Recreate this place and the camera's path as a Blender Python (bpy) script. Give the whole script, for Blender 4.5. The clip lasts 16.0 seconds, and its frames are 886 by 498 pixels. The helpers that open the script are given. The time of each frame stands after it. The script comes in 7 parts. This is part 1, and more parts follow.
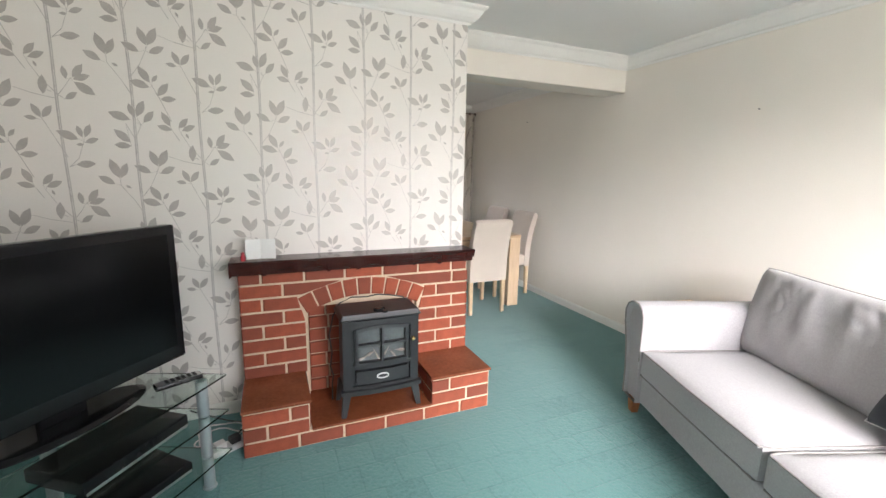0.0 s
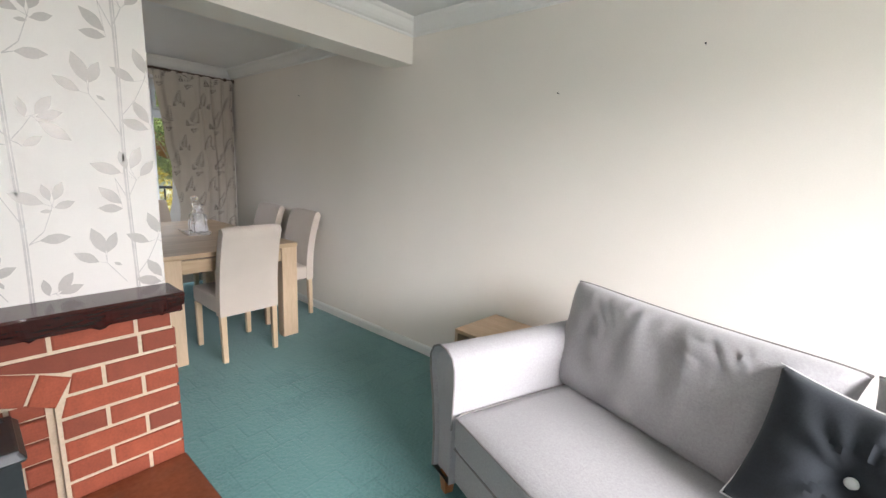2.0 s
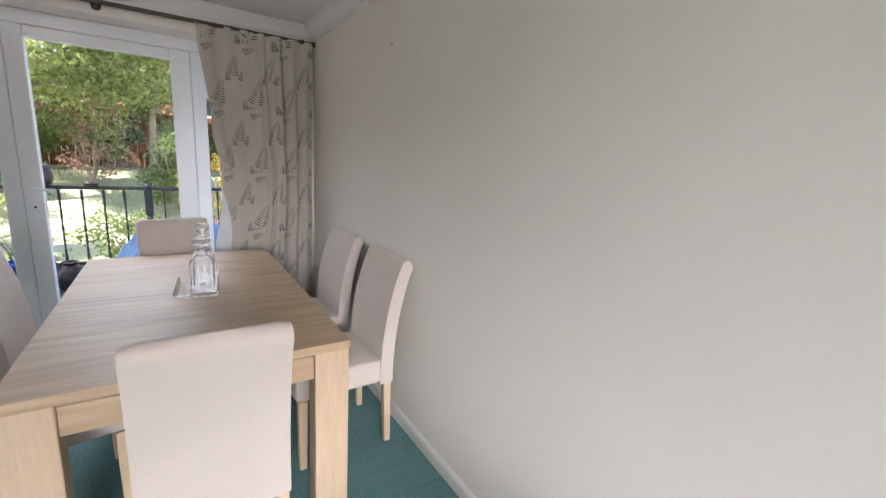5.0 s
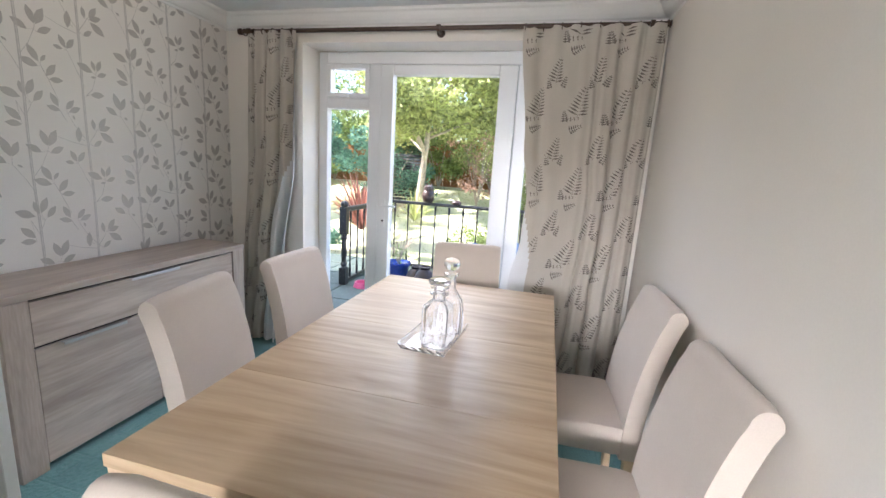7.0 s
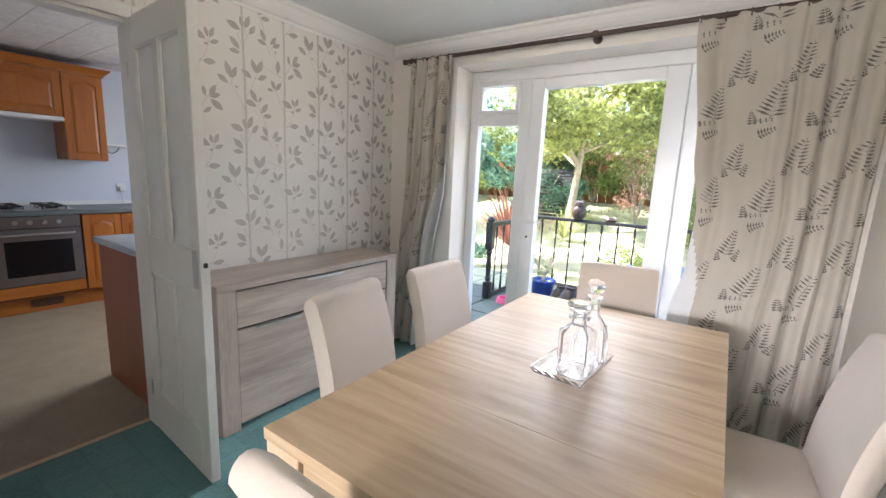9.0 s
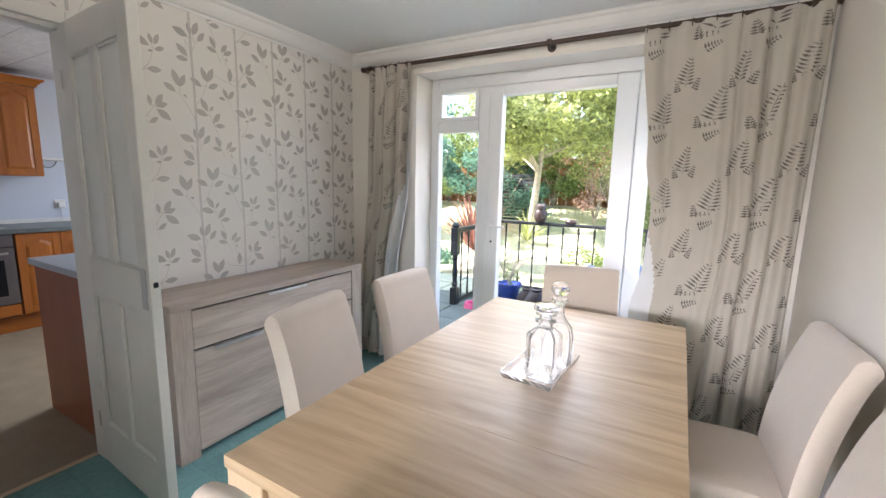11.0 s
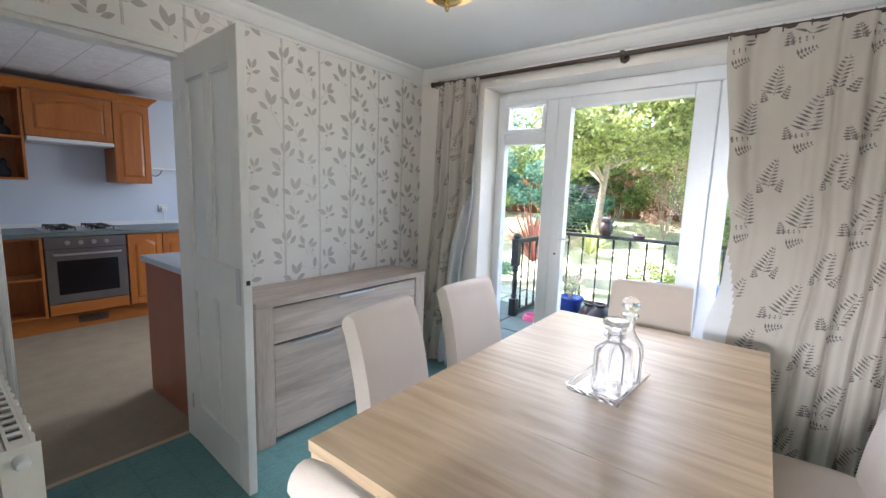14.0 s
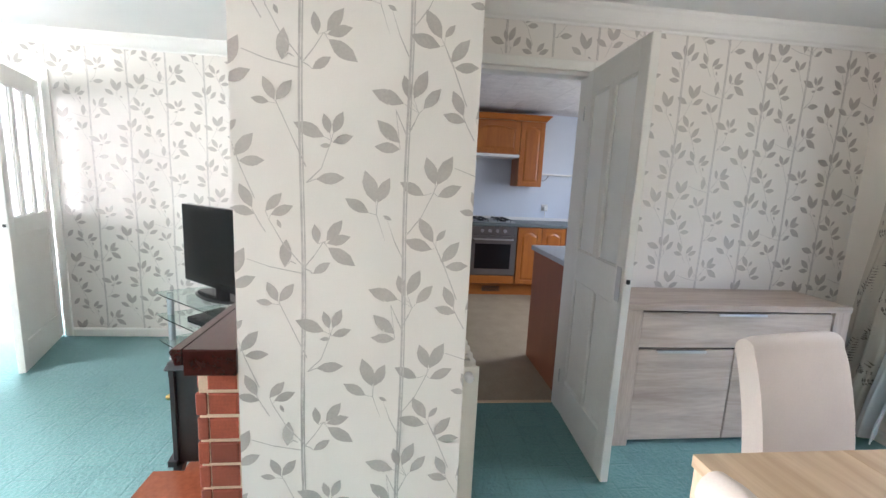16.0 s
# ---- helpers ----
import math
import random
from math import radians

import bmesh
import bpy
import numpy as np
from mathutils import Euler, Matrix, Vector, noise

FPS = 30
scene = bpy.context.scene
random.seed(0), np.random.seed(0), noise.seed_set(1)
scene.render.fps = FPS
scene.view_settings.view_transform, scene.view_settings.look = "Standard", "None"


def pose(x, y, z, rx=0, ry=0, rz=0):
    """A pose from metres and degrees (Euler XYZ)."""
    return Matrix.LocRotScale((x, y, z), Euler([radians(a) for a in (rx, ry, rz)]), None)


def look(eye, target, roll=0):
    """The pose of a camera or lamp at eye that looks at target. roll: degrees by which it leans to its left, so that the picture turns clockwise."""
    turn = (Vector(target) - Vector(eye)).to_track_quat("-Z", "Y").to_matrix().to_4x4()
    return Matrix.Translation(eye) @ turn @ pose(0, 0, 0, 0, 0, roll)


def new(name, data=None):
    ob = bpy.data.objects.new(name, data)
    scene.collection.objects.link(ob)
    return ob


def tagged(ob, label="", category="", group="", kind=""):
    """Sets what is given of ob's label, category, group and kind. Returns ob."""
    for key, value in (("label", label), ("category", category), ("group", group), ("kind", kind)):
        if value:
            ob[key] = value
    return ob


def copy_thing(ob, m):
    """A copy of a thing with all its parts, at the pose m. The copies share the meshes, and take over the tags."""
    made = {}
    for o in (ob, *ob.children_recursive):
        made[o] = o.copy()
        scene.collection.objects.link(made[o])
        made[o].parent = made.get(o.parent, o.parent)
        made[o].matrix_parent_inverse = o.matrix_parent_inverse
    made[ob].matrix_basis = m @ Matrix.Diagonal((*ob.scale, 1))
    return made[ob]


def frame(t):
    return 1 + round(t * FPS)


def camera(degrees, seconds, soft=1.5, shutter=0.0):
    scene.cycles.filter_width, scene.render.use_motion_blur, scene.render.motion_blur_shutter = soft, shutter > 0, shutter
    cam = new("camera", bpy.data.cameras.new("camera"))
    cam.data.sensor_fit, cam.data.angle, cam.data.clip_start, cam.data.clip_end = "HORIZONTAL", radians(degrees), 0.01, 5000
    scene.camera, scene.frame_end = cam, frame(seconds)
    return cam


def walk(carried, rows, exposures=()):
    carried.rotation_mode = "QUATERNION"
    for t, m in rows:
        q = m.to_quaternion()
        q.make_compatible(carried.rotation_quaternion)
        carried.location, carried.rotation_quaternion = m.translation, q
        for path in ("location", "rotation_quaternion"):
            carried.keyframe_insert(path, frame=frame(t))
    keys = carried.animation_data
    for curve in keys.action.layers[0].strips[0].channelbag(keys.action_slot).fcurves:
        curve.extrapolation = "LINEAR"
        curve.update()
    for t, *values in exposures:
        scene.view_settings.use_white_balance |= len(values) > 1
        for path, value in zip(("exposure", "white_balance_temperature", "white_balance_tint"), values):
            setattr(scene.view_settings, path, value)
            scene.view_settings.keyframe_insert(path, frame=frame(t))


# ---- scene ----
cam = camera(93.8, 16.0)
PATH = [
    (0, (-2.876, -1.757, 1.373), (-2.114, 0.057, 1.016), 1.1),
    (0.5, (-2.762, -1.732, 1.371), (-1.695, -0.08, 1.007), 1.2),
    (1, (-2.615, -1.552, 1.369), (-1.282, -0.112, 0.983), 2.1),
    (1.5, (-2.444, -1.31, 1.371), (-0.961, -0.025, 0.985), 2.7),
    (2, (-2.189, -1.084, 1.381), (-0.686, 0.181, 1.004), 2.6),
    (2.2, (-2.099, -0.977, 1.362), (-0.596, 0.294, 1.011), 2.7),
    (2.5, (-1.984, -0.849, 1.384), (-0.495, 0.431, 1.002), 2.3),
    (3, (-1.768, -0.56, 1.382), (-0.296, 0.737, 0.993), 2.0),
    (3.2, (-1.703, -0.454, 1.386), (-0.24, 0.852, 0.993), 2.2),
    (5.3, (-0.86, 0.643, 1.438), (0.04, 2.384, 1.038), 3.4),
    (5.5, (-0.791, 0.719, 1.449), (-0.033, 2.527, 1.054), 3.4),
    (6, (-0.689, 0.927, 1.447), (-0.291, 2.846, 1.048), 3.4),
    (6.5, (-0.609, 1.154, 1.427), (-0.641, 3.115, 1.036), 3.4),
    (7, (-0.548, 1.295, 1.4), (-1.013, 3.202, 1.018), 3.6),
    (7.5, (-0.536, 1.327, 1.416), (-1.29, 3.137, 1.022), 3.4),
    (8, (-0.538, 1.324, 1.415), (-1.475, 3.05, 1.037), 3.0),
    (8.5, (-0.532, 1.338, 1.392), (-1.644, 2.964, 1.047), 2.7),
    (11, (-0.537, 1.364, 1.397), (-1.513, 3.082, 1.088), 1.3),
    (11.5, (-0.512, 1.359, 1.393), (-1.332, 3.159, 1.091), 1.2),
    (12, (-0.486, 1.352, 1.401), (-1.184, 3.201, 1.099), 1.2),
    (12.5, (-0.468, 1.335, 1.404), (-1.13, 3.199, 1.108), 1.3),
    (13, (-0.479, 1.329, 1.407), (-1.223, 3.163, 1.119), 1.4),
    (13.5, (-0.517, 1.321, 1.403), (-1.461, 3.062, 1.125), 1.8),
    (14, (-0.545, 1.299, 1.402), (-1.754, 2.87, 1.132), 2.0),
    (14.5, (-0.566, 1.268, 1.404), (-2.048, 2.582, 1.126), 2.3),
    (15, (-0.578, 1.248, 1.399), (-2.297, 2.226, 1.108), 2.6),
    (15.5, (-0.573, 1.226, 1.399), (-2.454, 1.829, 1.083), 2.9),
    (16, (-0.557, 1.151, 1.388), (-2.52, 1.365, 1.071), 2.7),
]
walk(cam, [(t, look(eye, target, roll)) for t, eye, target, roll in PATH], [(0.0, 1.5, 6380, 17), (0.5, 1.27, 6350, 17), (1.5, 1.16, 6300, 17), (2.5, 1.22, 6200, 17), (3.0, 1.22, 6180, 18), (5.5, 1.62, 6040, 19), (7.0, 2.15, 6080, 19), (8.5, 2.34, 6280, 19), (12.5, 2.32, 6120, 18), (14.5, 2.35, 5850, 16), (16.0, 2.55, 6000, 18)])

scene.cycles.max_bounces = 10

# ---- world, sun, window light ----
world = bpy.data.worlds.new("sky")
scene.world = world
world.use_nodes = True
wn = world.node_tree
wn.nodes.clear()
sky = wn.nodes.new("ShaderNodeTexSky")
sky.sky_type, sky.sun_disc = "NISHITA", False
sky.sun_elevation, sky.sun_rotation = radians(42), radians(250)
bg = wn.nodes.new("ShaderNodeBackground")
bg.inputs["Strength"].default_value = 0.15
wo = wn.nodes.new("ShaderNodeOutputWorld")
wn.links.new(sky.outputs[0], bg.inputs[0])
wn.links.new(bg.outputs[0], wo.inputs[0])


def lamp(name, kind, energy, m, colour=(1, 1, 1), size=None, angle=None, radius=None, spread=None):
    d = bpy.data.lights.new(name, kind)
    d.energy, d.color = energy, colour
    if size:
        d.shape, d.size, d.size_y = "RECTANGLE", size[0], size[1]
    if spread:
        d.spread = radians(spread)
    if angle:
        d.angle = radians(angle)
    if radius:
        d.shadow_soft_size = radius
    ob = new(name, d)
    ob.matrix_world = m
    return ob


SUN_WAY = Vector((-0.70, -0.26, 0.67))
lamp("sun", "SUN", 5.0, look(SUN_WAY * 30, (0, 0, 0)), (1.0, 0.93, 0.82), angle=0.6)
# daylight from area lamps: front window, hall window, assumed kitchen opening, added sky fill
lamp("front_window_light", "AREA", 18, look((-1.5, -3.19, 1.42), (-1.9, -1.0, 0.6)), (1.0, 0.985, 0.95), size=(1.6, 1.1))
# two added lamps hung outside, out of sight, to strengthen the sky's light
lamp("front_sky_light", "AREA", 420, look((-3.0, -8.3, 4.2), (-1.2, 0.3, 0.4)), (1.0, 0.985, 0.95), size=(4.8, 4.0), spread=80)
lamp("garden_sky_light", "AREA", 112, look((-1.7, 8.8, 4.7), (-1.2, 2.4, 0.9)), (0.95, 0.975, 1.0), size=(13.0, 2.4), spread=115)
lamp("ceiling_bulb", "POINT", 2.4, Matrix.Translation((-1.74, 2.82, 2.262)), (1.0, 0.90, 0.78), radius=0.05)
lamp("hall_window_light", "AREA", 45, look((-5.3, -3.1, 1.5), (-5.0, -1.5, 1.2)), (1, 1, 1), size=(1.0, 1.6))
# no window is known here; lamp and opening are assumed, to brighten the kitchen
lamp("kitchen_window_light", "AREA", 4.4, look((-4.4, 4.25, 1.55), (-4.6, 2.0, 1.1)), (0.93, 0.96, 1.0), size=(1.2, 1.0))


# ---- materials ----
def mat(name, base, rough=0.6, vary=0.12, scale=6.0, fine=80.0, bump=0.1, metal=0.0, dark=None, spec=None, sheen=0.0, stretch=None, depth=0.002):
    """A surface with broad variation, fine grain and relief."""
    m = bpy.data.materials.new(name)
    m.use_nodes = True
    nt = m.node_tree
    b = nt.nodes["Principled BSDF"]
    co = nt.nodes.new("ShaderNodeTexCoord")
    mp = nt.nodes.new("ShaderNodeMapping")
    nt.links.new(co.outputs["Object"], mp.inputs[0])
    if stretch:
        mp.inputs["Scale"].default_value = stretch
    n1 = nt.nodes.new("ShaderNodeTexNoise")
    n1.inputs["Scale"].default_value, n1.inputs["Detail"].default_value = scale, 5
    n2 = nt.nodes.new("ShaderNodeTexNoise")
    n2.inputs["Scale"].default_value, n2.inputs["Detail"].default_value = fine, 3
    nt.links.new(mp.outputs[0], n1.inputs["Vector"])
    nt.links.new(mp.outputs[0], n2.inputs["Vector"])
    mx = nt.nodes.new("ShaderNodeMix")
    mx.data_type = "FLOAT"
    mx.inputs[0].default_value = 0.4
    nt.links.new(n1.outputs[0], mx.inputs[2])
    nt.links.new(n2.outputs[0], mx.inputs[3])
    rp = nt.nodes.new("ShaderNodeValToRGB")
    lo = dark or tuple(c * (1 - vary) for c in base)
    hi = tuple(min(1, c * (1 + vary * 0.6)) for c in base)
    rp.color_ramp.elements[0].position, rp.color_ramp.elements[0].color = 0.34, (*lo, 1)
    rp.color_ramp.elements[1].position, rp.color_ramp.elements[1].color = 0.66, (*hi, 1)
    nt.links.new(mx.outputs[0], rp.inputs[0])
    nt.links.new(rp.outputs[0], b.inputs["Base Color"])
    b.inputs["Roughness"].default_value = rough
    b.inputs["Metallic"].default_value = metal
    if spec is not None:
        b.inputs["Specular IOR Level"].default_value = spec
    if sheen:
        b.inputs["Sheen Weight"].default_value = sheen
    if bump:
        bp = nt.nodes.new("ShaderNodeBump")
        bp.inputs["Strength"].default_value, bp.inputs["Distance"].default_value = bump, depth
        nt.links.new(mx.outputs[0], bp.inputs["Height"])
        nt.links.new(bp.outputs[0], b.inputs["Normal"])
    return m


def wood(name, light, dark, rough=0.45, axis="x", scale=1.0, contrast=1.0, bump=0.15, pores=0.45, swirl=1.1):
    """Straight-grained wood: stretched noise along an axis with fine pores."""
    m = bpy.data.materials.new(name)
    m.use_nodes = True
    nt = m.node_tree
    b = nt.nodes["Principled BSDF"]
    co = nt.nodes.new("ShaderNodeTexCoord")
    info = nt.nodes.new("ShaderNodeObjectInfo")
    add = nt.nodes.new("ShaderNodeVectorMath")
    add.operation = "MULTIPLY_ADD"
    add.inputs[1].default_value = (7.3, 3.1, 5.7)
    nt.links.new(info.outputs["Random"], add.inputs[0])
    nt.links.new(co.outputs["Object"], add.inputs[2])
    mp = nt.nodes.new("ShaderNodeMapping")
    s = {"x": (1.6, 14, 14), "y": (14, 1.6, 14), "z": (14, 14, 1.6)}[axis]
    mp.inputs["Scale"].default_value = tuple(v * scale for v in s)
    nt.links.new(add.outputs[0], mp.inputs[0])
    n0 = nt.nodes.new("ShaderNodeTexNoise")
    n0.inputs["Scale"].default_value, n0.inputs["Detail"].default_value = 0.9, 2
    nt.links.new(mp.outputs[0], n0.inputs["Vector"])
    n1 = nt.nodes.new("ShaderNodeTexNoise")
    n1.inputs["Scale"].default_value, n1.inputs["Detail"].default_value, n1.inputs["Distortion"].default_value = 1.3, 9, swirl
    nt.links.new(mp.outputs[0], n1.inputs["Vector"])
    n2 = nt.nodes.new("ShaderNodeTexNoise")
    n2.inputs["Scale"].default_value, n2.inputs["Detail"].default_value = 11, 4
    nt.links.new(mp.outputs[0], n2.inputs["Vector"])
    m1 = nt.nodes.new("ShaderNodeMix")
    m1.data_type = "FLOAT"
    m1.inputs[0].default_value = pores
    nt.links.new(n1.outputs[0], m1.inputs[2])
    nt.links.new(n2.outputs[0], m1.inputs[3])
    m2 = nt.nodes.new("ShaderNodeMix")
    m2.data_type = "FLOAT"
    m2.inputs[0].default_value = 0.35
    nt.links.new(m1.outputs[0], m2.inputs[2])
    nt.links.new(n0.outputs[0], m2.inputs[3])
    rp = nt.nodes.new("ShaderNodeValToRGB")
    w = 0.16 / contrast
    rp.color_ramp.elements[0].position, rp.color_ramp.elements[0].color = 0.5 - w, (*dark, 1)
    rp.color_ramp.elements[1].position, rp.color_ramp.elements[1].color = 0.5 + w, (*light, 1)
    nt.links.new(m2.outputs[0], rp.inputs[0])
    nt.links.new(rp.outputs[0], b.inputs["Base Color"])
    b.inputs["Roughness"].default_value = rough
    bp = nt.nodes.new("ShaderNodeBump")
    bp.inputs["Strength"].default_value, bp.inputs["Distance"].default_value = bump, 0.001
    nt.links.new(m1.outputs[0], bp.inputs["Height"])
    nt.links.new(bp.outputs[0], b.inputs["Normal"])
    return m


def glass(name, tint=(1, 1, 1), rough=0.0, ior=1.45):
    m = bpy.data.materials.new(name)
    m.use_nodes = True
    b = m.node_tree.nodes["Principled BSDF"]
    b.inputs["Base Color"].default_value = (*tint, 1)
    b.inputs["Transmission Weight"].default_value = 1
    b.inputs["Roughness"].default_value = rough
    b.inputs["IOR"].default_value = ior
    return m


def brick_mat(name, a, b_, rough=0.85):
    """Fired clay that differs from piece to piece."""
    m = mat(name, a, rough, 0.25, 18, 140, 0.5, depth=0.003)
    nt = m.node_tree
    b = nt.nodes["Principled BSDF"]
    src = b.inputs["Base Color"].links[0].from_socket
    info = nt.nodes.new("ShaderNodeObjectInfo")
    mx = nt.nodes.new("ShaderNodeMix")
    mx.data_type = "RGBA"
    mx.inputs[7].default_value = (*b_, 1)
    ml = nt.nodes.new("ShaderNodeMath")
    ml.operation = "MULTIPLY"
    ml.inputs[1].default_value = 0.75
    nt.links.new(info.outputs["Random"], ml.inputs[0])
    nt.links.new(ml.outputs[0], mx.inputs[0])
    nt.links.new(src, mx.inputs[6])
    nt.links.new(mx.outputs[2], b.inputs["Base Color"])
    return m


def carpet_mat():
    """Teal carpet with a carved pattern of squares, some plain and some textured."""
    m = bpy.data.materials.new("teal_carved_carpet")
    m.use_nodes = True
    nt = m.node_tree
    b = nt.nodes["Principled BSDF"]
    co = nt.nodes.new("ShaderNodeTexCoord")
    n1 = nt.nodes.new("ShaderNodeTexNoise")
    n1.inputs["Scale"].default_value, n1.inputs["Detail"].default_value = 1.3, 4
    n2 = nt.nodes.new("ShaderNodeTexNoise")
    n2.inputs["Scale"].default_value, n2.inputs["Detail"].default_value = 260, 2
    br = nt.nodes.new("ShaderNodeTexBrick")
    br.offset = 0.5
    br.inputs["Scale"].default_value = 1.0
    br.inputs["Brick Width"].default_value, br.inputs["Row Height"].default_value = 0.17, 0.17
    br.inputs["Mortar Size"].default_value, br.inputs["Mortar Smooth"].default_value = 0.007, 1.0
    br.inputs["Color1"].default_value, br.inputs["Color2"].default_value, br.inputs["Mortar"].default_value = (0.45, 0.45, 0.45, 1), (0.70, 0.70, 0.70, 1), (0.335, 0.335, 0.335, 1)
    vo = nt.nodes.new("ShaderNodeTexVoronoi")
    vo.inputs["Scale"].default_value = 60
    wv = nt.nodes.new("ShaderNodeTexNoise")
    wv.inputs["Scale"].default_value, wv.inputs["Detail"].default_value = 0.8, 2
    for n in (n1, n2, br, vo, wv):
        nt.links.new(co.outputs["Object"], n.inputs["Vector"])
    pat = nt.nodes.new("ShaderNodeMath")
    pat.operation = "MULTIPLY"
    nt.links.new(br.outputs["Color"], pat.inputs[0])
    nt.links.new(vo.outputs["Distance"], pat.inputs[1])
    hs = nt.nodes.new("ShaderNodeMath")
    hs.operation = "MULTIPLY_ADD"
    hs.inputs[1].default_value = 0.6
    nt.links.new(br.outputs["Color"], hs.inputs[0])
    nt.links.new(pat.outputs[0], hs.inputs[2])
    hm = nt.nodes.new("ShaderNodeMath")
    hm.operation = "MULTIPLY_ADD"
    hm.inputs[1].default_value = 0.5
    nt.links.new(n2.outputs[0], hm.inputs[0])
    nt.links.new(hs.outputs[0], hm.inputs[2])
    bp = nt.nodes.new("ShaderNodeBump")
    bp.inputs["Strength"].default_value, bp.inputs["Distance"].default_value = 0.8, 0.006
    nt.links.new(hm.outputs[0], bp.inputs["Height"])
    nt.links.new(bp.outputs[0], b.inputs["Normal"])
    rp = nt.nodes.new("ShaderNodeValToRGB")
    rp.color_ramp.elements[0].position, rp.color_ramp.elements[0].color = 0.3, (*CARPET_DARK, 1)
    rp.color_ramp.elements[1].position, rp.color_ramp.elements[1].color = 0.7, (*CARPET_LIGHT, 1)
    ms = nt.nodes.new("ShaderNodeMath")
    ms.operation = "MULTIPLY_ADD"
    ms.inputs[1].default_value, ms.inputs[2].default_value = 0.56, -0.22
    nt.links.new(hm.outputs[0], ms.inputs[0])
    ma = nt.nodes.new("ShaderNodeMath")
    ma.operation = "MULTIPLY_ADD"
    ma.inputs[1].default_value = 0.85
    nt.links.new(n1.outputs[0], ma.inputs[0])
    nt.links.new(ms.outputs[0], ma.inputs[2])
    nt.links.new(ma.outputs[0], rp.inputs[0])
    nt.links.new(rp.outputs[0], b.inputs["Base Color"])
    b.inputs["Roughness"].default_value = 0.95
    b.inputs["Sheen Weight"].default_value = 0.25
    b.inputs["Specular IOR Level"].default_value = 0.15
    return m


CARPET_DARK, CARPET_LIGHT = (0.056, 0.158, 0.162), (0.120, 0.268, 0.262)
M_CARPET = carpet_mat()
M_WALL = mat("cream_painted_plaster", (0.82, 0.77, 0.70), 0.75, 0.035, 1.5, 160, 0.06)
M_CEIL = mat("white_ceiling_paint", (0.80, 0.80, 0.79), 0.85, 0.03, 2, 120, 0.08)
M_TRIM = mat("white_gloss_paint", (0.80, 0.79, 0.75), 0.32, 0.04, 4, 60, 0.04)
M_COVE = mat("white_coving_paint", (0.82, 0.81, 0.78), 0.7, 0.03, 4, 90, 0.05)
M_UPVC = mat("white_plastic_frame", (0.84, 0.85, 0.86), 0.28, 0.02, 3, 60, 0.02)
M_PAPER = mat("warm_white_wallpaper", (0.79, 0.755, 0.71), 0.62, 0.03, 3, 220, 0.12)
M_LEAF = mat("silver_grey_printed_ink", (0.47, 0.44, 0.41), 0.42, 0.12, 14, 160, 0.1, metal=0.2)
M_STEM = mat("pale_grey_printed_ink", (0.55, 0.52, 0.495), 0.5, 0.2, 30, 160, 0.1, metal=0.3)
M_BRICK = brick_mat("red_fired_brick", (0.35, 0.080, 0.038), (0.165, 0.045, 0.028))
M_MORTAR = mat("cream_mortar", (0.62, 0.50, 0.36), 0.9, 0.15, 20, 150, 0.5)
M_QUARRY = mat("glazed_quarry_tile", (0.21, 0.062, 0.028), 0.22, 0.25, 6, 60, 0.05)
M_MANTEL = wood("dark_varnished_mahogany", (0.052, 0.011, 0.008), (0.022, 0.005, 0.004), 0.2, "x", 1.0)
M_IRON = mat("black_cast_iron", (0.022, 0.024, 0.026), 0.42, 0.2, 12, 90, 0.15)
M_BRASS = mat("polished_brass", (0.75, 0.52, 0.20), 0.25, 0.1, 12, 80, 0.0, metal=1.0)
M_STEEL = mat("brushed_steel", (0.55, 0.55, 0.54), 0.3, 0.08, 12, 120, 0.03, metal=1.0)
M_DARKSTEEL = mat("dark_brushed_steel", (0.20, 0.185, 0.175), 0.35, 0.1, 12, 120, 0.03, metal=0.8)
M_SOFA = mat("pale_grey_chenille", (0.365, 0.353, 0.358), 0.9, 0.13, 130, 330, 0.7, sheen=0.25, depth=0.002)
M_PIPING = mat("darker_grey_piping", (0.22, 0.205, 0.195), 0.9, 0.1, 8, 200, 0.2)
M_PILLOW = mat("charcoal_blue_velvet", (0.022, 0.027, 0.034), 0.9, 0.3, 7, 200, 0.3, sheen=0.08)
M_WHITECLOTH = mat("white_cotton_trim", (0.8, 0.8, 0.78), 0.8, 0.05, 8, 200, 0.2)
M_CHAIR = mat("beige_faux_suede", (0.58, 0.505, 0.435), 0.85, 0.07, 4, 260, 0.2, sheen=0.15)
M_OAKX = wood("pale_oak_crossways", (0.57, 0.425, 0.275), (0.36, 0.245, 0.14), 0.4, "x", 0.36, 1.25, 0.08, 0.22, 3.2)
M_OAKZ = wood("pale_oak_upright", (0.66, 0.50, 0.345), (0.50, 0.355, 0.225), 0.42, "z", 0.9)
M_OAKY = wood("pale_oak_lengthways", (0.64, 0.47, 0.31), (0.46, 0.31, 0.18), 0.4, "y", 0.9)
M_GREYOAKY = wood("greyed_oak_lengthways", (0.58, 0.485, 0.41), (0.35, 0.275, 0.225), 0.48, "y", 0.55, 1.1, 0.1, 0.3, 2.0)
M_GREYOAKZ = wood("greyed_oak_upright", (0.57, 0.475, 0.40), (0.37, 0.295, 0.24), 0.48, "z", 0.8, 1.15)
# near-black that paints shade into the gaps between furniture parts
M_GAPSHADE = mat("painted_gap_shade", (0.03, 0.027, 0.025), 0.7, 0.1)
M_LEGS = wood("pale_beech", (0.66, 0.50, 0.33), (0.55, 0.40, 0.25), 0.42, "z", 1.0, 0.8)
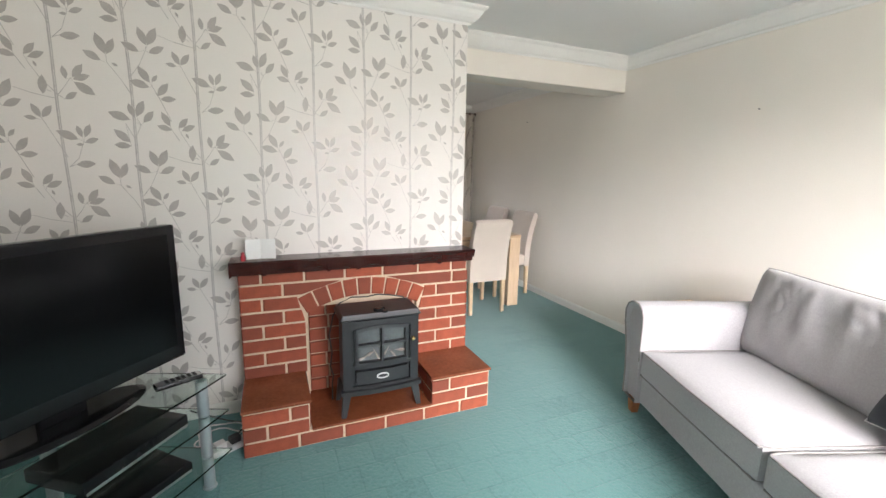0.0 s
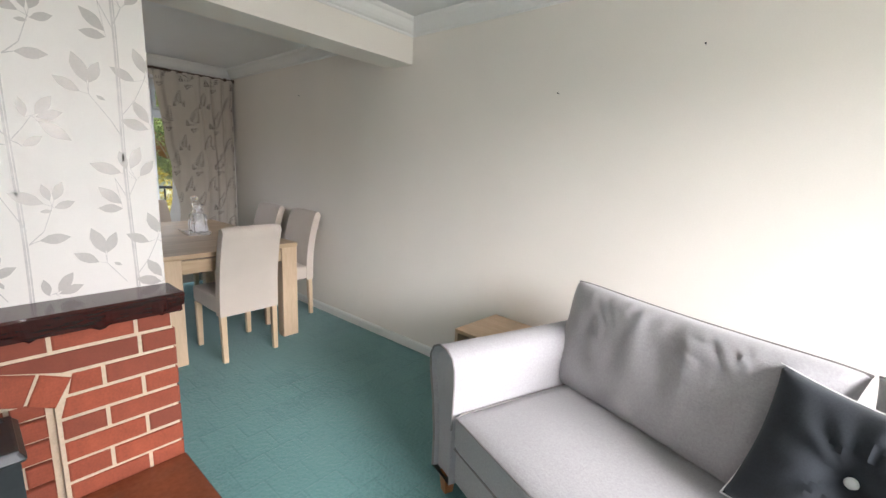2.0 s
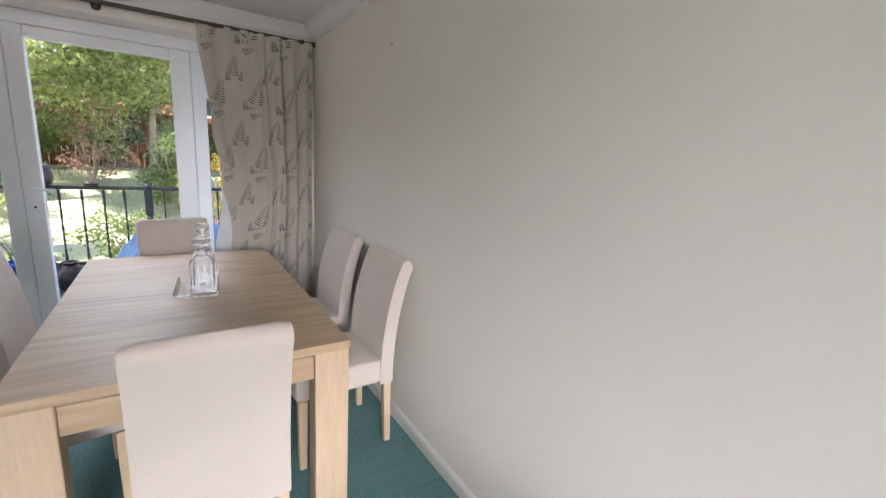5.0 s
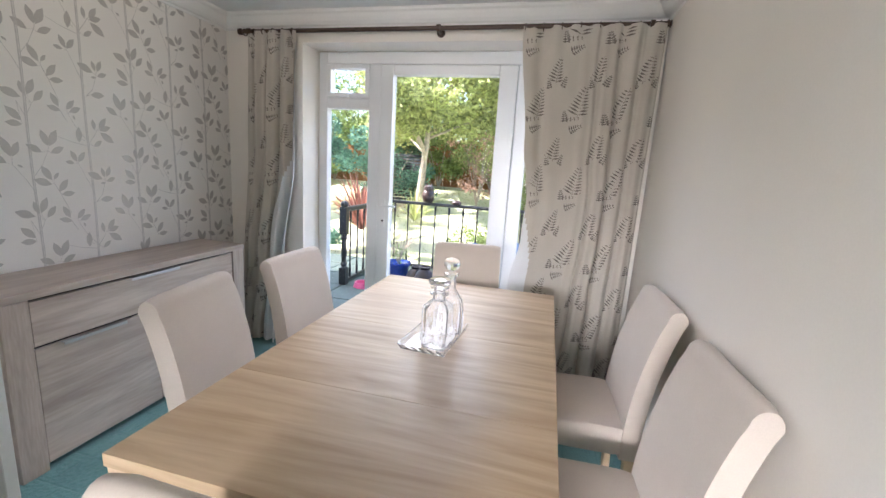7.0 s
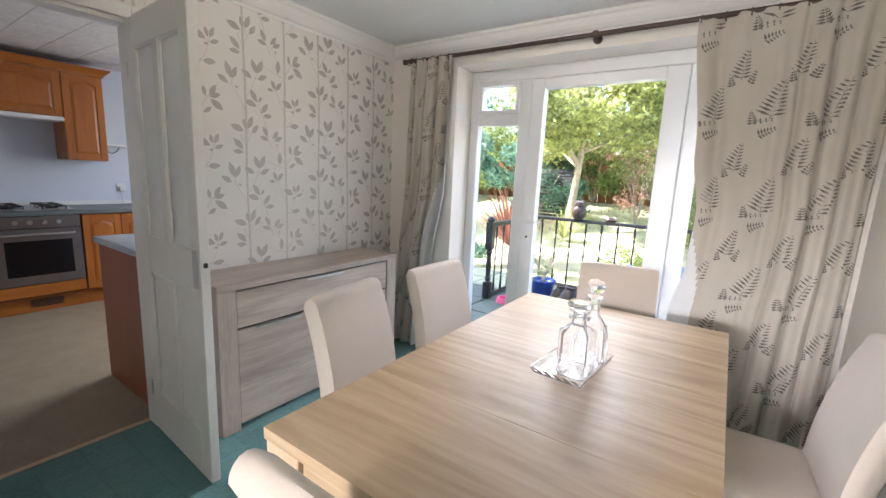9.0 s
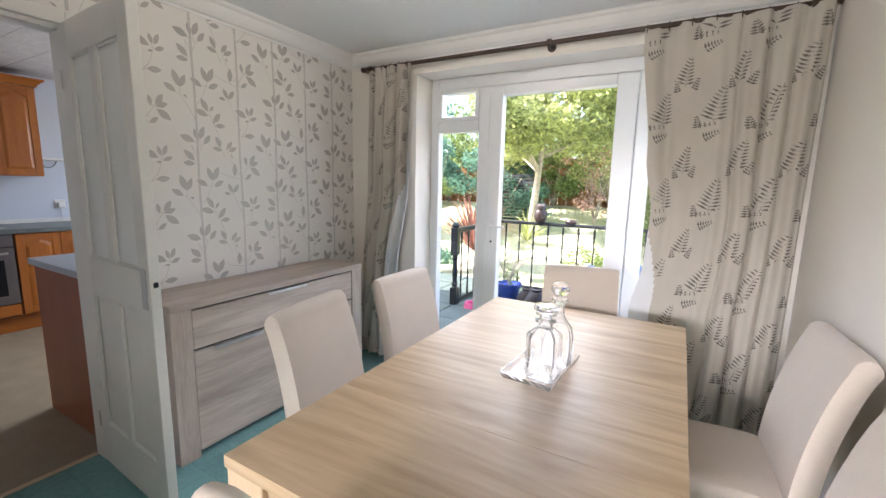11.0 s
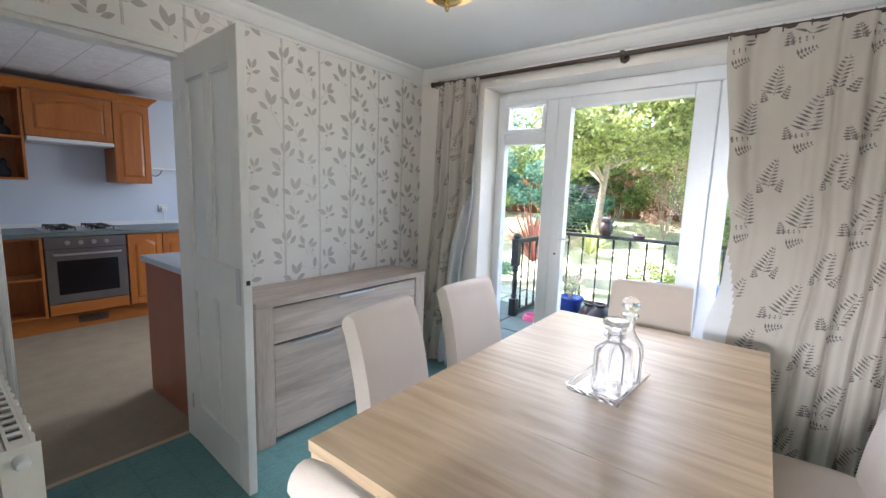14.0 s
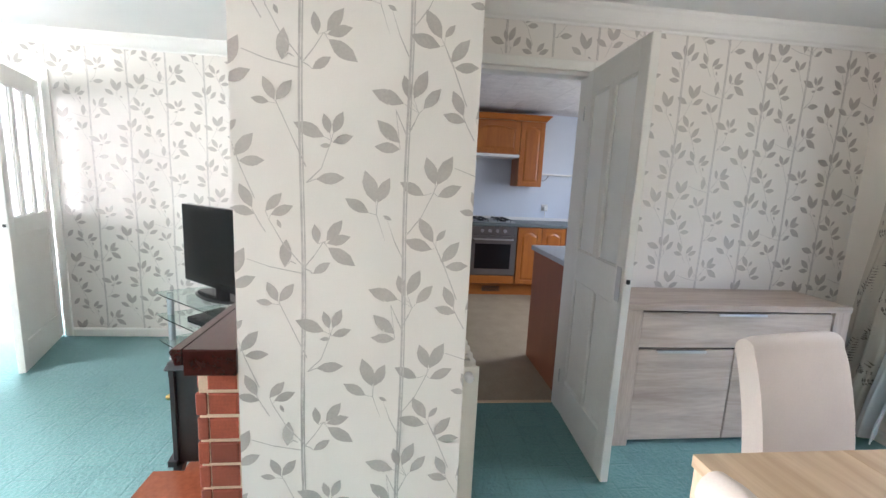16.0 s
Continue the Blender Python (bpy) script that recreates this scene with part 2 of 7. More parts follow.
M_CURTAIN = mat("natural_linen_curtain", (0.54, 0.495, 0.43), 0.9, 0.08, 9, 320, 0.35, stretch=(1, 1, 0.5))
M_LINING = mat("white_curtain_lining", (0.76, 0.77, 0.78), 0.85, 0.05, 6, 240, 0.2)
M_FERN = mat("grey_fern_print", (0.185, 0.16, 0.142), 0.9, 0.2, 40, 200, 0.1)
M_ROD = wood("dark_walnut_pole", (0.075, 0.042, 0.026), (0.038, 0.02, 0.013), 0.3, "x")
M_GLASS = glass("clear_window_glass", (0.97, 0.99, 0.99), 0.0, 1.1)
M_CRYSTAL = glass("cut_crystal", (1.0, 1.0, 1.0), 0.03, 1.32)
M_CRYSTAL.node_tree.nodes["Principled BSDF"].inputs["Transmission Weight"].default_value = 0.93
M_CUT = glass("cut_crystal_facets", (1.0, 1.0, 1.0), 0.06, 1.5)
M_CUT.node_tree.nodes["Principled BSDF"].inputs["Transmission Weight"].default_value = 0.4
M_TABLEGLASS = glass("greenish_table_glass", (0.84, 0.95, 0.91), 0.0, 1.3)
M_FROST = glass("obscured_door_glass", (0.90, 0.91, 0.89), 0.4, 1.3)
M_FROST.node_tree.nodes["Principled BSDF"].inputs["Transmission Weight"].default_value = 0.5
M_TVBLACK = mat("gloss_black_plastic", (0.010, 0.010, 0.011), 0.12, 0.1, 5, 50, 0.0, spec=0.25)
M_SCREEN = mat("matte_black_screen", (0.004, 0.0045, 0.005), 0.16, 0.1, 5, 50, 0.0, spec=0.2)
M_SILVER = mat("satin_silver_post", (0.50, 0.55, 0.57), 0.38, 0.06, 8, 90, 0.02, metal=0.6)
M_PINE = wood("orange_varnished_pine", (0.44, 0.150, 0.025), (0.28, 0.08, 0.012), 0.3, "z", 0.8)
M_PINEY = wood("orange_varnished_pine_rail", (0.44, 0.150, 0.025), (0.28, 0.08, 0.012), 0.3, "y", 0.8)
M_TERRA = wood("red_brown_panel", (0.32, 0.10, 0.04), (0.24, 0.07, 0.027), 0.45, "z", 0.6, 0.7)
M_WORKTOP = mat("grey_green_worktop", (0.13, 0.155, 0.15), 0.35, 0.3, 60, 160, 0.03)
M_WORKTOP2 = mat("pale_blue_grey_worktop", (0.42, 0.47, 0.52), 0.35, 0.15, 60, 160, 0.03)
M_VINYL = mat("beige_vinyl_floor", (0.29, 0.24, 0.165), 0.5, 0.16, 7, 60, 0.1)
M_KWALL = mat("pale_blue_kitchen_paint", (0.58, 0.63, 0.70), 0.6, 0.03, 3, 90, 0.05)
M_TILECEIL = mat("white_textured_ceiling", (0.72, 0.70, 0.67), 0.7, 0.12, 9, 30, 0.8, depth=0.01)
M_RAD = mat("cream_radiator_enamel", (0.74, 0.71, 0.63), 0.35, 0.03, 5, 60, 0.03)
M_FOOT = wood("orange_brown_foot", (0.36, 0.15, 0.055), (0.25, 0.09, 0.03), 0.4, "z")
M_RED = mat("dark_red_glaze", (0.35, 0.02, 0.03), 0.3, 0.1)
M_AMBER = mat("glowing_amber_glass", (0.85, 0.55, 0.2), 0.3, 0.1, 6, 60, 0.0)
M_AMBER.node_tree.nodes["Principled BSDF"].inputs["Emission Color"].default_value = (1.0, 0.62, 0.22, 1)
M_AMBER.node_tree.nodes["Principled BSDF"].inputs["Emission Strength"].default_value = 0.2
M_CABLEW = mat("white_plastic", (0.72, 0.72, 0.70), 0.4, 0.05)
M_CABLEB = mat("black_rubber_cable", (0.015, 0.015, 0.015), 0.5, 0.1)


# ---- building helpers ----
def box(bm, a, b, bevel=0.0, seg=1, m=None):
    """A box from corner a to corner b, its edges bevelled."""
    r = bmesh.ops.create_cube(bm, size=1)
    vs = r["verts"]
    c = [(p + q) / 2 for p, q in zip(a, b)]
    s = [abs(q - p) for p, q in zip(a, b)]
    for v in vs:
        v.co = Vector((c[0] + v.co.x * s[0], c[1] + v.co.y * s[1], c[2] + v.co.z * s[2]))
    if bevel:
        es = list({e for v in vs for e in v.link_edges})
        r2 = bmesh.ops.bevel(bm, geom=es, offset=min(bevel, min(s) * 0.49), segments=seg, affect="EDGES", profile=0.6)
        vs = list({v for f in r2["faces"] for v in f.verts} | {v for v in vs if v.is_valid})
    if m is not None:
        for v in vs:
            v.co = m @ v.co
    return vs


def mesh(name, bm, material, smooth=False):
    me = bpy.data.meshes.new(name)
    bmesh.ops.recalc_face_normals(bm, faces=bm.faces)
    bm.to_mesh(me)
    bm.free()
    for mt in material if isinstance(material, (list, tuple)) else (material,):
        me.materials.append(mt)
    if smooth:
        me.polygons.foreach_set("use_smooth", [True] * len(me.polygons))
        me.set_sharp_from_angle(angle=radians(40))
    return me


def part(name, bm, material, parent=None, label="", smooth=False):
    ob = new(name, mesh(name, bm, material, smooth))
    if parent:
        ob.parent = parent
    if label:
        ob["label"] = label
    return ob


def thing(name, label, category, m=None, group="", kind=""):
    ob = new(name)
    ob.empty_display_size = 0.1
    if m is not None:
        ob.matrix_basis = m
    return tagged(ob, label, category, group, kind)


def boxpart(name, a, b, material, parent=None, bevel=0.004, label="", seg=1, smooth=False):
    bm = bmesh.new()
    box(bm, a, b, bevel, seg)
    return part(name, bm, material, parent, label, smooth)


def structure(name, bm, material, label, category="wall"):
    ob = part(name, bm, material)
    return tagged(ob, label, category, "", "structure")


def slab(bm, lo, hi, axis, holes=()):
    """A wall slab from lo to hi, thin along axis (0 x, 1 y, 2 z), with rectangular holes (u0, u1, v0, v1) through it."""
    ua, va = [i for i in (0, 1, 2) if i != axis]
    us = sorted({lo[ua], hi[ua], *[h[i] for h in holes for i in (0, 1)]})
    vs = sorted({lo[va], hi[va], *[h[i] for h in holes for i in (2, 3)]})
    full = {}
    for i in range(len(us) - 1):
        for j in range(len(vs) - 1):
            cu, cv = (us[i] + us[i + 1]) / 2, (vs[j] + vs[j + 1]) / 2
            full[i, j] = not any(h[0] < cu < h[1] and h[2] < cv < h[3] for h in holes)
    cache = {}

    def vert(u, v, w):
        k = (round(u, 5), round(v, 5), round(w, 5))
        if k not in cache:
            co = [0, 0, 0]
            co[ua], co[va], co[axis] = u, v, w
            cache[k] = bm.verts.new(co)
        return cache[k]

    w0, w1 = lo[axis], hi[axis]
    for (i, j), on in full.items():
        if not on:
            continue
        a, b, c, d = (us[i], vs[j]), (us[i + 1], vs[j]), (us[i + 1], vs[j + 1]), (us[i], vs[j + 1])
        for w in (w0, w1):
            bm.faces.new([vert(*p, w) for p in (a, b, c, d)])
        for p, q, n in ((a, b, (i, j - 1)), (b, c, (i + 1, j)), (c, d, (i, j + 1)), (d, a, (i - 1, j))):
            if not full.get(n, False):
                bm.faces.new([vert(*p, w0), vert(*q, w0), vert(*q, w1), vert(*p, w1)])


def sweep(bm, path, profile, closed=False):
    """Sweep a profile of (distance inward, height) along a plan path that has the room on its left, with mitred corners."""
    n = len(path)
    rings = []
    for i in range(n):
        p = Vector(path[i])
        d0 = (p - Vector(path[i - 1])).normalized() if closed or i > 0 else None
        d1 = (Vector(path[(i + 1) % n]) - p).normalized() if closed or i < n - 1 else None
        d0, d1 = d0 or d1, d1 or d0
        n0, n1 = Vector((-d0.y, d0.x)), Vector((-d1.y, d1.x))
        mit = (n0 + n1) / (1 + n0.dot(n1))
        rings.append([bm.verts.new((p.x + mit.x * d, p.y + mit.y * d, z)) for d, z in profile])
    k = len(profile)
    for i in range(n if closed else n - 1):
        a, b = rings[i], rings[(i + 1) % n]
        for j in range(k):
            bm.faces.new((a[j], a[(j + 1) % k], b[(j + 1) % k], b[j]))
    if not closed:
        bm.faces.new(rings[0])
        bm.faces.new(rings[-1])


def tube(bm, pts, radius, sides=8, cap=True):
    """A round bar through points."""
    rings = []
    pts = [Vector(p) for p in pts]
    up = Vector((0, 0, 1))
    for i, p in enumerate(pts):
        t = (pts[min(i + 1, len(pts) - 1)] - pts[max(i - 1, 0)]).normalized()
        if abs(t.dot(up)) > 0.95:
            up = Vector((1, 0, 0)) if abs(t.x) < 0.9 else Vector((0, 1, 0))
        s = t.cross(up).normalized()
        u = s.cross(t).normalized()
        r = radius[i] if isinstance(radius, (list, tuple)) else radius
        rings.append([bm.verts.new(p + r * (math.cos(a) * s + math.sin(a) * u)) for a in [2 * math.pi * k / sides for k in range(sides)]])
    for a, b in zip(rings, rings[1:]):
        for k in range(sides):
            bm.faces.new((a[k], a[(k + 1) % sides], b[(k + 1) % sides], b[k]))
    if cap:
        bm.faces.new(rings[0])
        bm.faces.new(rings[-1])


def lathe(bm, profile, sides=24, centre=(0, 0, 0)):
    """Turn a profile of (radius, height) about the upright axis."""
    cx, cy, cz = centre
    rings = []
    for r, z in profile:
        if r < 1e-5:
            rings.append([bm.verts.new((cx, cy, cz + z))])
        else:
            rings.append([bm.verts.new((cx + r * math.cos(2 * math.pi * k / sides), cy + r * math.sin(2 * math.pi * k / sides), cz + z)) for k in range(sides)])
    for a, b in zip(rings, rings[1:]):
        for k in range(sides):
            q = (k + 1) % sides
            if len(a) == 1 and len(b) > 1:
                bm.faces.new((a[0], b[q], b[k]))
            elif len(b) == 1 and len(a) > 1:
                bm.faces.new((a[k], a[q], b[0]))
            elif len(a) > 1:
                bm.faces.new((a[k], a[q], b[q], b[k]))
    if len(rings[0]) > 1:
        bm.faces.new(rings[0])
    if len(rings[-1]) > 1:
        bm.faces.new(rings[-1])


def bag(bm, size, puff=0.5, n=14, corner=0.0, wrinkle=0.0, seed=0.0, m=None):
    """A stuffed cushion: two swollen sheets that meet at the seam. size: width, height, thickness; it lies in x and z, swelling along y."""
    w, h, t = size
    grid = {}
    for side in (-1, 1):
        for i in range(n + 1):
            for j in range(n + 1):
                u, v = i / n * 2 - 1, j / n * 2 - 1
                edge = (i in (0, n)) or (j in (0, n))
                if edge and (i, j, 1 if side == -1 else -1) in grid:
                    grid[i, j, side] = grid[i, j, 1 if side == -1 else -1]
                    continue
                f = max(0.0, (1 - u ** 4) * (1 - v ** 4)) ** puff
                pinch = 1 - corner * (1 - abs(u) ** 2) * (abs(v) ** 3)
                pinch2 = 1 - corner * (1 - abs(v) ** 2) * (abs(u) ** 3)
                x, z = u * w / 2 * pinch2, v * h / 2 * pinch
                y = side * t / 2 * f
                if wrinkle:
                    y += wrinkle * f * noise.noise(Vector((x * 9 + seed, z * 5 + u * 2, seed * 3.1 + side)))
                p = Vector((x, y, z))
                grid[i, j, side] = bm.verts.new(m @ p if m else p)
    for side in (-1, 1):
        for i in range(n):
            for j in range(n):
                q = [grid[i, j, side], grid[i + 1, j, side], grid[i + 1, j + 1, side], grid[i, j + 1, side]]
                if len(set(q)) == 4:
                    bm.faces.new(q if side == 1 else q[::-1])
    return grid


# ---- the rooms ----
CEIL, COVE = 2.36, 2.265
PART_X, PART_Y0, PART_Y1 = -1.70, 0.715, 1.355
LIV_X, LIV_Y = -4.11, -3.2
DIN_X, PATIO_Y = -2.90, 4.0
BEAM_Z, BEAM_Y = 2.09, 1.114
KDOOR = (1.49, 2.20, 2.03)
LDOOR = (-2.30, -1.54, 2.03)
OPEN_X0, OPEN_X1, OPEN_Z = -2.285, -0.33, 2.18

bm = bmesh.new()
slab(bm, (LIV_X, LIV_Y, -0.1), (0.0, PART_Y1, 0.0), 2)
slab(bm, (DIN_X - 0.1, PART_Y1, -0.1), (0.0, PATIO_Y, 0.0), 2)
structure("floor", bm, M_CARPET, "teal green carpet with a carved square pattern", "carpet")

bm = bmesh.new()
slab(bm, (0, LIV_Y - 0.3, -0.1), (0.25, PATIO_Y + 0.35, CEIL + 0.2), 0)
structure("wall_east", bm, M_WALL, "long smooth cream painted plaster wall")
bm = bmesh.new()
slab(bm, (DIN_X - 0.1, PATIO_Y, -0.1), (0.0, PATIO_Y + 0.34, CEIL + 0.2), 1, [(OPEN_X0, OPEN_X1, 0.0, OPEN_Z)])
structure("wall_north", bm, M_WALL, "cream painted wall round the garden door opening")
bm = bmesh.new()
slab(bm, (LIV_X - 0.1, LIV_Y - 0.3, -0.1), (0.0, LIV_Y, CEIL + 0.2), 1, [(-2.35, -0.35, 0.85, 2.1)])
structure("wall_south", bm, M_WALL, "cream painted front wall with a wide window opening")
bm = bmesh.new()
slab(bm, (LIV_X - 0.1, LIV_Y, 0.0), (LIV_X, PART_Y0, CEIL), 0, [(LDOOR[0], LDOOR[1], 0.0, LDOOR[2])])
structure("wall_west", bm, M_PAPER, "living room wall papered in white with grey leaf sprays")
bm = bmesh.new()
slab(bm, (DIN_X - 0.1, PART_Y1, 0.0), (DIN_X - 0.006, PATIO_Y, CEIL), 0, [(KDOOR[0], KDOOR[1], 0.0, KDOOR[2])])
structure("wall_kitchen", bm, M_KWALL, "pale blue painted back of the dining room wall")
bm = bmesh.new()
slab(bm, (DIN_X - 0.006, PART_Y1, 0.0), (DIN_X, PATIO_Y, CEIL), 0, [(KDOOR[0], KDOOR[1], 0.0, KDOOR[2])])
WALL_DIN = structure("wall_dining", bm, M_PAPER, "dining room wall papered in white with grey leaf sprays")
bm = bmesh.new()
slab(bm, (LIV_X - 0.1, PART_Y0, 0.0), (PART_X, PART_Y1, CEIL), 1)
WALL_BREAST = structure("wall_partition", bm, M_PAPER, "chimney breast wall papered in white with grey leaf sprays")
bm = bmesh.new()
slab(bm, (PART_X, BEAM_Y, BEAM_Z), (0, PART_Y1, CEIL), 1)
structure("beam", bm, M_WALL, "cream painted beam between living and dining rooms", "beam")
bm = bmesh.new()
slab(bm, (LIV_X - 0.1, LIV_Y - 0.3, CEIL), (0, PATIO_Y + 0.34, CEIL + 0.2), 2)
structure("ceiling", bm, M_CEIL, "smooth white painted ceiling", "ceiling")

cove = [(0.0, COVE), (0.008, COVE), (0.012, COVE + 0.012), (0.03, COVE + 0.018), (0.048, COVE + 0.034), (0.062, COVE + 0.052),
        (0.072, COVE + 0.070), (0.084, COVE + 0.078), (0.09, COVE + 0.086), (0.09, CEIL), (0.0, CEIL)]
bm = bmesh.new()
sweep(bm, [(0, LIV_Y), (0, BEAM_Y), (PART_X, BEAM_Y), (PART_X, PART_Y0), (LIV_X, PART_Y0), (LIV_X, LIV_Y)], cove, True)
structure("trim_living_coving", bm, M_COVE, "white moulded coving round the living room", "coving")
bm = bmesh.new()
sweep(bm, [(0, PART_Y1), (0, PATIO_Y), (DIN_X, PATIO_Y), (DIN_X, PART_Y1)], cove, True)
structure("trim_dining_coving", bm, M_COVE, "white moulded coving round the dining room", "coving")

skirt = [(0.0, 0.0), (0.016, 0.0), (0.016, 0.055), (0.010, 0.068), (0.0, 0.070)]
bm = bmesh.new()
sweep(bm, [(0, LIV_Y), (0, PATIO_Y), (OPEN_X1, PATIO_Y)], skirt)
sweep(bm, [(OPEN_X0, PATIO_Y), (DIN_X, PATIO_Y), (DIN_X, KDOOR[1] + 0.06)], skirt)
sweep(bm, [(DIN_X, KDOOR[0] - 0.06), (DIN_X, PART_Y1), (PART_X, PART_Y1), (PART_X, PART_Y0), (-1.72, PART_Y0)], skirt)
sweep(bm, [(-3.05, PART_Y0), (LIV_X, PART_Y0), (LIV_X, LDOOR[1] + 0.06)], skirt)
sweep(bm, [(LIV_X, LDOOR[0] - 0.06), (LIV_X, LIV_Y), (0, LIV_Y)], skirt)
structure("baseboard", bm, M_TRIM, "low white painted skirting board", "skirting")

# ---- printed wallpaper ----
TILE_U, TILE_V, STEM_GAP = 0.55, 0.533, 0.276


def leaf_poly(x, y, ang, ln, wd):
    """The outline of a printed leaf: base at x, y, pointing ang degrees clockwise from up."""
    a = radians(ang)
    ax, ay = math.sin(a), math.cos(a)
    out = []
    for s, w in ((0, 0.0), (0.14, 0.42), (0.32, 0.88), (0.5, 1.0), (0.68, 0.82), (0.86, 0.38), (1.0, 0.0), (0.88, -0.36), (0.70, -0.86), (0.5, -0.96), (0.30, -0.84), (0.12, -0.38)):
        out.append((x + ax * ln * s + ay * wd * w / 2, y + ay * ln * s - ax * wd * w / 2))
    return out


def pattern_tile():
    """One repeat of the paper about the foot of a spray on its first stem: leaves and twigs in metres, u to the right and v up."""
    leaves, strips = [], []

    def spray(a, m, c, fan):
        for p, q, w in ((a, m, 0.0030), (m, c, 0.0022)):
            strips.append(((p[0] / 1000, p[1] / 1000), (q[0] / 1000, q[1] / 1000), w))
        for x, y, ang, ln in fan:
            leaves.append(leaf_poly(x / 1000, y / 1000, ang, ln / 1000, ln / 1000 * 0.43))
            if ln > 40:
                strips.append(((c[0] / 1000, c[1] / 1000), (x / 1000, y / 1000), 0.0014))

    # about the first stem
    spray((11, 0), (49, 38), (75, 112), [(57, 120, -67, 85), (71, 129, -17, 53), (80, 130, 24, 62), (79, 107, 70, 56), (74, 99, -94, 29)])
    spray((11, 0), (25, 6), (36, 10), [(36, 10, 85, 75)])
    spray((5, -229), (30, -197), (55, -158), [(40, -164, -9, 55), (63, -155, 36, 72), (64, -162, 72, 67), (67, -173, 124, 89)])
    spray((4, -232), (18, -239), (27, -247), [(27, -247, 55, 57)])
    spray((10, 41), (-23, 113), (-61, 196), [(-67, 205, -27, 63), (-64, 205, 38, 66), (-81, 199, -80, 45)])
    spray((3, -229), (-52, -164), (-87, -101), [(-95, -79, 41, 65), (-82, -89, 66, 64), (-66, -101, 157, 25)])
    spray((-18, -220), (-32, -213), (-48, -230), [(-48, -230, 4, 77)])
    spray((-5, -246), (-87, -230), (-146, -210), [])
    # about the second stem
    spray((276, 139), (292, 172), (302, 194), [(261, 216, -71, 88), (277, 228, -16, 62), (287, 230, 25, 81), (313, 206, 40, 70)])
    spray((274, 128), (256, 167), (241, 199), [(253, 115, -47, 82), (255, 99, -87, 68)])
    spray((271, -199), (247, -152), (196, -79), [(194, -46, -20, 91), (198, -46, 25, 75), (175, -74, -60, 73), (214, -80, 118, 26)])
    spray((281, -129), (317, -82), (350, -12), [(354, 9, -21, 79), (358, 9, 27, 88), (361, -23, 64, 72), (323, -21, -63, 74)])
    spray((428, -314), (391, -225), (362, -164), [(354, -150, -32, 80), (362, -146, 39, 41), (351, -170, -73, 82), (380, -206, 39, 77), (391, -219, 86, 65)])
    spray((454, 131), (435, 163), (421, 190), [(421, 195, -27, 70), (427, 179, -75, 63)])
    return leaves, strips


LEAVES, STRIPS = pattern_tile()


def print_paper(wall, u0, u1, v0, v1, stem, place, holes=(), v_shift=0.0, size=(TILE_U, TILE_V)):
    """Lay the printed pattern on a wall: place(u, v) gives the point in the world; stem: u of one first stem. Each drop is shifted by half a repeat."""
    count = [0]
    bms = {"leaf_print": bmesh.new(), "stem_print": bmesh.new()}
    ku, kv = size[0] / TILE_U, size[1] / TILE_V

    def poly(b, pts):
        pts = [(min(max(u, u0), u1), min(max(v, v0), v1)) for u, v in pts]
        us, vs = [p[0] for p in pts], [p[1] for p in pts]
        if max(us) - min(us) < 0.0008 or max(vs) - min(vs) < 0.0008:
            return
        for h in holes:
            if max(us) > h[0] and min(us) < h[1] and max(vs) > h[2] and min(vs) < h[3]:
                return
        try:
            count[0] += 1
            off = 0.00012 * (count[0] % 9)
            b.faces.new([b.verts.new(place(u, v, off)) for u, v in pts])
        except ValueError:
            pass

    i0 = math.floor((u0 - stem) / size[0]) - 2
    i1 = math.ceil((u1 - stem) / size[0]) + 1
    for i in range(i0, i1 + 1):
        ou = stem + i * size[0]
        for j in range(-5, 6):
            ov = v_shift + (j + 0.5 * (i % 2)) * size[1]
            for lf in LEAVES:
                poly(bms["leaf_print"], [(ou + x * ku, ov + y * kv) for x, y in lf])
            for a, b, w in STRIPS:
                dx, dy = b[0] - a[0], b[1] - a[1]
                L = math.hypot(dx, dy) or 1
                nx, ny = -dy / L * w / 2, dx / L * w / 2
                poly(bms["stem_print"], [(ou + (p + nx * q) * ku, ov + (r + ny * q) * kv) for p, r, q in ((a[0], a[1], 1), (b[0], b[1], 1), (b[0], b[1], -1), (a[0], a[1], -1))])
        for s, ph in ((0.0, 0.0), (STEM_GAP * ku, 1.7)):
            us = ou + s
            n = 40
            for q in range(n):
                va, vb = v0 + (v1 - v0) * q / n, v0 + (v1 - v0) * (q + 1) / n
                wa, wb = 0.003 * math.sin(va * 7 + ph), 0.003 * math.sin(vb * 7 + ph)
                for side, wd in ((-0.0065, 0.0062), (0.0014, 0.0042)):
                    poly(bms["stem_print"], [(us + wa + side, va), (us + wa + side + wd, va), (us + wb + side + wd, vb), (us + wb + side, vb)])
    for name, mt in (("leaf_print", M_LEAF), ("stem_print", M_STEM)):
        tagged(part(name, bms[name], mt, wall), kind="stuff")


PR = 0.0007
print_paper(WALL_BREAST, LIV_X, PART_X, 0.0, COVE, -3.176, lambda u, v, o: (u, PART_Y0 - PR - o, v), [(-3.05, -1.70, 0.0, 0.90)], 1.652, (0.555, 0.56))
print_paper(WALL_BREAST, PART_Y0, BEAM_Y, 0.0, COVE, 0.893, lambda u, v, o: (PART_X + PR + o, u, v), [], 1.371)
print_paper(WALL_BREAST, BEAM_Y, PART_Y1, 0.0, BEAM_Z, 0.893, lambda u, v, o: (PART_X + PR + o, u, v), [], 1.371)
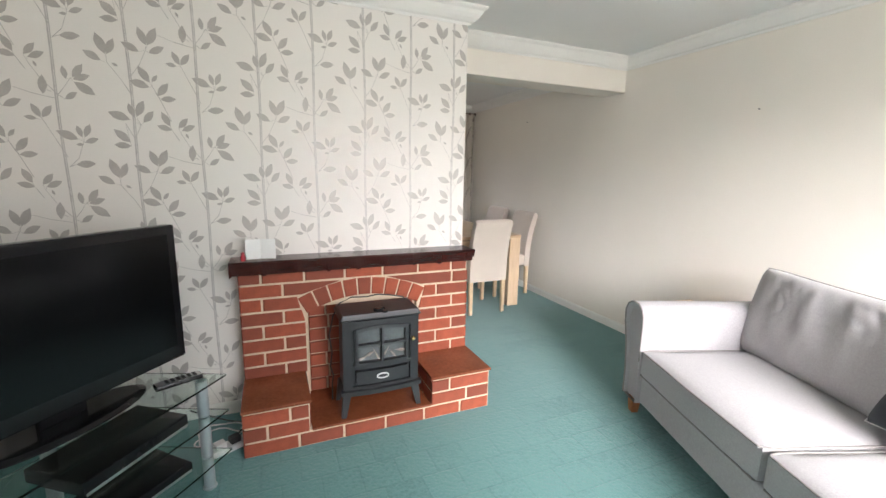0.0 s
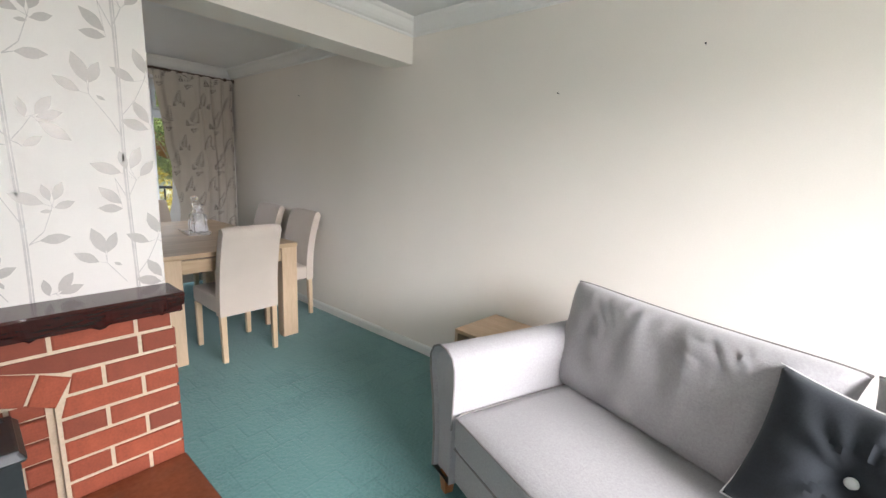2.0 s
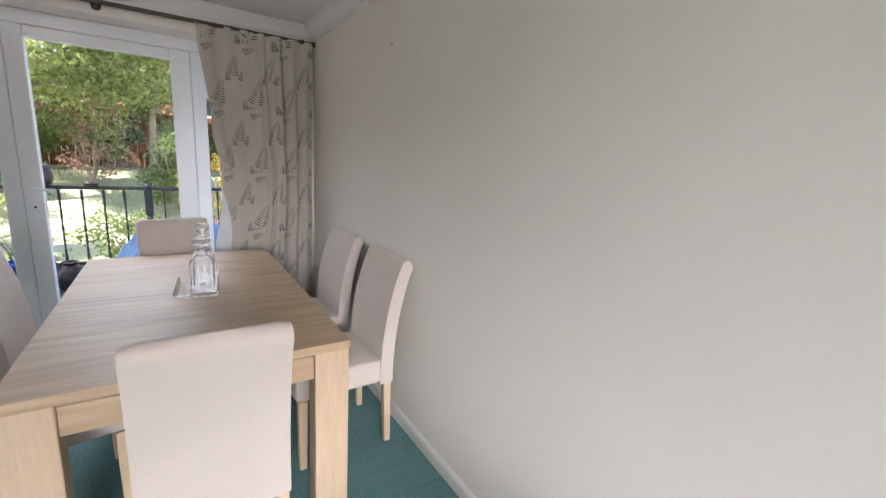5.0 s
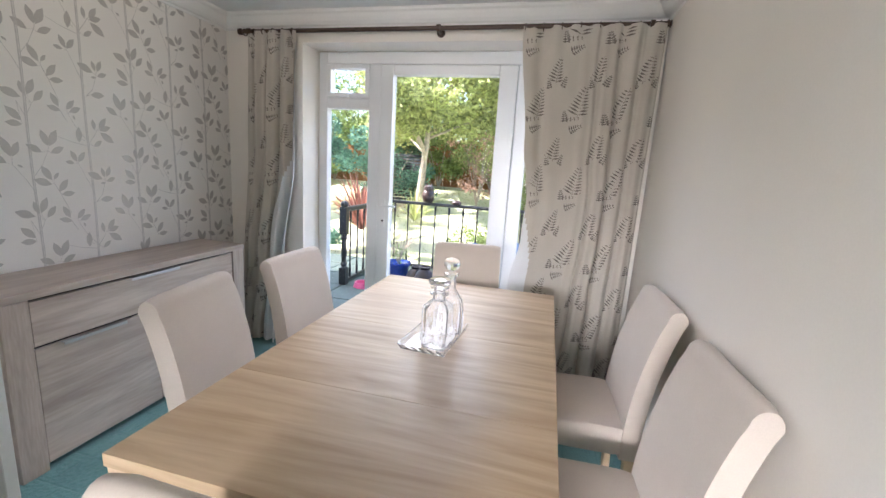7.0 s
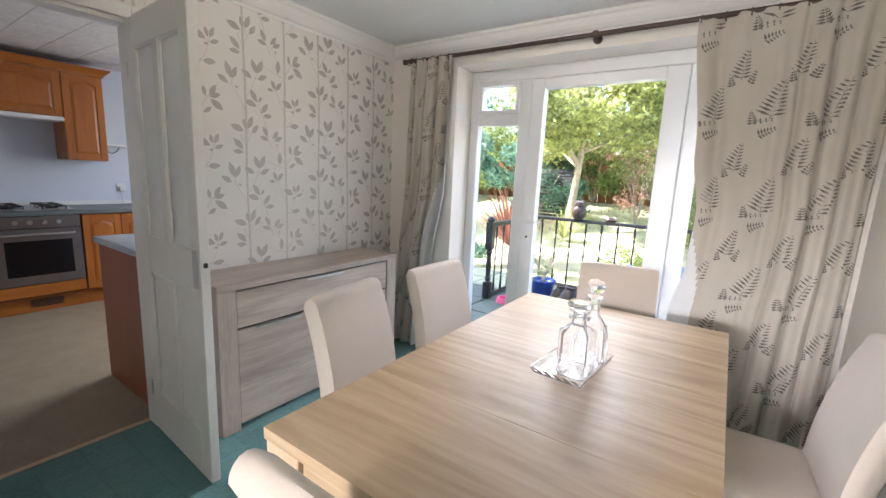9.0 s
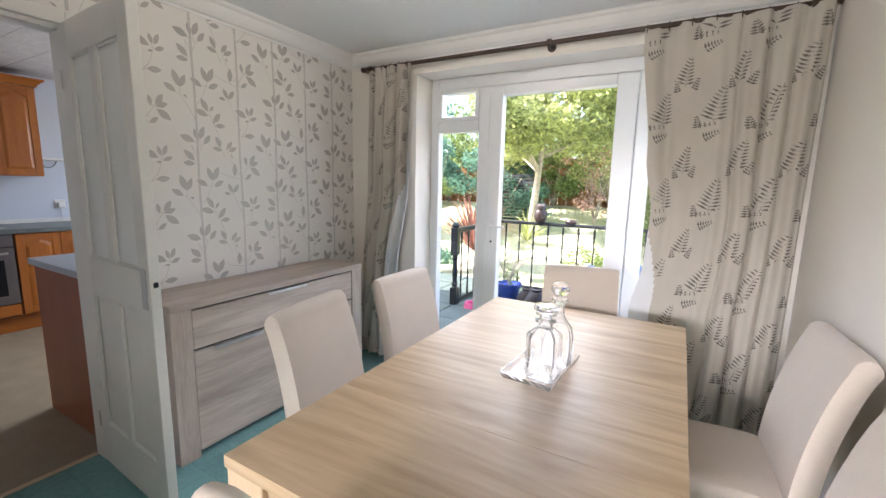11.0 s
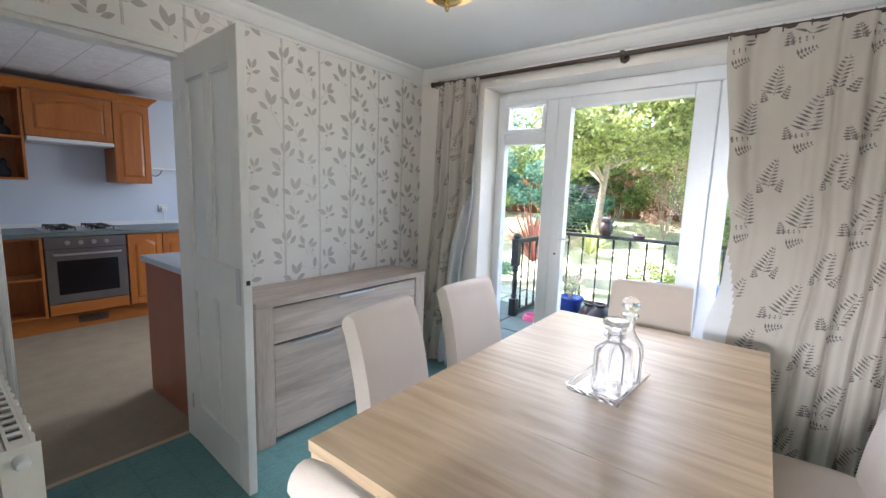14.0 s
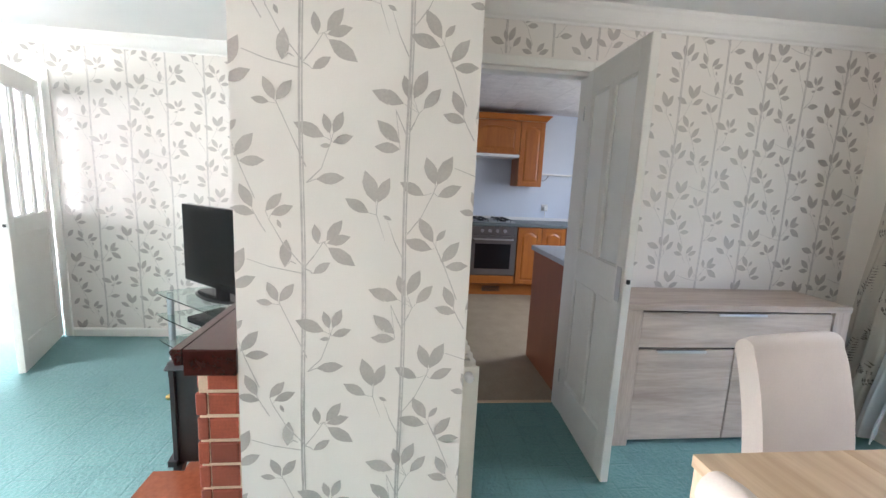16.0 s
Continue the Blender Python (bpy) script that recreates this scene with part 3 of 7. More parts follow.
print_paper(WALL_BREAST, PART_X * -1, -DIN_X, 0.0, COVE, 1.9, lambda u, v, o: (-u, PART_Y1 + PR + o, v), [], 0.2)
print_paper(WALL_DIN, PART_Y1, PATIO_Y, 0.0, COVE, 2.476, lambda u, v, o: (DIN_X + PR + o, u, v), [(KDOOR[0] - 0.06, KDOOR[1] + 0.06, 0.0, KDOOR[2] + 0.06), (2.35, 3.65, 0, 0.79)], 1.378, (0.518, 0.543))
print_paper(bpy.data.objects["wall_west"], LIV_Y, PART_Y0, 0.0, COVE, -1.222, lambda u, v, o: (LIV_X + PR + o, u, v), [(LDOOR[0] - 0.06, LDOOR[1] + 0.06, 0.0, LDOOR[2] + 0.06)], 1.45, (0.56, 0.56))


# ---- door frames and doors ----
def door_frame(name, y0, y1, top, x_room, x_back, label):
    ob = thing(name, label, "door frame", kind="structure")
    w = 0.055
    for nm, a, b in (("architrave", (x_room, y0 - w, 0), (x_room + 0.016, y0, top + w)), ("architrave", (x_room, y1, 0), (x_room + 0.016, y1 + w, top + w)),
                     ("architrave", (x_room, y0, top), (x_room + 0.016, y1, top + w))):
        boxpart(nm, a, b, M_TRIM, ob, 0.006, seg=2)
    for nm, a, b in (("door_lining", (x_back, y0, 0), (x_room, y0 + 0.022, top)), ("door_lining", (x_back, y1 - 0.022, 0), (x_room, y1, top)),
                     ("door_lining", (x_back, y0 + 0.022, top - 0.022), (x_room, y1 - 0.022, top)),
                     ("door_stop", (x_back + 0.03, y0 + 0.022, 0), (x_back + 0.045, y0 + 0.034, top - 0.022))):
        boxpart(nm, a, b, M_TRIM, ob, 0.002)
    return ob


door_frame("trim_kitchen_door_frame", KDOOR[0], KDOOR[1], KDOOR[2], DIN_X, DIN_X - 0.1, "white painted door frame open to the kitchen")
door_frame("trim_living_door_frame", LDOOR[0], LDOOR[1], LDOOR[2], LIV_X, LIV_X - 0.1, "white painted door frame open to the hall")


def panel_door(name, width, height, cols, glass_z, panel_z, label):
    """A painted door with glazed upper lights and recessed lower panels; hinge edge at the origin, leaf along x."""
    ob = thing(name, label, "door", kind="structure")
    t, st = 0.038, 0.085
    z0, z1 = panel_z
    g0, g1 = glass_z
    boxpart("stile", (0, -t / 2, 0), (st, t / 2, height), M_TRIM, ob, 0.003)
    boxpart("stile", (width - st, -t / 2, 0), (width, t / 2, height), M_TRIM, ob, 0.003)
    boxpart("rail", (st, -t / 2, 0), (width - st, t / 2, z0), M_TRIM, ob, 0.002)
    boxpart("rail", (st, -t / 2, z1), (width - st, t / 2, g0), M_TRIM, ob, 0.002)
    boxpart("rail", (st, -t / 2, g1), (width - st, t / 2, height), M_TRIM, ob, 0.002)
    inner = width - 2 * st
    mw = 0.06 if cols == 2 else 0.045
    cw = (inner - mw * (cols - 1)) / cols
    for c in range(cols):
        x0 = st + c * (cw + mw)
        if c < cols - 1:
            boxpart("muntin", (x0 + cw, -t / 2, g0), (x0 + cw + mw, t / 2, g1), M_TRIM, ob, 0.003)
            if cols == 2:
                boxpart("muntin", (x0 + cw, -t / 2, z0), (x0 + cw + mw, t / 2, z1), M_TRIM, ob, 0.003)
        pane = boxpart("pane", (x0, -0.003, g0), (x0 + cw, 0.003, g1), M_FROST, ob, 0, "obscured glass pane")
        pane.visible_shadow = False
        bm = bmesh.new()
        for side in (-1, 1):
            y0, y1 = side * 0.004, side * (t / 2 - 0.004)
            a = 0.009
            for q in (((x0, g0), (x0 + cw, g0 + a)), ((x0, g1 - a), (x0 + cw, g1)), ((x0, g0 + a), (x0 + a, g1 - a)), ((x0 + cw - a, g0 + a), (x0 + cw, g1 - a))):
                box(bm, (q[0][0], min(y0, y1), q[0][1]), (q[1][0], max(y0, y1), q[1][1]), 0.003)
        part("bead", bm, M_TRIM, ob)
        if cols == 2:
            boxpart("panel", (x0, -0.008, z0), (x0 + cw, 0.008, z1), M_TRIM, ob, 0)
            bm = bmesh.new()
            for side in (-1, 1):
                y0, y1 = side * 0.008, side * (t / 2 - 0.003)
                a = 0.012
                for q in (((x0, z0), (x0 + cw, z0 + a)), ((x0, z1 - a), (x0 + cw, z1)), ((x0, z0 + a), (x0 + a, z1 - a)), ((x0 + cw - a, z0 + a), (x0 + cw, z1 - a))):
                    box(bm, (q[0][0], min(y0, y1), q[0][1]), (q[1][0], max(y0, y1), q[1][1]), 0.005)
            part("moulding", bm, M_TRIM, ob)
    if cols != 2:
        boxpart("panel", (st, -0.012, z0), (width - st, 0.012, z1), M_TRIM, ob, 0)
    hz = 0.96
    hp = boxpart("handle_plate", (width - 0.066, -t / 2 - 0.004, hz - 0.08), (width - 0.022, -t / 2 - 0.0005, hz + 0.08), M_STEEL, ob, 0.002, "satin steel handle plate")
    bm = bmesh.new()
    if cols != 2:
        tube(bm, [(width - 0.044, -t / 2 - 0.004, hz + 0.02), (width - 0.044, -t / 2 - 0.035, hz + 0.02), (width - 0.06, -t / 2 - 0.045, hz + 0.02), (width - 0.13, -t / 2 - 0.045, hz + 0.015)], 0.007, 8)
        part("lever", bm, M_STEEL, hp, "", True)
    lp = boxpart("latch_plate", (width, -0.011, hz - 0.01), (width + 0.0015, 0.011, hz + 0.06), M_TRIM, ob, 0)
    boxpart("latch_bolt", (width + 0.0015, -0.008, hz + 0.012), (width + 0.010, 0.008, hz + 0.032), M_IRON, lp, 0.002)
    bm = bmesh.new()
    for z in (0.22, height - 0.22):
        tube(bm, [(-0.004, -t / 2, z - 0.04), (-0.004, -t / 2, z + 0.04)], 0.006, 8)
    part("hinge", bm, M_STEEL, ob)
    return ob


kd = panel_door("door_kitchen", 0.655, 2.015, 2, (1.03, 1.88), (0.22, 0.86), "white painted four-panel door with obscured glass, standing open")
kd.matrix_basis = Matrix.Translation((DIN_X + 0.006, 2.192, 0.012)) @ Matrix.Rotation(math.atan2(-0.035, 0.65), 4, "Z")
ld = panel_door("door_hall", 0.745, 1.98, 3, (1.02, 1.86), (0.2, 0.9), "white painted half-glazed door standing open to the hall")
ld.matrix_basis = Matrix.Translation((LIV_X + 0.022, LDOOR[1] - 0.03, 0.012)) @ Matrix.Rotation(math.atan2(0.27, 0.68), 4, "Z")

# ---- garden door and its side windows ----
FY0, FY1, GY = 4.215, 4.285, 4.25
win = thing("window_1", "white plastic window frame with side lights and small top lights", "window", kind="structure")
XS = {"l0": OPEN_X0, "l1": -2.215, "m0": -1.88, "m1": -1.79, "n0": -0.82, "n1": -0.73, "r0": -0.40, "r1": OPEN_X1}
boxpart("window_frame", (OPEN_X0, FY0, 0.0), (XS["l1"], FY1, OPEN_Z), M_UPVC, win, 0.006)
boxpart("window_frame", (XS["r0"], FY0, 0.0), (OPEN_X1, FY1, OPEN_Z), M_UPVC, win, 0.006)
boxpart("window_frame", (XS["m0"], FY0, 0.0), (XS["m1"], FY1, 2.095), M_UPVC, win, 0.006)
boxpart("window_frame", (XS["n0"], FY0, 0.0), (XS["n1"], FY1, 2.095), M_UPVC, win, 0.006)
boxpart("window_frame", (XS["l1"], FY0, 2.095), (XS["r0"], FY1, OPEN_Z), M_UPVC, win, 0.006)
for a, b in ((XS["l1"], XS["m0"]), (XS["n1"], XS["r0"])):
    boxpart("transom", (a, FY0, 1.785), (b, FY1, 1.865), M_UPVC, win, 0.006)
    boxpart("window_sill", (a, FY0, 0.0), (b, FY1, 0.17), M_UPVC, win, 0.006)
    p = boxpart("pane", (a, GY - 0.004, 0.17), (b, GY + 0.004, 1.785), M_GLASS, win, 0)
    p.visible_shadow = False
for a, b in ((XS["l1"], XS["m0"]), (XS["n1"], XS["r0"])):
    bm = bmesh.new()
    e = 0.032
    for q in (((a, 1.865), (b, 1.865 + e)), ((a, 2.095 - e), (b, 2.095)), ((a, 1.865 + e), (a + e, 2.095 - e)), ((b - e, 1.865 + e), (b, 2.095 - e))):
        box(bm, (q[0][0], FY0 - 0.012, q[0][1]), (q[1][0], FY1 - 0.01, q[1][1]), 0.005)
    s = part("top_light", bm, M_UPVC, win)
    p = boxpart("pane", (a + e, GY - 0.004, 1.865 + e), (b - e, GY + 0.004, 2.095 - e), M_GLASS, s, 0)
    p.visible_shadow = False
    bm = bmesh.new()
    c = (a + b) / 2
    box(bm, (c - 0.014, FY0 - 0.03, 1.868), (c + 0.014, FY0 - 0.012, 1.892), 0.003)
    tube(bm, [(c, FY0 - 0.028, 1.884), (c + 0.05, FY0 - 0.03, 1.878), (c + 0.085, FY0 - 0.026, 1.872)], 0.006, 6)
    part("window_catch", bm, M_UPVC, s, "white window catch")

gd = thing("door_garden", "white plastic glazed garden door, closed", "door", kind="structure")
DX0, DX1, DZ = XS["m1"] + 0.004, XS["n0"] - 0.004, 2.09
gx0, gx1, gz0, gz1 = -1.692, -0.945, 0.20, 2.022
boxpart("stile", (DX0, FY0 - 0.014, 0.03), (gx0, FY1 - 0.01, DZ), M_UPVC, gd, 0.007, seg=2)
boxpart("stile", (gx1, FY0 - 0.014, 0.03), (DX1, FY1 - 0.01, DZ), M_UPVC, gd, 0.007, seg=2)
boxpart("rail", (gx0, FY0 - 0.014, 0.03), (gx1, FY1 - 0.01, gz0), M_UPVC, gd, 0.005)
boxpart("rail", (gx0, FY0 - 0.014, gz1), (gx1, FY1 - 0.01, DZ), M_UPVC, gd, 0.005)
boxpart("threshold", (DX0, FY0 - 0.02, 0.002), (DX1, FY1, 0.028), M_STEEL, gd, 0.003)
p = boxpart("pane", (gx0, GY - 0.004, gz0), (gx1, GY + 0.004, gz1), M_GLASS, gd, 0)
p.visible_shadow = False
hp = boxpart("handle_plate", (-1.755, FY0 - 0.024, 0.94), (-1.722, FY0 - 0.0145, 1.15), M_UPVC, gd, 0.005, "white handle plate", 2)
bm = bmesh.new()
tube(bm, [(-1.738, FY0 - 0.02, 1.10), (-1.738, FY0 - 0.06, 1.10), (-1.72, FY0 - 0.066, 1.10), (-1.625, FY0 - 0.064, 1.102)], [0.009, 0.009, 0.009, 0.007], 8)
part("lever", bm, M_UPVC, hp, "", True)
bm = bmesh.new()
tube(bm, [(-1.738, FY0 - 0.0235, 0.985), (-1.738, FY0 - 0.026, 0.985)], 0.008, 10)
part("keyhole", bm, M_IRON, hp)


# ---- brick fireplace ----
FX0, FX1, FACE, HEARTH_Y = -3.05, -1.715, 0.59, 0.245
PL, PR_X = -2.735, -2.085
COURSE, JOINT = 0.0770, 0.012
fire = thing("fireplace", "red brick fireplace surround with cream joints and tiled hearth", "fireplace", kind="structure")
ARC_X, ARC_R, RISE, HALF = -2.385, 0.70, 0.08, 0.325
ARC_Z = 0.668 - ARC_R
ARC_O = ARC_R + 0.105
BRICK_MESHES = {}


def brick_mesh(key, pts, depth):
    """A brick: an outline in x and z with softened front edges, from y = 0 (front) to depth."""
    if key in BRICK_MESHES:
        return BRICK_MESHES[key]
    b = bmesh.new()
    cx, cz = sum(p[0] for p in pts) / len(pts), sum(p[1] for p in pts) / len(pts)
    e = 0.004
    rings = []
    for y, inset in ((depth, 0), (e, 0), (0, e)):
        ring = []
        for x, z in pts:
            dx, dz = cx - x, cz - z
            L = math.hypot(dx, dz) or 1
            ring.append(b.verts.new((x + dx / L * inset * 1.4, y, z + dz / L * inset * 1.4)))
        rings.append(ring)
    n = len(pts)
    for r0, r1 in zip(rings, rings[1:]):
        for i in range(n):
            b.faces.new((r0[i], r0[(i + 1) % n], r1[(i + 1) % n], r1[i]))
    b.faces.new(rings[-1])
    b.faces.new(rings[0])
    me = mesh("brick", b, M_BRICK)
    BRICK_MESHES[key] = me
    return me


brick_rng = random.Random(5)


def lay(pts, origin, turn=0.0, depth=0.03, parent=None):
    """Lay one brick with the outline pts about the origin (x, y, z); turn: degrees about the upright."""
    key = (round(depth, 3), *[round(v, 3) for p in pts for v in p])
    ob = new("brick", brick_mesh(key, pts, depth))
    ob.parent = parent or fire
    j = brick_rng.uniform(-0.0015, 0.0015)
    ob.matrix_basis = Matrix.Translation(origin) @ Matrix.Rotation(radians(turn), 4, "Z") @ Matrix.Translation((0, j, 0))
    return ob


def rect(w, h):
    return [(0, 0), (w, 0), (w, h), (0, h)]


def course_run(a, b, z, start, y, fixed=None):
    """Bricks along x from a to b on one course, beginning with a brick of length start."""
    x, ln = a, start
    while x < b - 0.02:
        e = min(x + ln, b)
        if b - e < 0.05:
            e = b
        lay(rect(round(e - x - JOINT, 3), COURSE - JOINT), (x, y, z))
        x, ln = e, 0.222


# backing of mortar behind the bricks
bm = bmesh.new()
d = 0.007
slab(bm, (FX0 + d, FACE + d, 0.0), (FX1 - d, PART_Y0, 0.85), 1, [(ARC_X - HALF, ARC_X + HALF, 0.0, 0.62)])
box(bm, (ARC_X - HALF - 0.01, FACE + 0.05, 0.0), (ARC_X + HALF + 0.01, PART_Y0 - 0.01, 0.64))
box(bm, (FX0 + d, HEARTH_Y + d, 0.0), (FX1 - d, FACE, 0.077))
box(bm, (FX0 + d, HEARTH_Y + d, 0.077), (PL - d, FACE, 0.231))
box(bm, (PR_X + d, HEARTH_Y + d, 0.077), (FX1 - d, FACE, 0.231))
part("mortar", bm, M_MORTAR, fire)
# front courses of the breast
span = math.asin((HALF + 0.005) / ARC_R)
z_top = 0.852
for c in range(8):
    z = 0.236 + c * COURSE
    zm = z + COURSE / 2
    start = 0.222 if c % 2 == 0 else 0.115
    if zm - ARC_Z >= ARC_O:
        course_run(FX0, FX1, z, start, FACE)
        continue
    lo, hi = [], []
    for zz in (z, z + COURSE - JOINT):
        dz = zz - ARC_Z
        z_in, z_out = ARC_R * math.cos(span), ARC_O * math.cos(span)
        if dz > z_out:
            half = math.sqrt(max(0.0, ARC_O ** 2 - dz ** 2))
        elif dz > z_in:
            half = dz * math.tan(span)
        else:
            half = HALF
        lo.append(ARC_X - half - 0.008)
        hi.append(ARC_X + half + 0.008)
    h = COURSE - JOINT
    x, ln = FX0, start
    lim = min(lo)
    while x < lim - 0.03:
        e = x + ln
        if e > lim - 0.05:
            lay([(0, 0), (round(lo[0] - x - 0.004, 3), 0), (round(lo[1] - x - 0.004, 3), h), (0, h)], (x, FACE, z))
            break
        lay(rect(round(ln - JOINT, 3), h), (x, FACE, z))
        x, ln = e, 0.222
    x, ln = FX1, 0.222 if c % 2 else 0.115
    lim = max(hi)
    while x > lim + 0.03:
        e = x - ln
        if e < lim + 0.05:
            w = x - lim
            lay([(round(hi[0] - x + 0.004, 3), 0), (-0.0, 0), (-0.0, h), (round(hi[1] - x + 0.004, 3), h)], (x, FACE, z))
            break
        lay([(round(-ln + JOINT, 3), 0), (0, 0), (0, h), (round(-ln + JOINT, 3), h)], (x, FACE, z))
        x, ln = e, 0.222
# arch of upright bricks
N_ARCH = 9
span = math.asin((HALF + 0.005) / ARC_R)
for i in range(N_ARCH):
    a0 = -span + 2 * span * i / N_ARCH + 0.006
    a1 = -span + 2 * span * (i + 1) / N_ARCH - 0.006
    am = (a0 + a1) / 2
    o = (ARC_X + ARC_R * math.sin(am), ARC_Z + ARC_R * math.cos(am))
    pts = [(ARC_X + r * math.sin(a) - o[0], ARC_Z + r * math.cos(a) - o[1]) for r, a in ((ARC_R, a0), (ARC_R, a1), (ARC_O - 0.006, a1), (ARC_O - 0.006, a0))]
    lay(pts, (o[0], FACE - 0.002, o[1]), depth=0.08)
# infill inside the arch, set back
for c in range(7):
    z = 0.098 + c * COURSE
    if z + COURSE > 0.66:
        break
    x, ln = ARC_X - HALF + 0.008, 0.115 if c % 2 else 0.10
    while x < ARC_X + HALF - 0.03:
        e = min(x + ln, ARC_X + HALF - 0.008)
        lay(rect(round(e - x - JOINT, 3), COURSE - JOINT), (x, FACE + 0.028, z), depth=0.025)
        x, ln = e, 0.222
# end returns of the breast
for c in range(8):
    z = 0.236 + c * COURSE
    w = PART_Y0 - FACE - 0.012
    for xx, tn in ((FX1, 90), (FX0, -90)):
        if c % 2 == 0:
            w1 = 0.10
            first = [(0.0, w1 - JOINT), (w1, w)]
        else:
            first = [(0.0, w)]
        for p, q in first:
            yy = FACE + 0.034 + p if tn == 90 else FACE + q
            if tn == 90:
                q2 = min(q, w - 0.034)
                lay(rect(round(q2 - p, 3), COURSE - JOINT), (xx, yy, z), tn, 0.028)
            else:
                lay(rect(round(q - p - 0.034, 3), COURSE - JOINT), (xx, yy, z), tn, 0.028)
# hearth and plinth courses
course_run(FX0, FX1, 0.004, 0.26, HEARTH_Y)
for k, s in ((1, 0.115), (2, 0.222)):
    course_run(FX0, PL, 0.004 + k * COURSE, s, HEARTH_Y)
    course_run(PR_X, FX1, 0.004 + k * COURSE, 0.115 if k == 2 else 0.222, HEARTH_Y)
for k in range(3):
    for p, q in (((0.034, 0.16), (0.16, 0.318)) if k % 2 else ((0.034, 0.10), (0.10, 0.318))):
        lay(rect(round(q - p - JOINT, 3), COURSE - JOINT), (FX1, HEARTH_Y + p, 0.004 + k * COURSE), 90, 0.028)
        lay(rect(round(q - p - JOINT, 3), COURSE - JOINT), (FX0, HEARTH_Y + q - JOINT, 0.004 + k * COURSE), -90, 0.028)
        if k:
            lay(rect(round(q - p - JOINT, 3), COURSE - JOINT), (PL, HEARTH_Y + p, 0.004 + k * COURSE), 90, 0.028)
            lay(rect(round(q - p - JOINT, 3), COURSE - JOINT), (PR_X, HEARTH_Y + q - JOINT, 0.004 + k * COURSE), -90, 0.028)
boxpart("tile_slab", (FX0 - 0.004, HEARTH_Y - 0.004, 0.232), (PL + 0.004, FACE - 0.001, 0.248), M_QUARRY, fire, 0.004, "glazed dark red tile slab")
boxpart("tile_slab", (PR_X - 0.004, HEARTH_Y - 0.004, 0.232), (FX1 + 0.004, FACE - 0.001, 0.248), M_QUARRY, fire, 0.004, "glazed dark red tile slab")
boxpart("tile_slab", (PL + 0.002, HEARTH_Y - 0.004, 0.079), (PR_X - 0.002, FACE + 0.045, 0.092), M_QUARRY, fire, 0.004, "glazed dark red tile slab")

# mantel shelf with a carved wavy front edge
bm = bmesh.new()
mx0, mx1, my0, mz0, mz1 = -3.085, -1.69, 0.54, 0.824, 0.907
n = 96
top_f, bot_f, bot_b, lip, top_b = [], [], [], [], []
for i in range(n + 1):
    x = mx0 + (mx1 - mx0) * i / n
    u = (x - mx0) / 0.165
    w = abs(math.sin(math.pi * u)) ** 0.55
    cut = 0.030 * w - 0.006 * math.sin(u * 2.1)
    yj = 0.006 * math.sin(x * 23) * (1 - w)
    top_f.append(bm.verts.new((x, my0 + 0.006, mz1)))
    lip.append(bm.verts.new((x, my0 + yj, mz1 - 0.008)))
    bot_f.append(bm.verts.new((x, my0 + 0.004 + yj + 0.010 * w, mz0 + cut)))
    bot_b.append(bm.verts.new((x, my0 + 0.032, mz0 + cut + 0.002)))
    top_b.append(bm.verts.new((x, my0 + 0.032, mz1)))
for i in range(n):
    for r0, r1 in ((top_b, top_f), (top_f, lip), (lip, bot_f), (bot_f, bot_b), (bot_b, top_b)):
        bm.faces.new((r0[i], r0[i + 1], r1[i + 1], r1[i]))
for i in (0, n):
    bm.faces.new([r[i] for r in (top_b, top_f, lip, bot_f, bot_b)])
mantel = thing("mantel_shelf", "dark varnished wooden mantel shelf with a wavy carved front edge", "mantel shelf")
part("front_edge", bm, M_MANTEL, mantel, "wavy carved front edge")
boxpart("board", (mx0, my0 + 0.0325, mz0 + 0.005), (mx1, PART_Y0 - 0.001, mz1 - 0.001), M_MANTEL, mantel, 0.003)


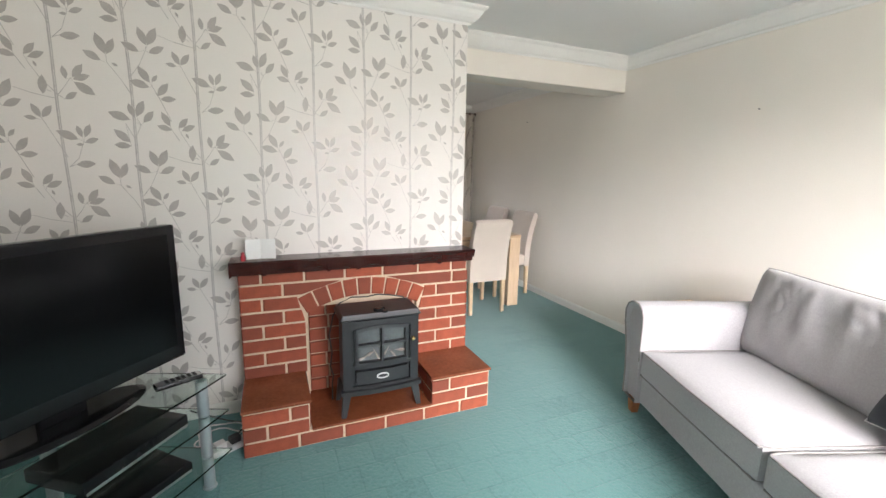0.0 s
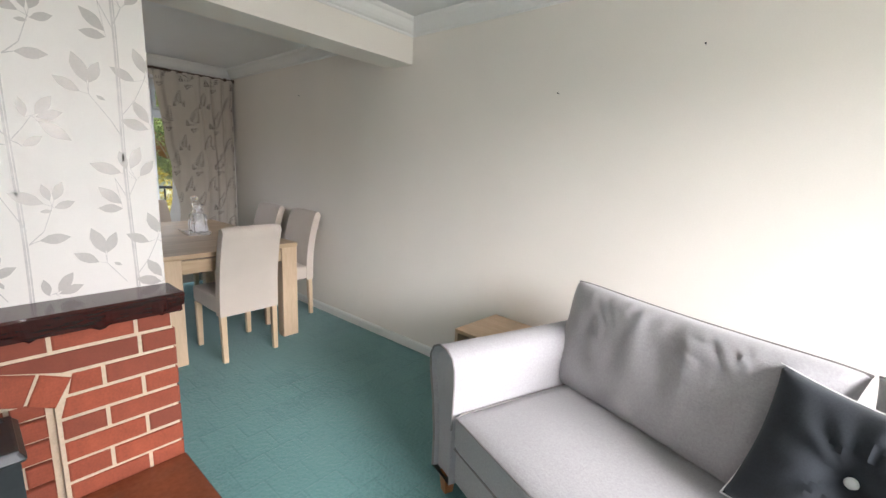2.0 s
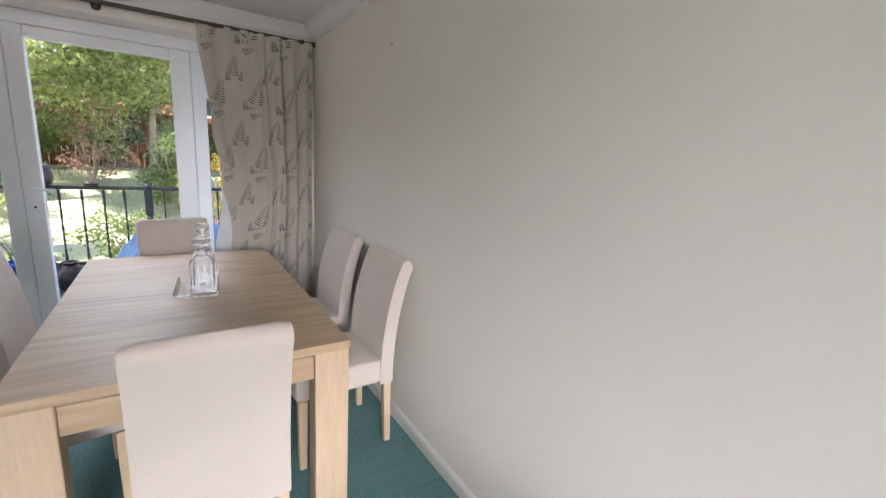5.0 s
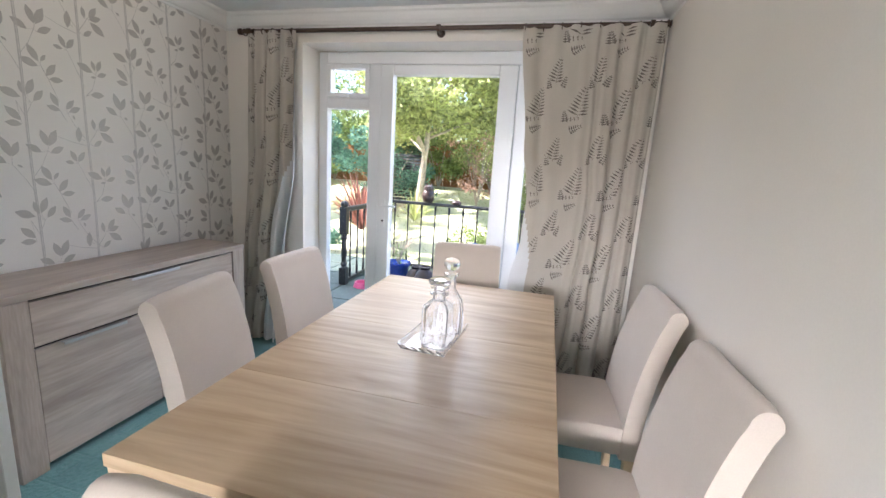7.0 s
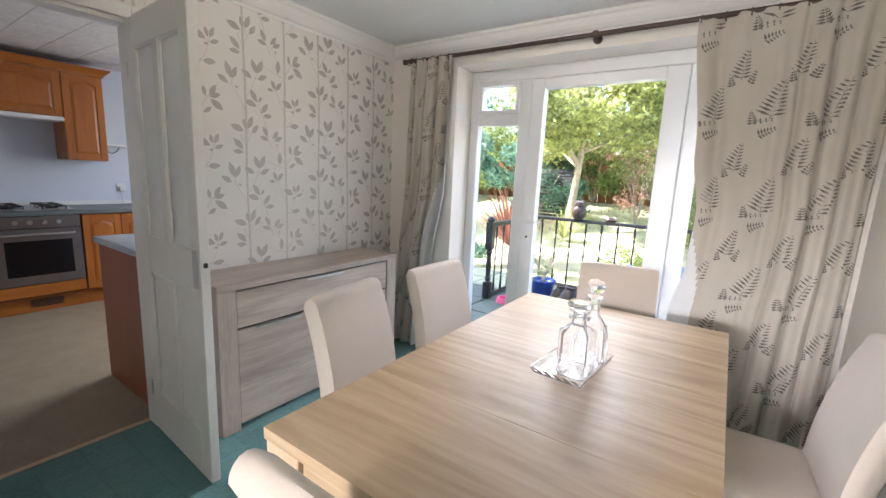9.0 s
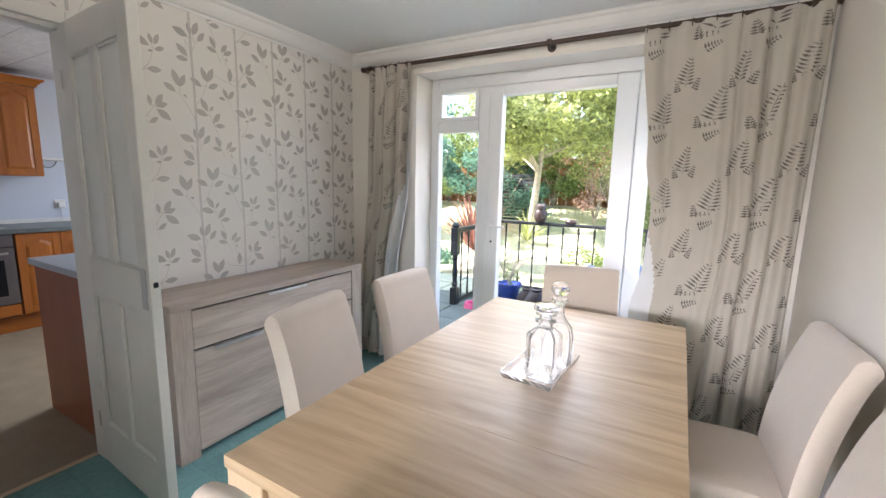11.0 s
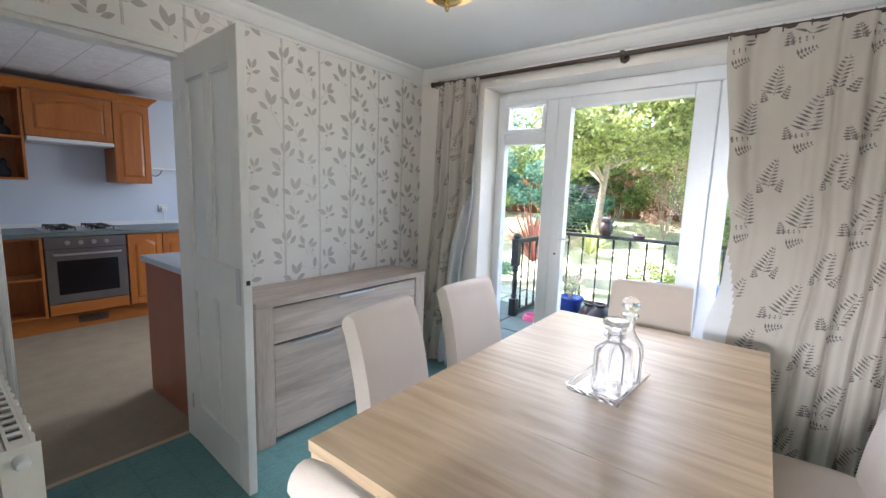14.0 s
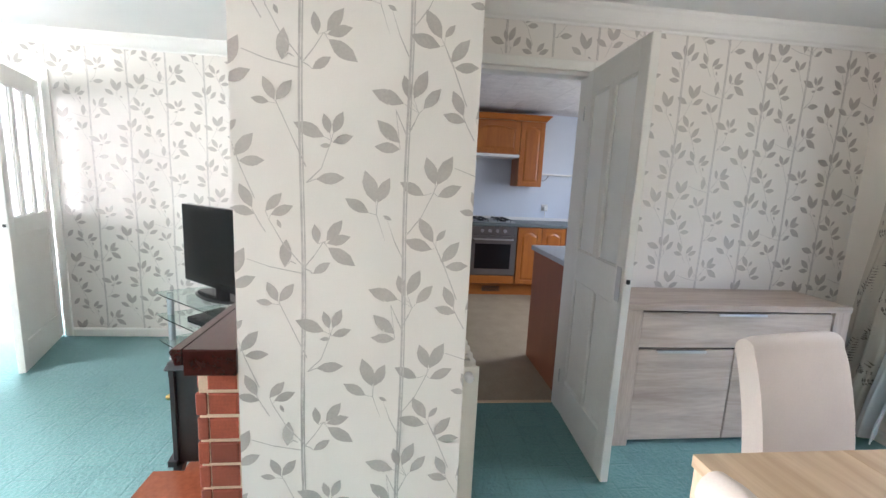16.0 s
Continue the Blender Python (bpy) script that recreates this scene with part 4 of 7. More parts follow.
# ---- electric stove on the hearth ----
def stove():
    s = thing("electric_stove", "black cast iron style electric stove on the hearth", "stove", Matrix.Translation((-2.362, 0.285, 0.0925)))
    w, dp = 0.205, 0.20
    boxpart("body", (-w + 0.012, 0.012, 0.13), (w - 0.012, dp, 0.53), M_IRON, s, 0.006, seg=2)
    bm = bmesh.new()
    box(bm, (-w - 0.012, -0.016, 0.53), (w + 0.012, dp + 0.02, 0.55), 0.008, 2)
    for v in bm.verts:
        if v.co.z > 0.54:
            v.co.x *= 0.95
            v.co.y = 0.09 + (v.co.y - 0.09) * 0.93
            v.co.z += 0.012
    part("top_plate", bm, M_IRON, s)
    # bowed front frame round the window
    bm = bmesh.new()

    def bow(x):
        return -0.018 * (1 - (x / w) ** 2)

    def ribbon(x0, x1, za, zb, thick, lift=0.0):
        k = 14
        f, r = [], []
        for i in range(k + 1):
            x = x0 + (x1 - x0) * i / k
            f.append((x, bow(x) - thick, za(x), zb(x)))
        vs = [[bm.verts.new((x, y, z0)), bm.verts.new((x, y, z1)), bm.verts.new((x, 0.014, z1)), bm.verts.new((x, 0.014, z0))] for x, y, z0, z1 in f]
        for a, b in zip(vs, vs[1:]):
            for q in range(4):
                bm.faces.new((a[q], a[(q + 1) % 4], b[(q + 1) % 4], b[q]))
        bm.faces.new(vs[0])
        bm.faces.new(vs[-1])

    arch = lambda x: 0.478 + 0.022 * (1 - (x / 0.15) ** 2)
    flat = lambda z: (lambda x: z)
    ribbon(-w, w, flat(0.505), flat(0.528), 0.004)
    ribbon(-w, -0.158, flat(0.15), flat(0.505), 0.002)
    ribbon(0.158, w, flat(0.15), flat(0.505), 0.002)
    ribbon(-0.158, 0.158, arch, flat(0.505), 0.002)
    ribbon(-0.158, 0.158, flat(0.262), flat(0.285), 0.002)
    ribbon(-0.158, 0.158, flat(0.15), flat(0.166), 0.002)
    part("front_frame", bm, M_IRON, s)
    bm = bmesh.new()
    ribbon(-0.142, -0.128, flat(0.298), flat(0.475), 0.010)
    ribbon(0.128, 0.142, flat(0.298), flat(0.475), 0.010)
    ribbon(-0.142, 0.142, flat(0.284), flat(0.299), 0.010)
    ribbon(-0.142, 0.142, lambda x: arch(x) - 0.018, lambda x: arch(x) + 0.002, 0.010)
    door = part("stove_door", bm, M_IRON, s)
    bm = bmesh.new()
    ribbon(-0.006, 0.006, flat(0.299), flat(0.486), 0.012)
    part("glazing_bar", bm, M_IRON, door)
    bm = bmesh.new()
    ribbon(-0.128, 0.128, flat(0.386), flat(0.398), 0.0125)
    part("glazing_bar", bm, M_IRON, door)
    bm = bmesh.new()
    lathe(bm, [(0, 0.0), (0.010, 0.002), (0.013, 0.012), (0.009, 0.022), (0, 0.025)], 16)
    k = part("knob", bm, M_BRASS, door, "brass door knob", True)
    k.matrix_basis = Matrix.Translation((0.168, -0.012, 0.40)) @ Matrix.Rotation(radians(90), 4, "X")
    p = boxpart("pane", (-0.13, -0.004, 0.298), (0.13, -0.001, 0.476), M_GLASS, door, 0)
    p.visible_shadow = False
    bm = bmesh.new()
    ribbon(-0.14, 0.14, flat(0.178), flat(0.25), 0.006)
    lower = part("lower_panel", bm, M_IRON, s)
    bm = bmesh.new()
    lathe(bm, [(0, 0.0), (1, 0.0), (1, 0.5), (0, 0.5)], 24)
    o = part("badge", bm, M_CABLEW, lower, "plain white oval badge")
    o.matrix_basis = Matrix.Translation((0.0, -0.0235, 0.215)) @ Matrix.Rotation(radians(90), 4, "X") @ Matrix.Diagonal((0.034, 0.017, 0.004, 1))
    bm = bmesh.new()
    lathe(bm, [(0, 0.0), (1, 0.0), (1, 0.5), (0, 0.5)], 24)
    o2 = part("badge_centre", bm, M_IRON, o)
    o2.matrix_basis = Matrix.Translation((0, 0, 0.4)) @ Matrix.Diagonal((0.78, 0.5, 0.4, 1))
    bm = bmesh.new()
    ribbon(-w - 0.012, w + 0.012, flat(0.125), flat(0.148), 0.022)
    part("base_lip", bm, M_IRON, s)
    for sx in (-1, 1):
        for y in (0.015, dp - 0.02):
            bm = bmesh.new()
            a, b = Vector((sx * (w - 0.02), y, 0.13)), Vector((sx * (w + 0.002), y + (-0.02 if y < 0.1 else 0.01), 0.0))
            for (c, hw) in ((a, 0.022), (b, 0.012)):
                for ox, oy in ((-hw, -hw * 0.8), (hw, -hw * 0.8), (hw, hw * 0.8), (-hw, hw * 0.8)):
                    bm.verts.new((c.x + ox, c.y + oy, c.z))
            bm.verts.ensure_lookup_table()
            v = bm.verts
            for q in range(4):
                bm.faces.new((v[q], v[(q + 1) % 4], v[4 + (q + 1) % 4], v[4 + q]))
            bm.faces.new((v[0], v[1], v[2], v[3]))
            bm.faces.new((v[4], v[5], v[6], v[7]))
            part("leg", bm, M_IRON, s)
    # grate and logs behind the glass
    boxpart("firebox_back", (-0.15, 0.006, 0.29), (0.15, 0.0115, 0.49), M_FIREBOX, s, 0)
    rng = random.Random(3)
    for i in range(6):
        bm = bmesh.new()
        x, z = -0.11 + 0.044 * i, 0.315 + 0.02 * (i % 2)
        L = rng.uniform(0.05, 0.08)
        an = rng.uniform(-0.6, 0.6)
        tube(bm, [(x - L / 2 * math.cos(an), 0.0025, z - L / 2 * math.sin(an)), (x, 0.0, z), (x + L / 2 * math.cos(an), 0.0025, z + L / 2 * math.sin(an))], [0.0, 0.003, 0.0], 7)
        for v in bm.verts:
            v.co.z = z + (v.co.z - z) * 3.5
        part("log", bm, M_LOG, s, "pale moulded log", True)
    return s


M_FIREBOX = mat("grey_firebox_lining", (0.05, 0.06, 0.06), 0.5, 0.3, 14, 60, 0.2)
M_LOG = mat("pale_ash_log", (0.22, 0.18, 0.16), 0.8, 0.3, 60, 200, 0.4)
stove()
bm = bmesh.new()
box(bm, (-0.028, -0.018, 0), (0.028, 0.018, 0.018), 0.006, 2)
box(bm, (-0.012, -0.05, 0.0), (0.012, -0.016, 0.012), 0.004, 2)
o = part("remote_control", bm, M_TVBLACK)
tagged(o, "small black remote control lying on the stove", "remote control")
o.matrix_basis = Matrix.Translation((-2.37, 0.30, 0.6555)) @ Matrix.Rotation(radians(35), 4, "Z")
bm = bmesh.new()
tube(bm, [(-2.60, 0.44, 0.40), (-2.615, 0.43, 0.50), (-2.59, 0.45, 0.60), (-2.55, 0.47, 0.665), (-2.48, 0.485, 0.688), (-2.40, 0.488, 0.682), (-2.33, 0.48, 0.692), (-2.26, 0.478, 0.682), (-2.19, 0.47, 0.668), (-2.16, 0.46, 0.64)], 0.004, 7)
tube(bm, [(-2.60, 0.44, 0.40), (-2.612, 0.44, 0.32), (-2.595, 0.45, 0.26), (-2.60, 0.47, 0.20), (-2.60, 0.48, 0.097)], 0.004, 7)
tagged(part("power_cable", bm, M_CABLEB, None, "", True), "black power cable looped over the back of the stove", "cable")

# ---- sofa ----
def swell(vs, centre, size, amount):
    """Swell the large faces of a block outward a little, as stuffing does."""
    for v in vs:
        d = [(v.co[i] - centre[i]) / (size[i] / 2) for i in range(3)]
        f = (1 - min(1, abs(d[0])) ** 3) * (1 - min(1, abs(d[1])) ** 3)
        v.co.z += amount * f * (1 if d[2] > 0 else -0.2)


def stuffed_block(a, b, bevel, puff, seed, n=10):
    """An upholstered block with round edges, a swollen top and slight unevenness."""
    bm = bmesh.new()
    vs = box(bm, a, b, 0)
    bmesh.ops.subdivide_edges(bm, edges=bm.edges[:], cuts=n, use_grid_fill=True)
    c = [(p + q) / 2 for p, q in zip(a, b)]
    s = [abs(q - p) for p, q in zip(a, b)]
    for v in bm.verts:
        # round the block's edges
        q = Vector([min(max(v.co[i], c[i] - s[i] / 2 + bevel), c[i] + s[i] / 2 - bevel) for i in range(3)])
        d = v.co - q
        if d.length > 1e-6:
            v.co = q + d.normalized() * bevel
    swell(bm.verts, c, s, puff)
    for v in bm.verts:
        k = noise.noise(Vector((v.co.x * 4 + seed, v.co.y * 4, v.co.z * 4)))
        v.co += Vector((0.004, 0.004, 0.006)) * k
    return bm


SOFA = Matrix.Translation((-0.958, -0.181, 0)) @ Matrix.Rotation(radians(-110), 4, "Z")
sofa = thing("sofa", "pale grey fabric sofa with loose cushions and short wooden feet", "sofa", SOFA)
W_SEAT = 0.86
boxpart("base", (-0.02, -0.012, 0.095), (2 * W_SEAT + 0.02, 0.84, 0.27), M_SOFA, sofa, 0.02, seg=3, smooth=True)
for sx in (0, 1):
    # arm: upright outside, softly rolled top that leans outwards, swept from front to back
    bm = bmesh.new()
    prof = [(0.0, 0.095), (0.0, 0.35), (0.004, 0.55), (0.0, 0.605), (-0.02, 0.648), (-0.06, 0.671), (-0.120, 0.670), (-0.170, 0.645), (-0.196, 0.60), (-0.192, 0.53), (-0.160, 0.40), (-0.140, 0.25), (-0.140, 0.095)]
    rings = []
    for y, k in ((-0.016, 0.90), (-0.032, 0.96), (-0.040, 1.0), (-0.008, 1.0), (0.3, 1.0), (0.6, 1.0), (0.82, 1.0), (0.86, 0.97)):
        ring = []
        for px, pz in prof:
            x = -0.075 + (px + 0.075) * k
            z = 0.35 + (pz - 0.35) * (k if pz > 0.35 else 1)
            wob = 0.004 * noise.noise(Vector((px * 9, y * 6, pz * 7 + sx * 5)))
            ring.append(bm.verts.new(((x + wob) if sx == 0 else 2 * W_SEAT - x - wob, y, z)))
        rings.append(ring)
    for r0, r1 in zip(rings, rings[1:]):
        for i in range(len(prof)):
            bm.faces.new((r0[i], r0[(i + 1) % len(prof)], r1[(i + 1) % len(prof)], r1[i]))
    bm.faces.new(rings[0])
    bm.faces.new(rings[-1])
    arm = part("arm", bm, M_SOFA, sofa, "", True)
    bm = bmesh.new()
    tube(bm, [((px * 1.0 if sx == 0 else 2 * W_SEAT - px), -0.041, pz) for px, pz in prof[1:]], 0.0045, 6)
    part("piping", bm, M_PIPING, arm, "darker grey piped seam")
boxpart("back", (-0.1, 0.70, 0.2), (2 * W_SEAT + 0.1, 0.885, 0.70), M_SOFA, sofa, 0.05, seg=4, smooth=True)
for i in range(2):
    x0, x1 = i * W_SEAT + 0.006, (i + 1) * W_SEAT - 0.006
    seat = part("seat_cushion", stuffed_block((x0, -0.040, 0.27), (x1, 0.66, 0.425), 0.028, 0.018, i * 7.1, 14), M_SOFA, sofa, "", True)
    bm = bmesh.new()
    for z in (0.418, 0.282):
        tube(bm, [(x0 + 0.01, 0.60, z + 0.002), (x0 + 0.006, 0.005, z), (x0 + 0.02, -0.037, z), ((x0 + x1) / 2, -0.0415, z), (x1 - 0.02, -0.037, z), (x1 - 0.006, 0.005, z), (x1 - 0.01, 0.60, z + 0.002)], 0.0042, 6)
    part("piping", bm, M_PIPING, seat, "darker grey piped seam")
    bm = bmesh.new()
    w, h = (1.05, 0.50) if i == 0 else (0.87, 0.50)
    m = Matrix.Translation((-0.105 + w / 2 + i * 1.06, 0.665, 0.40 + h / 2 - 0.01 + (0.004 if i else 0))) @ Matrix.Rotation(radians(-15), 4, "X")
    g = bag(bm, (w, h, 0.25), 0.42, 72, 0.05, 0.014, 2.3 + i * 4, m)
    for v in bm.verts:
        loc = m.inverted() @ v.co
        # slack creases running down from the top seam
        f = max(0, 1 - ((loc.z - 0.12) / 0.17) ** 2) * max(0, 1 - (loc.x / 0.42) ** 4)
        cr = math.sin(loc.x * 46 + loc.z * 9 + 5 * noise.noise(Vector((loc.x * 4 + i * 3, loc.z * 6, 1)))) * noise.noise(Vector((loc.x * 5 + 9 * i, 0.3, loc.z * 2)))
        cf = math.sin(loc.x * 71 + loc.z * 22 + 7 * noise.noise(Vector((loc.x * 6 + i * 3, loc.z * 5, 4)))) * noise.noise(Vector((loc.x * 8 + 9 * i, 2.3, loc.z * 5)))
        v.co += m.to_3x3() @ Vector((0, (-0.011 * f * abs(cr) ** 0.8 - 0.010 * (0.35 + f) * abs(cf) ** 0.7) * (1 if loc.y < 0 else 0), 0.0))
        # slumped upper corners
        v.co.z -= 0.010 * min(1.0, abs(loc.x) / (w / 2)) ** 9 * max(0.0, loc.z / (h / 2)) ** 2
    bc = part("back_cushion", bm, M_SOFA, sofa, "", True)
    bm = bmesh.new()
    seam = []
    for t in range(45):
        u = t / 44 * 2 - 1
        p = m @ Vector((u * w / 2, 0, h / 2 * (1 - 0.05 * (1 - u * u))))
        p.z -= 0.010 * abs(u) ** 9
        seam.append(p)
    tube(bm, seam, 0.0045, 6)
    part("piping", bm, M_PIPING, bc, "darker grey piped seam")
for x, y in ((-0.075, 0.0), (2 * W_SEAT + 0.075, 0.0), (-0.11, 0.80), (2 * W_SEAT + 0.11, 0.80)):
    bm = bmesh.new()
    box(bm, (x - 0.028, y - 0.028, 0.0), (x + 0.028, y + 0.028, 0.096), 0.003)
    for v in bm.verts:
        if v.co.z < 0.05:
            v.co.x = x + (v.co.x - x) * 0.7
            v.co.y = y + (v.co.y - y) * 0.7
    part("foot", bm, M_FOOT, sofa, "orange-brown wooden foot")

# scatter cushion with a button, leaning on the sofa back
PIL = SOFA @ Matrix.Translation((1.0, 0.535, 0.648)) @ Matrix.Rotation(radians(-24), 4, "X") @ Matrix.Rotation(radians(3), 4, "Y")
bm = bmesh.new()
pw, ph = 0.475, 0.43
bag(bm, (pw, ph, 0.17), 0.45, 32, 0.11, 0.01, 8.0)
for v in bm.verts:
    r = math.hypot(v.co.x, v.co.z)
    an = math.atan2(v.co.z, v.co.x)
    if v.co.y < 0:
        v.co.y += 0.055 * math.exp(-(r / 0.045) ** 2)
        v.co.y += 0.007 * math.sin(an * 9 + 1.3 * math.sin(an * 3)) * math.exp(-((r - 0.08) / 0.07) ** 2)
        v.co.y += 0.018 * math.exp(-((an - 1.25) / 0.09) ** 2) * min(1, r / 0.05) * (r < 0.24)
pil = part("scatter_cushion", bm, M_PILLOW, None, "", True)
tagged(pil, "charcoal blue velvet scatter cushion with white edging and a button", "cushion")
pil.matrix_basis = PIL
bm = bmesh.new()
rim = []
for t in range(81):
    s = t / 20
    k = int(s) % 4
    u = (s - int(s)) * 2 - 1
    a, b = {0: (u, -1), 1: (1, u), 2: (-u, 1), 3: (-1, -u)}[k]
    pin = 1 - 0.11 * (1 - a * a) * abs(b) ** 3
    pin2 = 1 - 0.11 * (1 - b * b) * abs(a) ** 3
    rim.append((a * pw / 2 * pin2, 0, b * ph / 2 * pin))
tube(bm, rim, 0.0030, 6)
part("edging", bm, M_WHITECLOTH, pil, "white corded edging")
bm = bmesh.new()
lathe(bm, [(0, 0.012), (0.008, 0.011), (0.013, 0.007), (0.015, 0.0)], 16)
o = part("button", bm, M_WHITECLOTH, pil, "white covered button", True)
o.matrix_basis = Matrix.Translation((0, -0.034, 0)) @ Matrix.Rotation(radians(90), 4, "X")

# open cube side table behind the sofa arm
cube = thing("side_table", "small oak cube side table with an open front", "side table", Matrix.Translation((-0.245, 0.085, 0)) @ Matrix.Rotation(radians(-4), 4, "Z"))
s, hh, tk = 0.19, 0.495, 0.022
boxpart("top", (-s, -s, hh - tk), (s, s, hh), M_OAKY, cube, 0.002)
boxpart("side_panel", (-s, -s, 0.0), (s, -s + tk, hh - tk), M_OAKZ, cube, 0.002)
boxpart("side_panel", (-s, s - tk, 0.0), (s, s, hh - tk), M_OAKZ, cube, 0.002)
boxpart("back_panel", (s - 0.012, -s + tk, 0.0), (s, s - tk, hh - tk), M_OAKZ, cube, 0)
boxpart("shelf", (-s, -s + tk, 0.03), (s - 0.012, s - tk, 0.052), M_OAKY, cube, 0.002)


# ---- dining table and chairs ----
TX0, TX1, TY0, TY1, TZ = -1.411, -0.462, 1.883, 3.547, 0.76
table = thing("dining_table", "pale oak dining table with thick square legs", "table", Matrix.Translation(((TX0 + TX1) / 2, (TY0 + TY1) / 2, 0)))
hx, hy = (TX1 - TX0) / 2, (TY1 - TY0) / 2
cuts = [-hy, -0.42, 0.09, hy]
for a, b in zip(cuts, cuts[1:]):
    boxpart("tabletop", (-hx, a + 0.0003, TZ - 0.032), (hx, b - 0.0003, TZ), M_OAKX, table, 0.0008)
for sx in (-1, 1):
    for sy in (-1, 1):
        x, y = sx * (hx - 0.004), sy * (hy - 0.004)
        boxpart("leg", (min(x, x - sx * 0.125), min(y, y - sy * 0.085), 0), (max(x, x - sx * 0.125), max(y, y - sy * 0.085), TZ - 0.0325), M_OAKZ, table, 0.0025)
for sy in (-1, 1):
    y = sy * (hy - 0.018)
    ap = boxpart("apron", (-hx + 0.13, min(y, y - sy * 0.02), TZ - 0.135), (hx - 0.13, max(y, y - sy * 0.02), TZ - 0.044), M_OAKX, table, 0.002)
    # near-black strip, painted shade in the gap above the apron
    boxpart("rail", (-hx + 0.13, min(y - sy * 0.022, y - sy * 0.04), TZ - 0.09), (hx - 0.13, max(y - sy * 0.022, y - sy * 0.04), TZ - 0.0325), M_GAPSHADE, table, 0)
for sx in (-1, 1):
    x = sx * (hx - 0.02)
    boxpart("apron", (min(x, x - sx * 0.02), -hy + 0.09, TZ - 0.135), (max(x, x - sx * 0.02), hy - 0.09, TZ - 0.036), M_OAKY, table, 0.002)


def dining_chair():
    """Back along x at y = 0, seat towards +y."""
    c = thing("dining_chair", "high-backed dining chair in beige faux suede with pale beech legs", "chair", group="chairs round the table")
    w = 0.205
    bm = bmesh.new()
    # the back's side outline: a curved slab of even thickness with a rounded top
    line = []
    for i in range(15):
        z = 0.335 + (0.915 - 0.335) * i / 14
        t = max(0, (z - 0.42) / 0.5)
        line.append((-0.020 * t - 0.075 * t ** 2.2, z))
    th = 0.074
    prof = [(y, z) for y, z in line]
    ty, tz = line[-1]
    for q in range(1, 8):
        a = math.pi * q / 8
        prof.append((ty + th / 2 - th / 2 * math.cos(a), tz + 0.040 * math.sin(a)))
    prof += [(y + th, z) for y, z in reversed(line)]
    k = 10
    cols = []
    for j in range(k + 1):
        u = j / k * 2 - 1
        e = 1 - 0.10 * abs(u) ** 14
        hw = w
        col = []
        for y, z in prof:
            cy = y
            mid = -0.03 + th / 2
            t = max(0, (z - 0.42) / 0.5)
            mid = -0.020 * t - 0.075 * t ** 2.2 + th / 2
            bow = 0.008 * (1 - u * u) * (1 if y > mid else -0.3)
            col.append(bm.verts.new((u * (hw - 0.006 * t), mid + (y - mid) * e - bow * (z > 0.42), z - 0.008 * abs(u) ** 12 * (z > 0.9))))
        cols.append(col)
    m_ = len(prof)
    for a, b in zip(cols, cols[1:]):
        for q in range(m_):
            bm.faces.new((a[q], a[(q + 1) % m_], b[(q + 1) % m_], b[q]))
    bm.faces.new(cols[0])
    bm.faces.new(cols[-1])
    for e_ in [e for e in bm.edges if len(e.link_faces) == 2 and any(len(f.verts) > 8 for f in e.link_faces)]:
        e_.smooth = True
    back = part("backrest", bm, M_CHAIR, c, "", True)
    seat = part("seat", stuffed_block((-w, 0.06, 0.345), (w, 0.475, 0.468), 0.022, 0.012, 3.3, 9), M_CHAIR, c, "", True)
    for sx in (-1, 1):
        for y, dy in ((0.03, -0.012), (0.44, 0.0)):
            bm = bmesh.new()
            x = sx * (w - 0.024)
            box(bm, (x - 0.02, y - 0.02, 0), (x + 0.02, y + 0.02, 0.345), 0.003)
            for v in bm.verts:
                if v.co.z < 0.1:
                    v.co.x = x + (v.co.x - x) * 0.8
                    v.co.y = y + (v.co.y - y) * 0.8 + dy
            part("leg", bm, M_LEGS, c)
    return c


ch = dining_chair()
ch.matrix_basis = pose(-0.917, 1.735, 0, 0, 0, 1)
for x, y, rz in ((-0.985, 3.715, -169.5), (-1.668, 2.448, -80), (-1.672, 3.045, -91), (-0.116, 3.065, 92.5), (-0.116, 2.420, 91)):
    copy_thing(ch, pose(x, y, 0, 0, 0, rz))


# ---- cut glass on a tray ----
def tray():
    bm = bmesh.new()
    w, l = 0.09, 0.152
    outer = [(-w, -l), (w, -l), (w, l), (-w, l)]
    rings = []
    for k, z in ((0.90, 0.0), (1.0, 0.024), (0.95, 0.024), (0.86, 0.007)):
        ring = []
        for a in range(4):
            (x0, y0), (x1, y1) = outer[a], outer[(a + 1) % 4]
            for q in range(10):
                t = q / 10
                sc = 1 + (0.012 if q % 2 else -0.004) * (1 if 0.01 < z else 0)
                ring.append(bm.verts.new(((x0 + (x1 - x0) * t) * k * sc, (y0 + (y1 - y0) * t) * k * sc, z)))
        rings.append(ring)
    for r0, r1 in zip(rings, rings[1:]):
        for i in range(len(r0)):
            bm.faces.new((r0[i], r0[(i + 1) % len(r0)], r1[(i + 1) % len(r0)], r1[i]))
    bm.faces.new(rings[0])
    bm.faces.new(rings[-1])
    return bm


o = part("serving_tray", tray(), M_CRYSTAL)
o.visible_shadow = False
tagged(o, "rectangular cut glass tray on the dining table", "tray")
TRAY = Matrix.Translation((-0.908, 2.738, TZ + 0.0005)) @ Matrix.Rotation(radians(-5), 4, "Z")
o.matrix_basis = TRAY


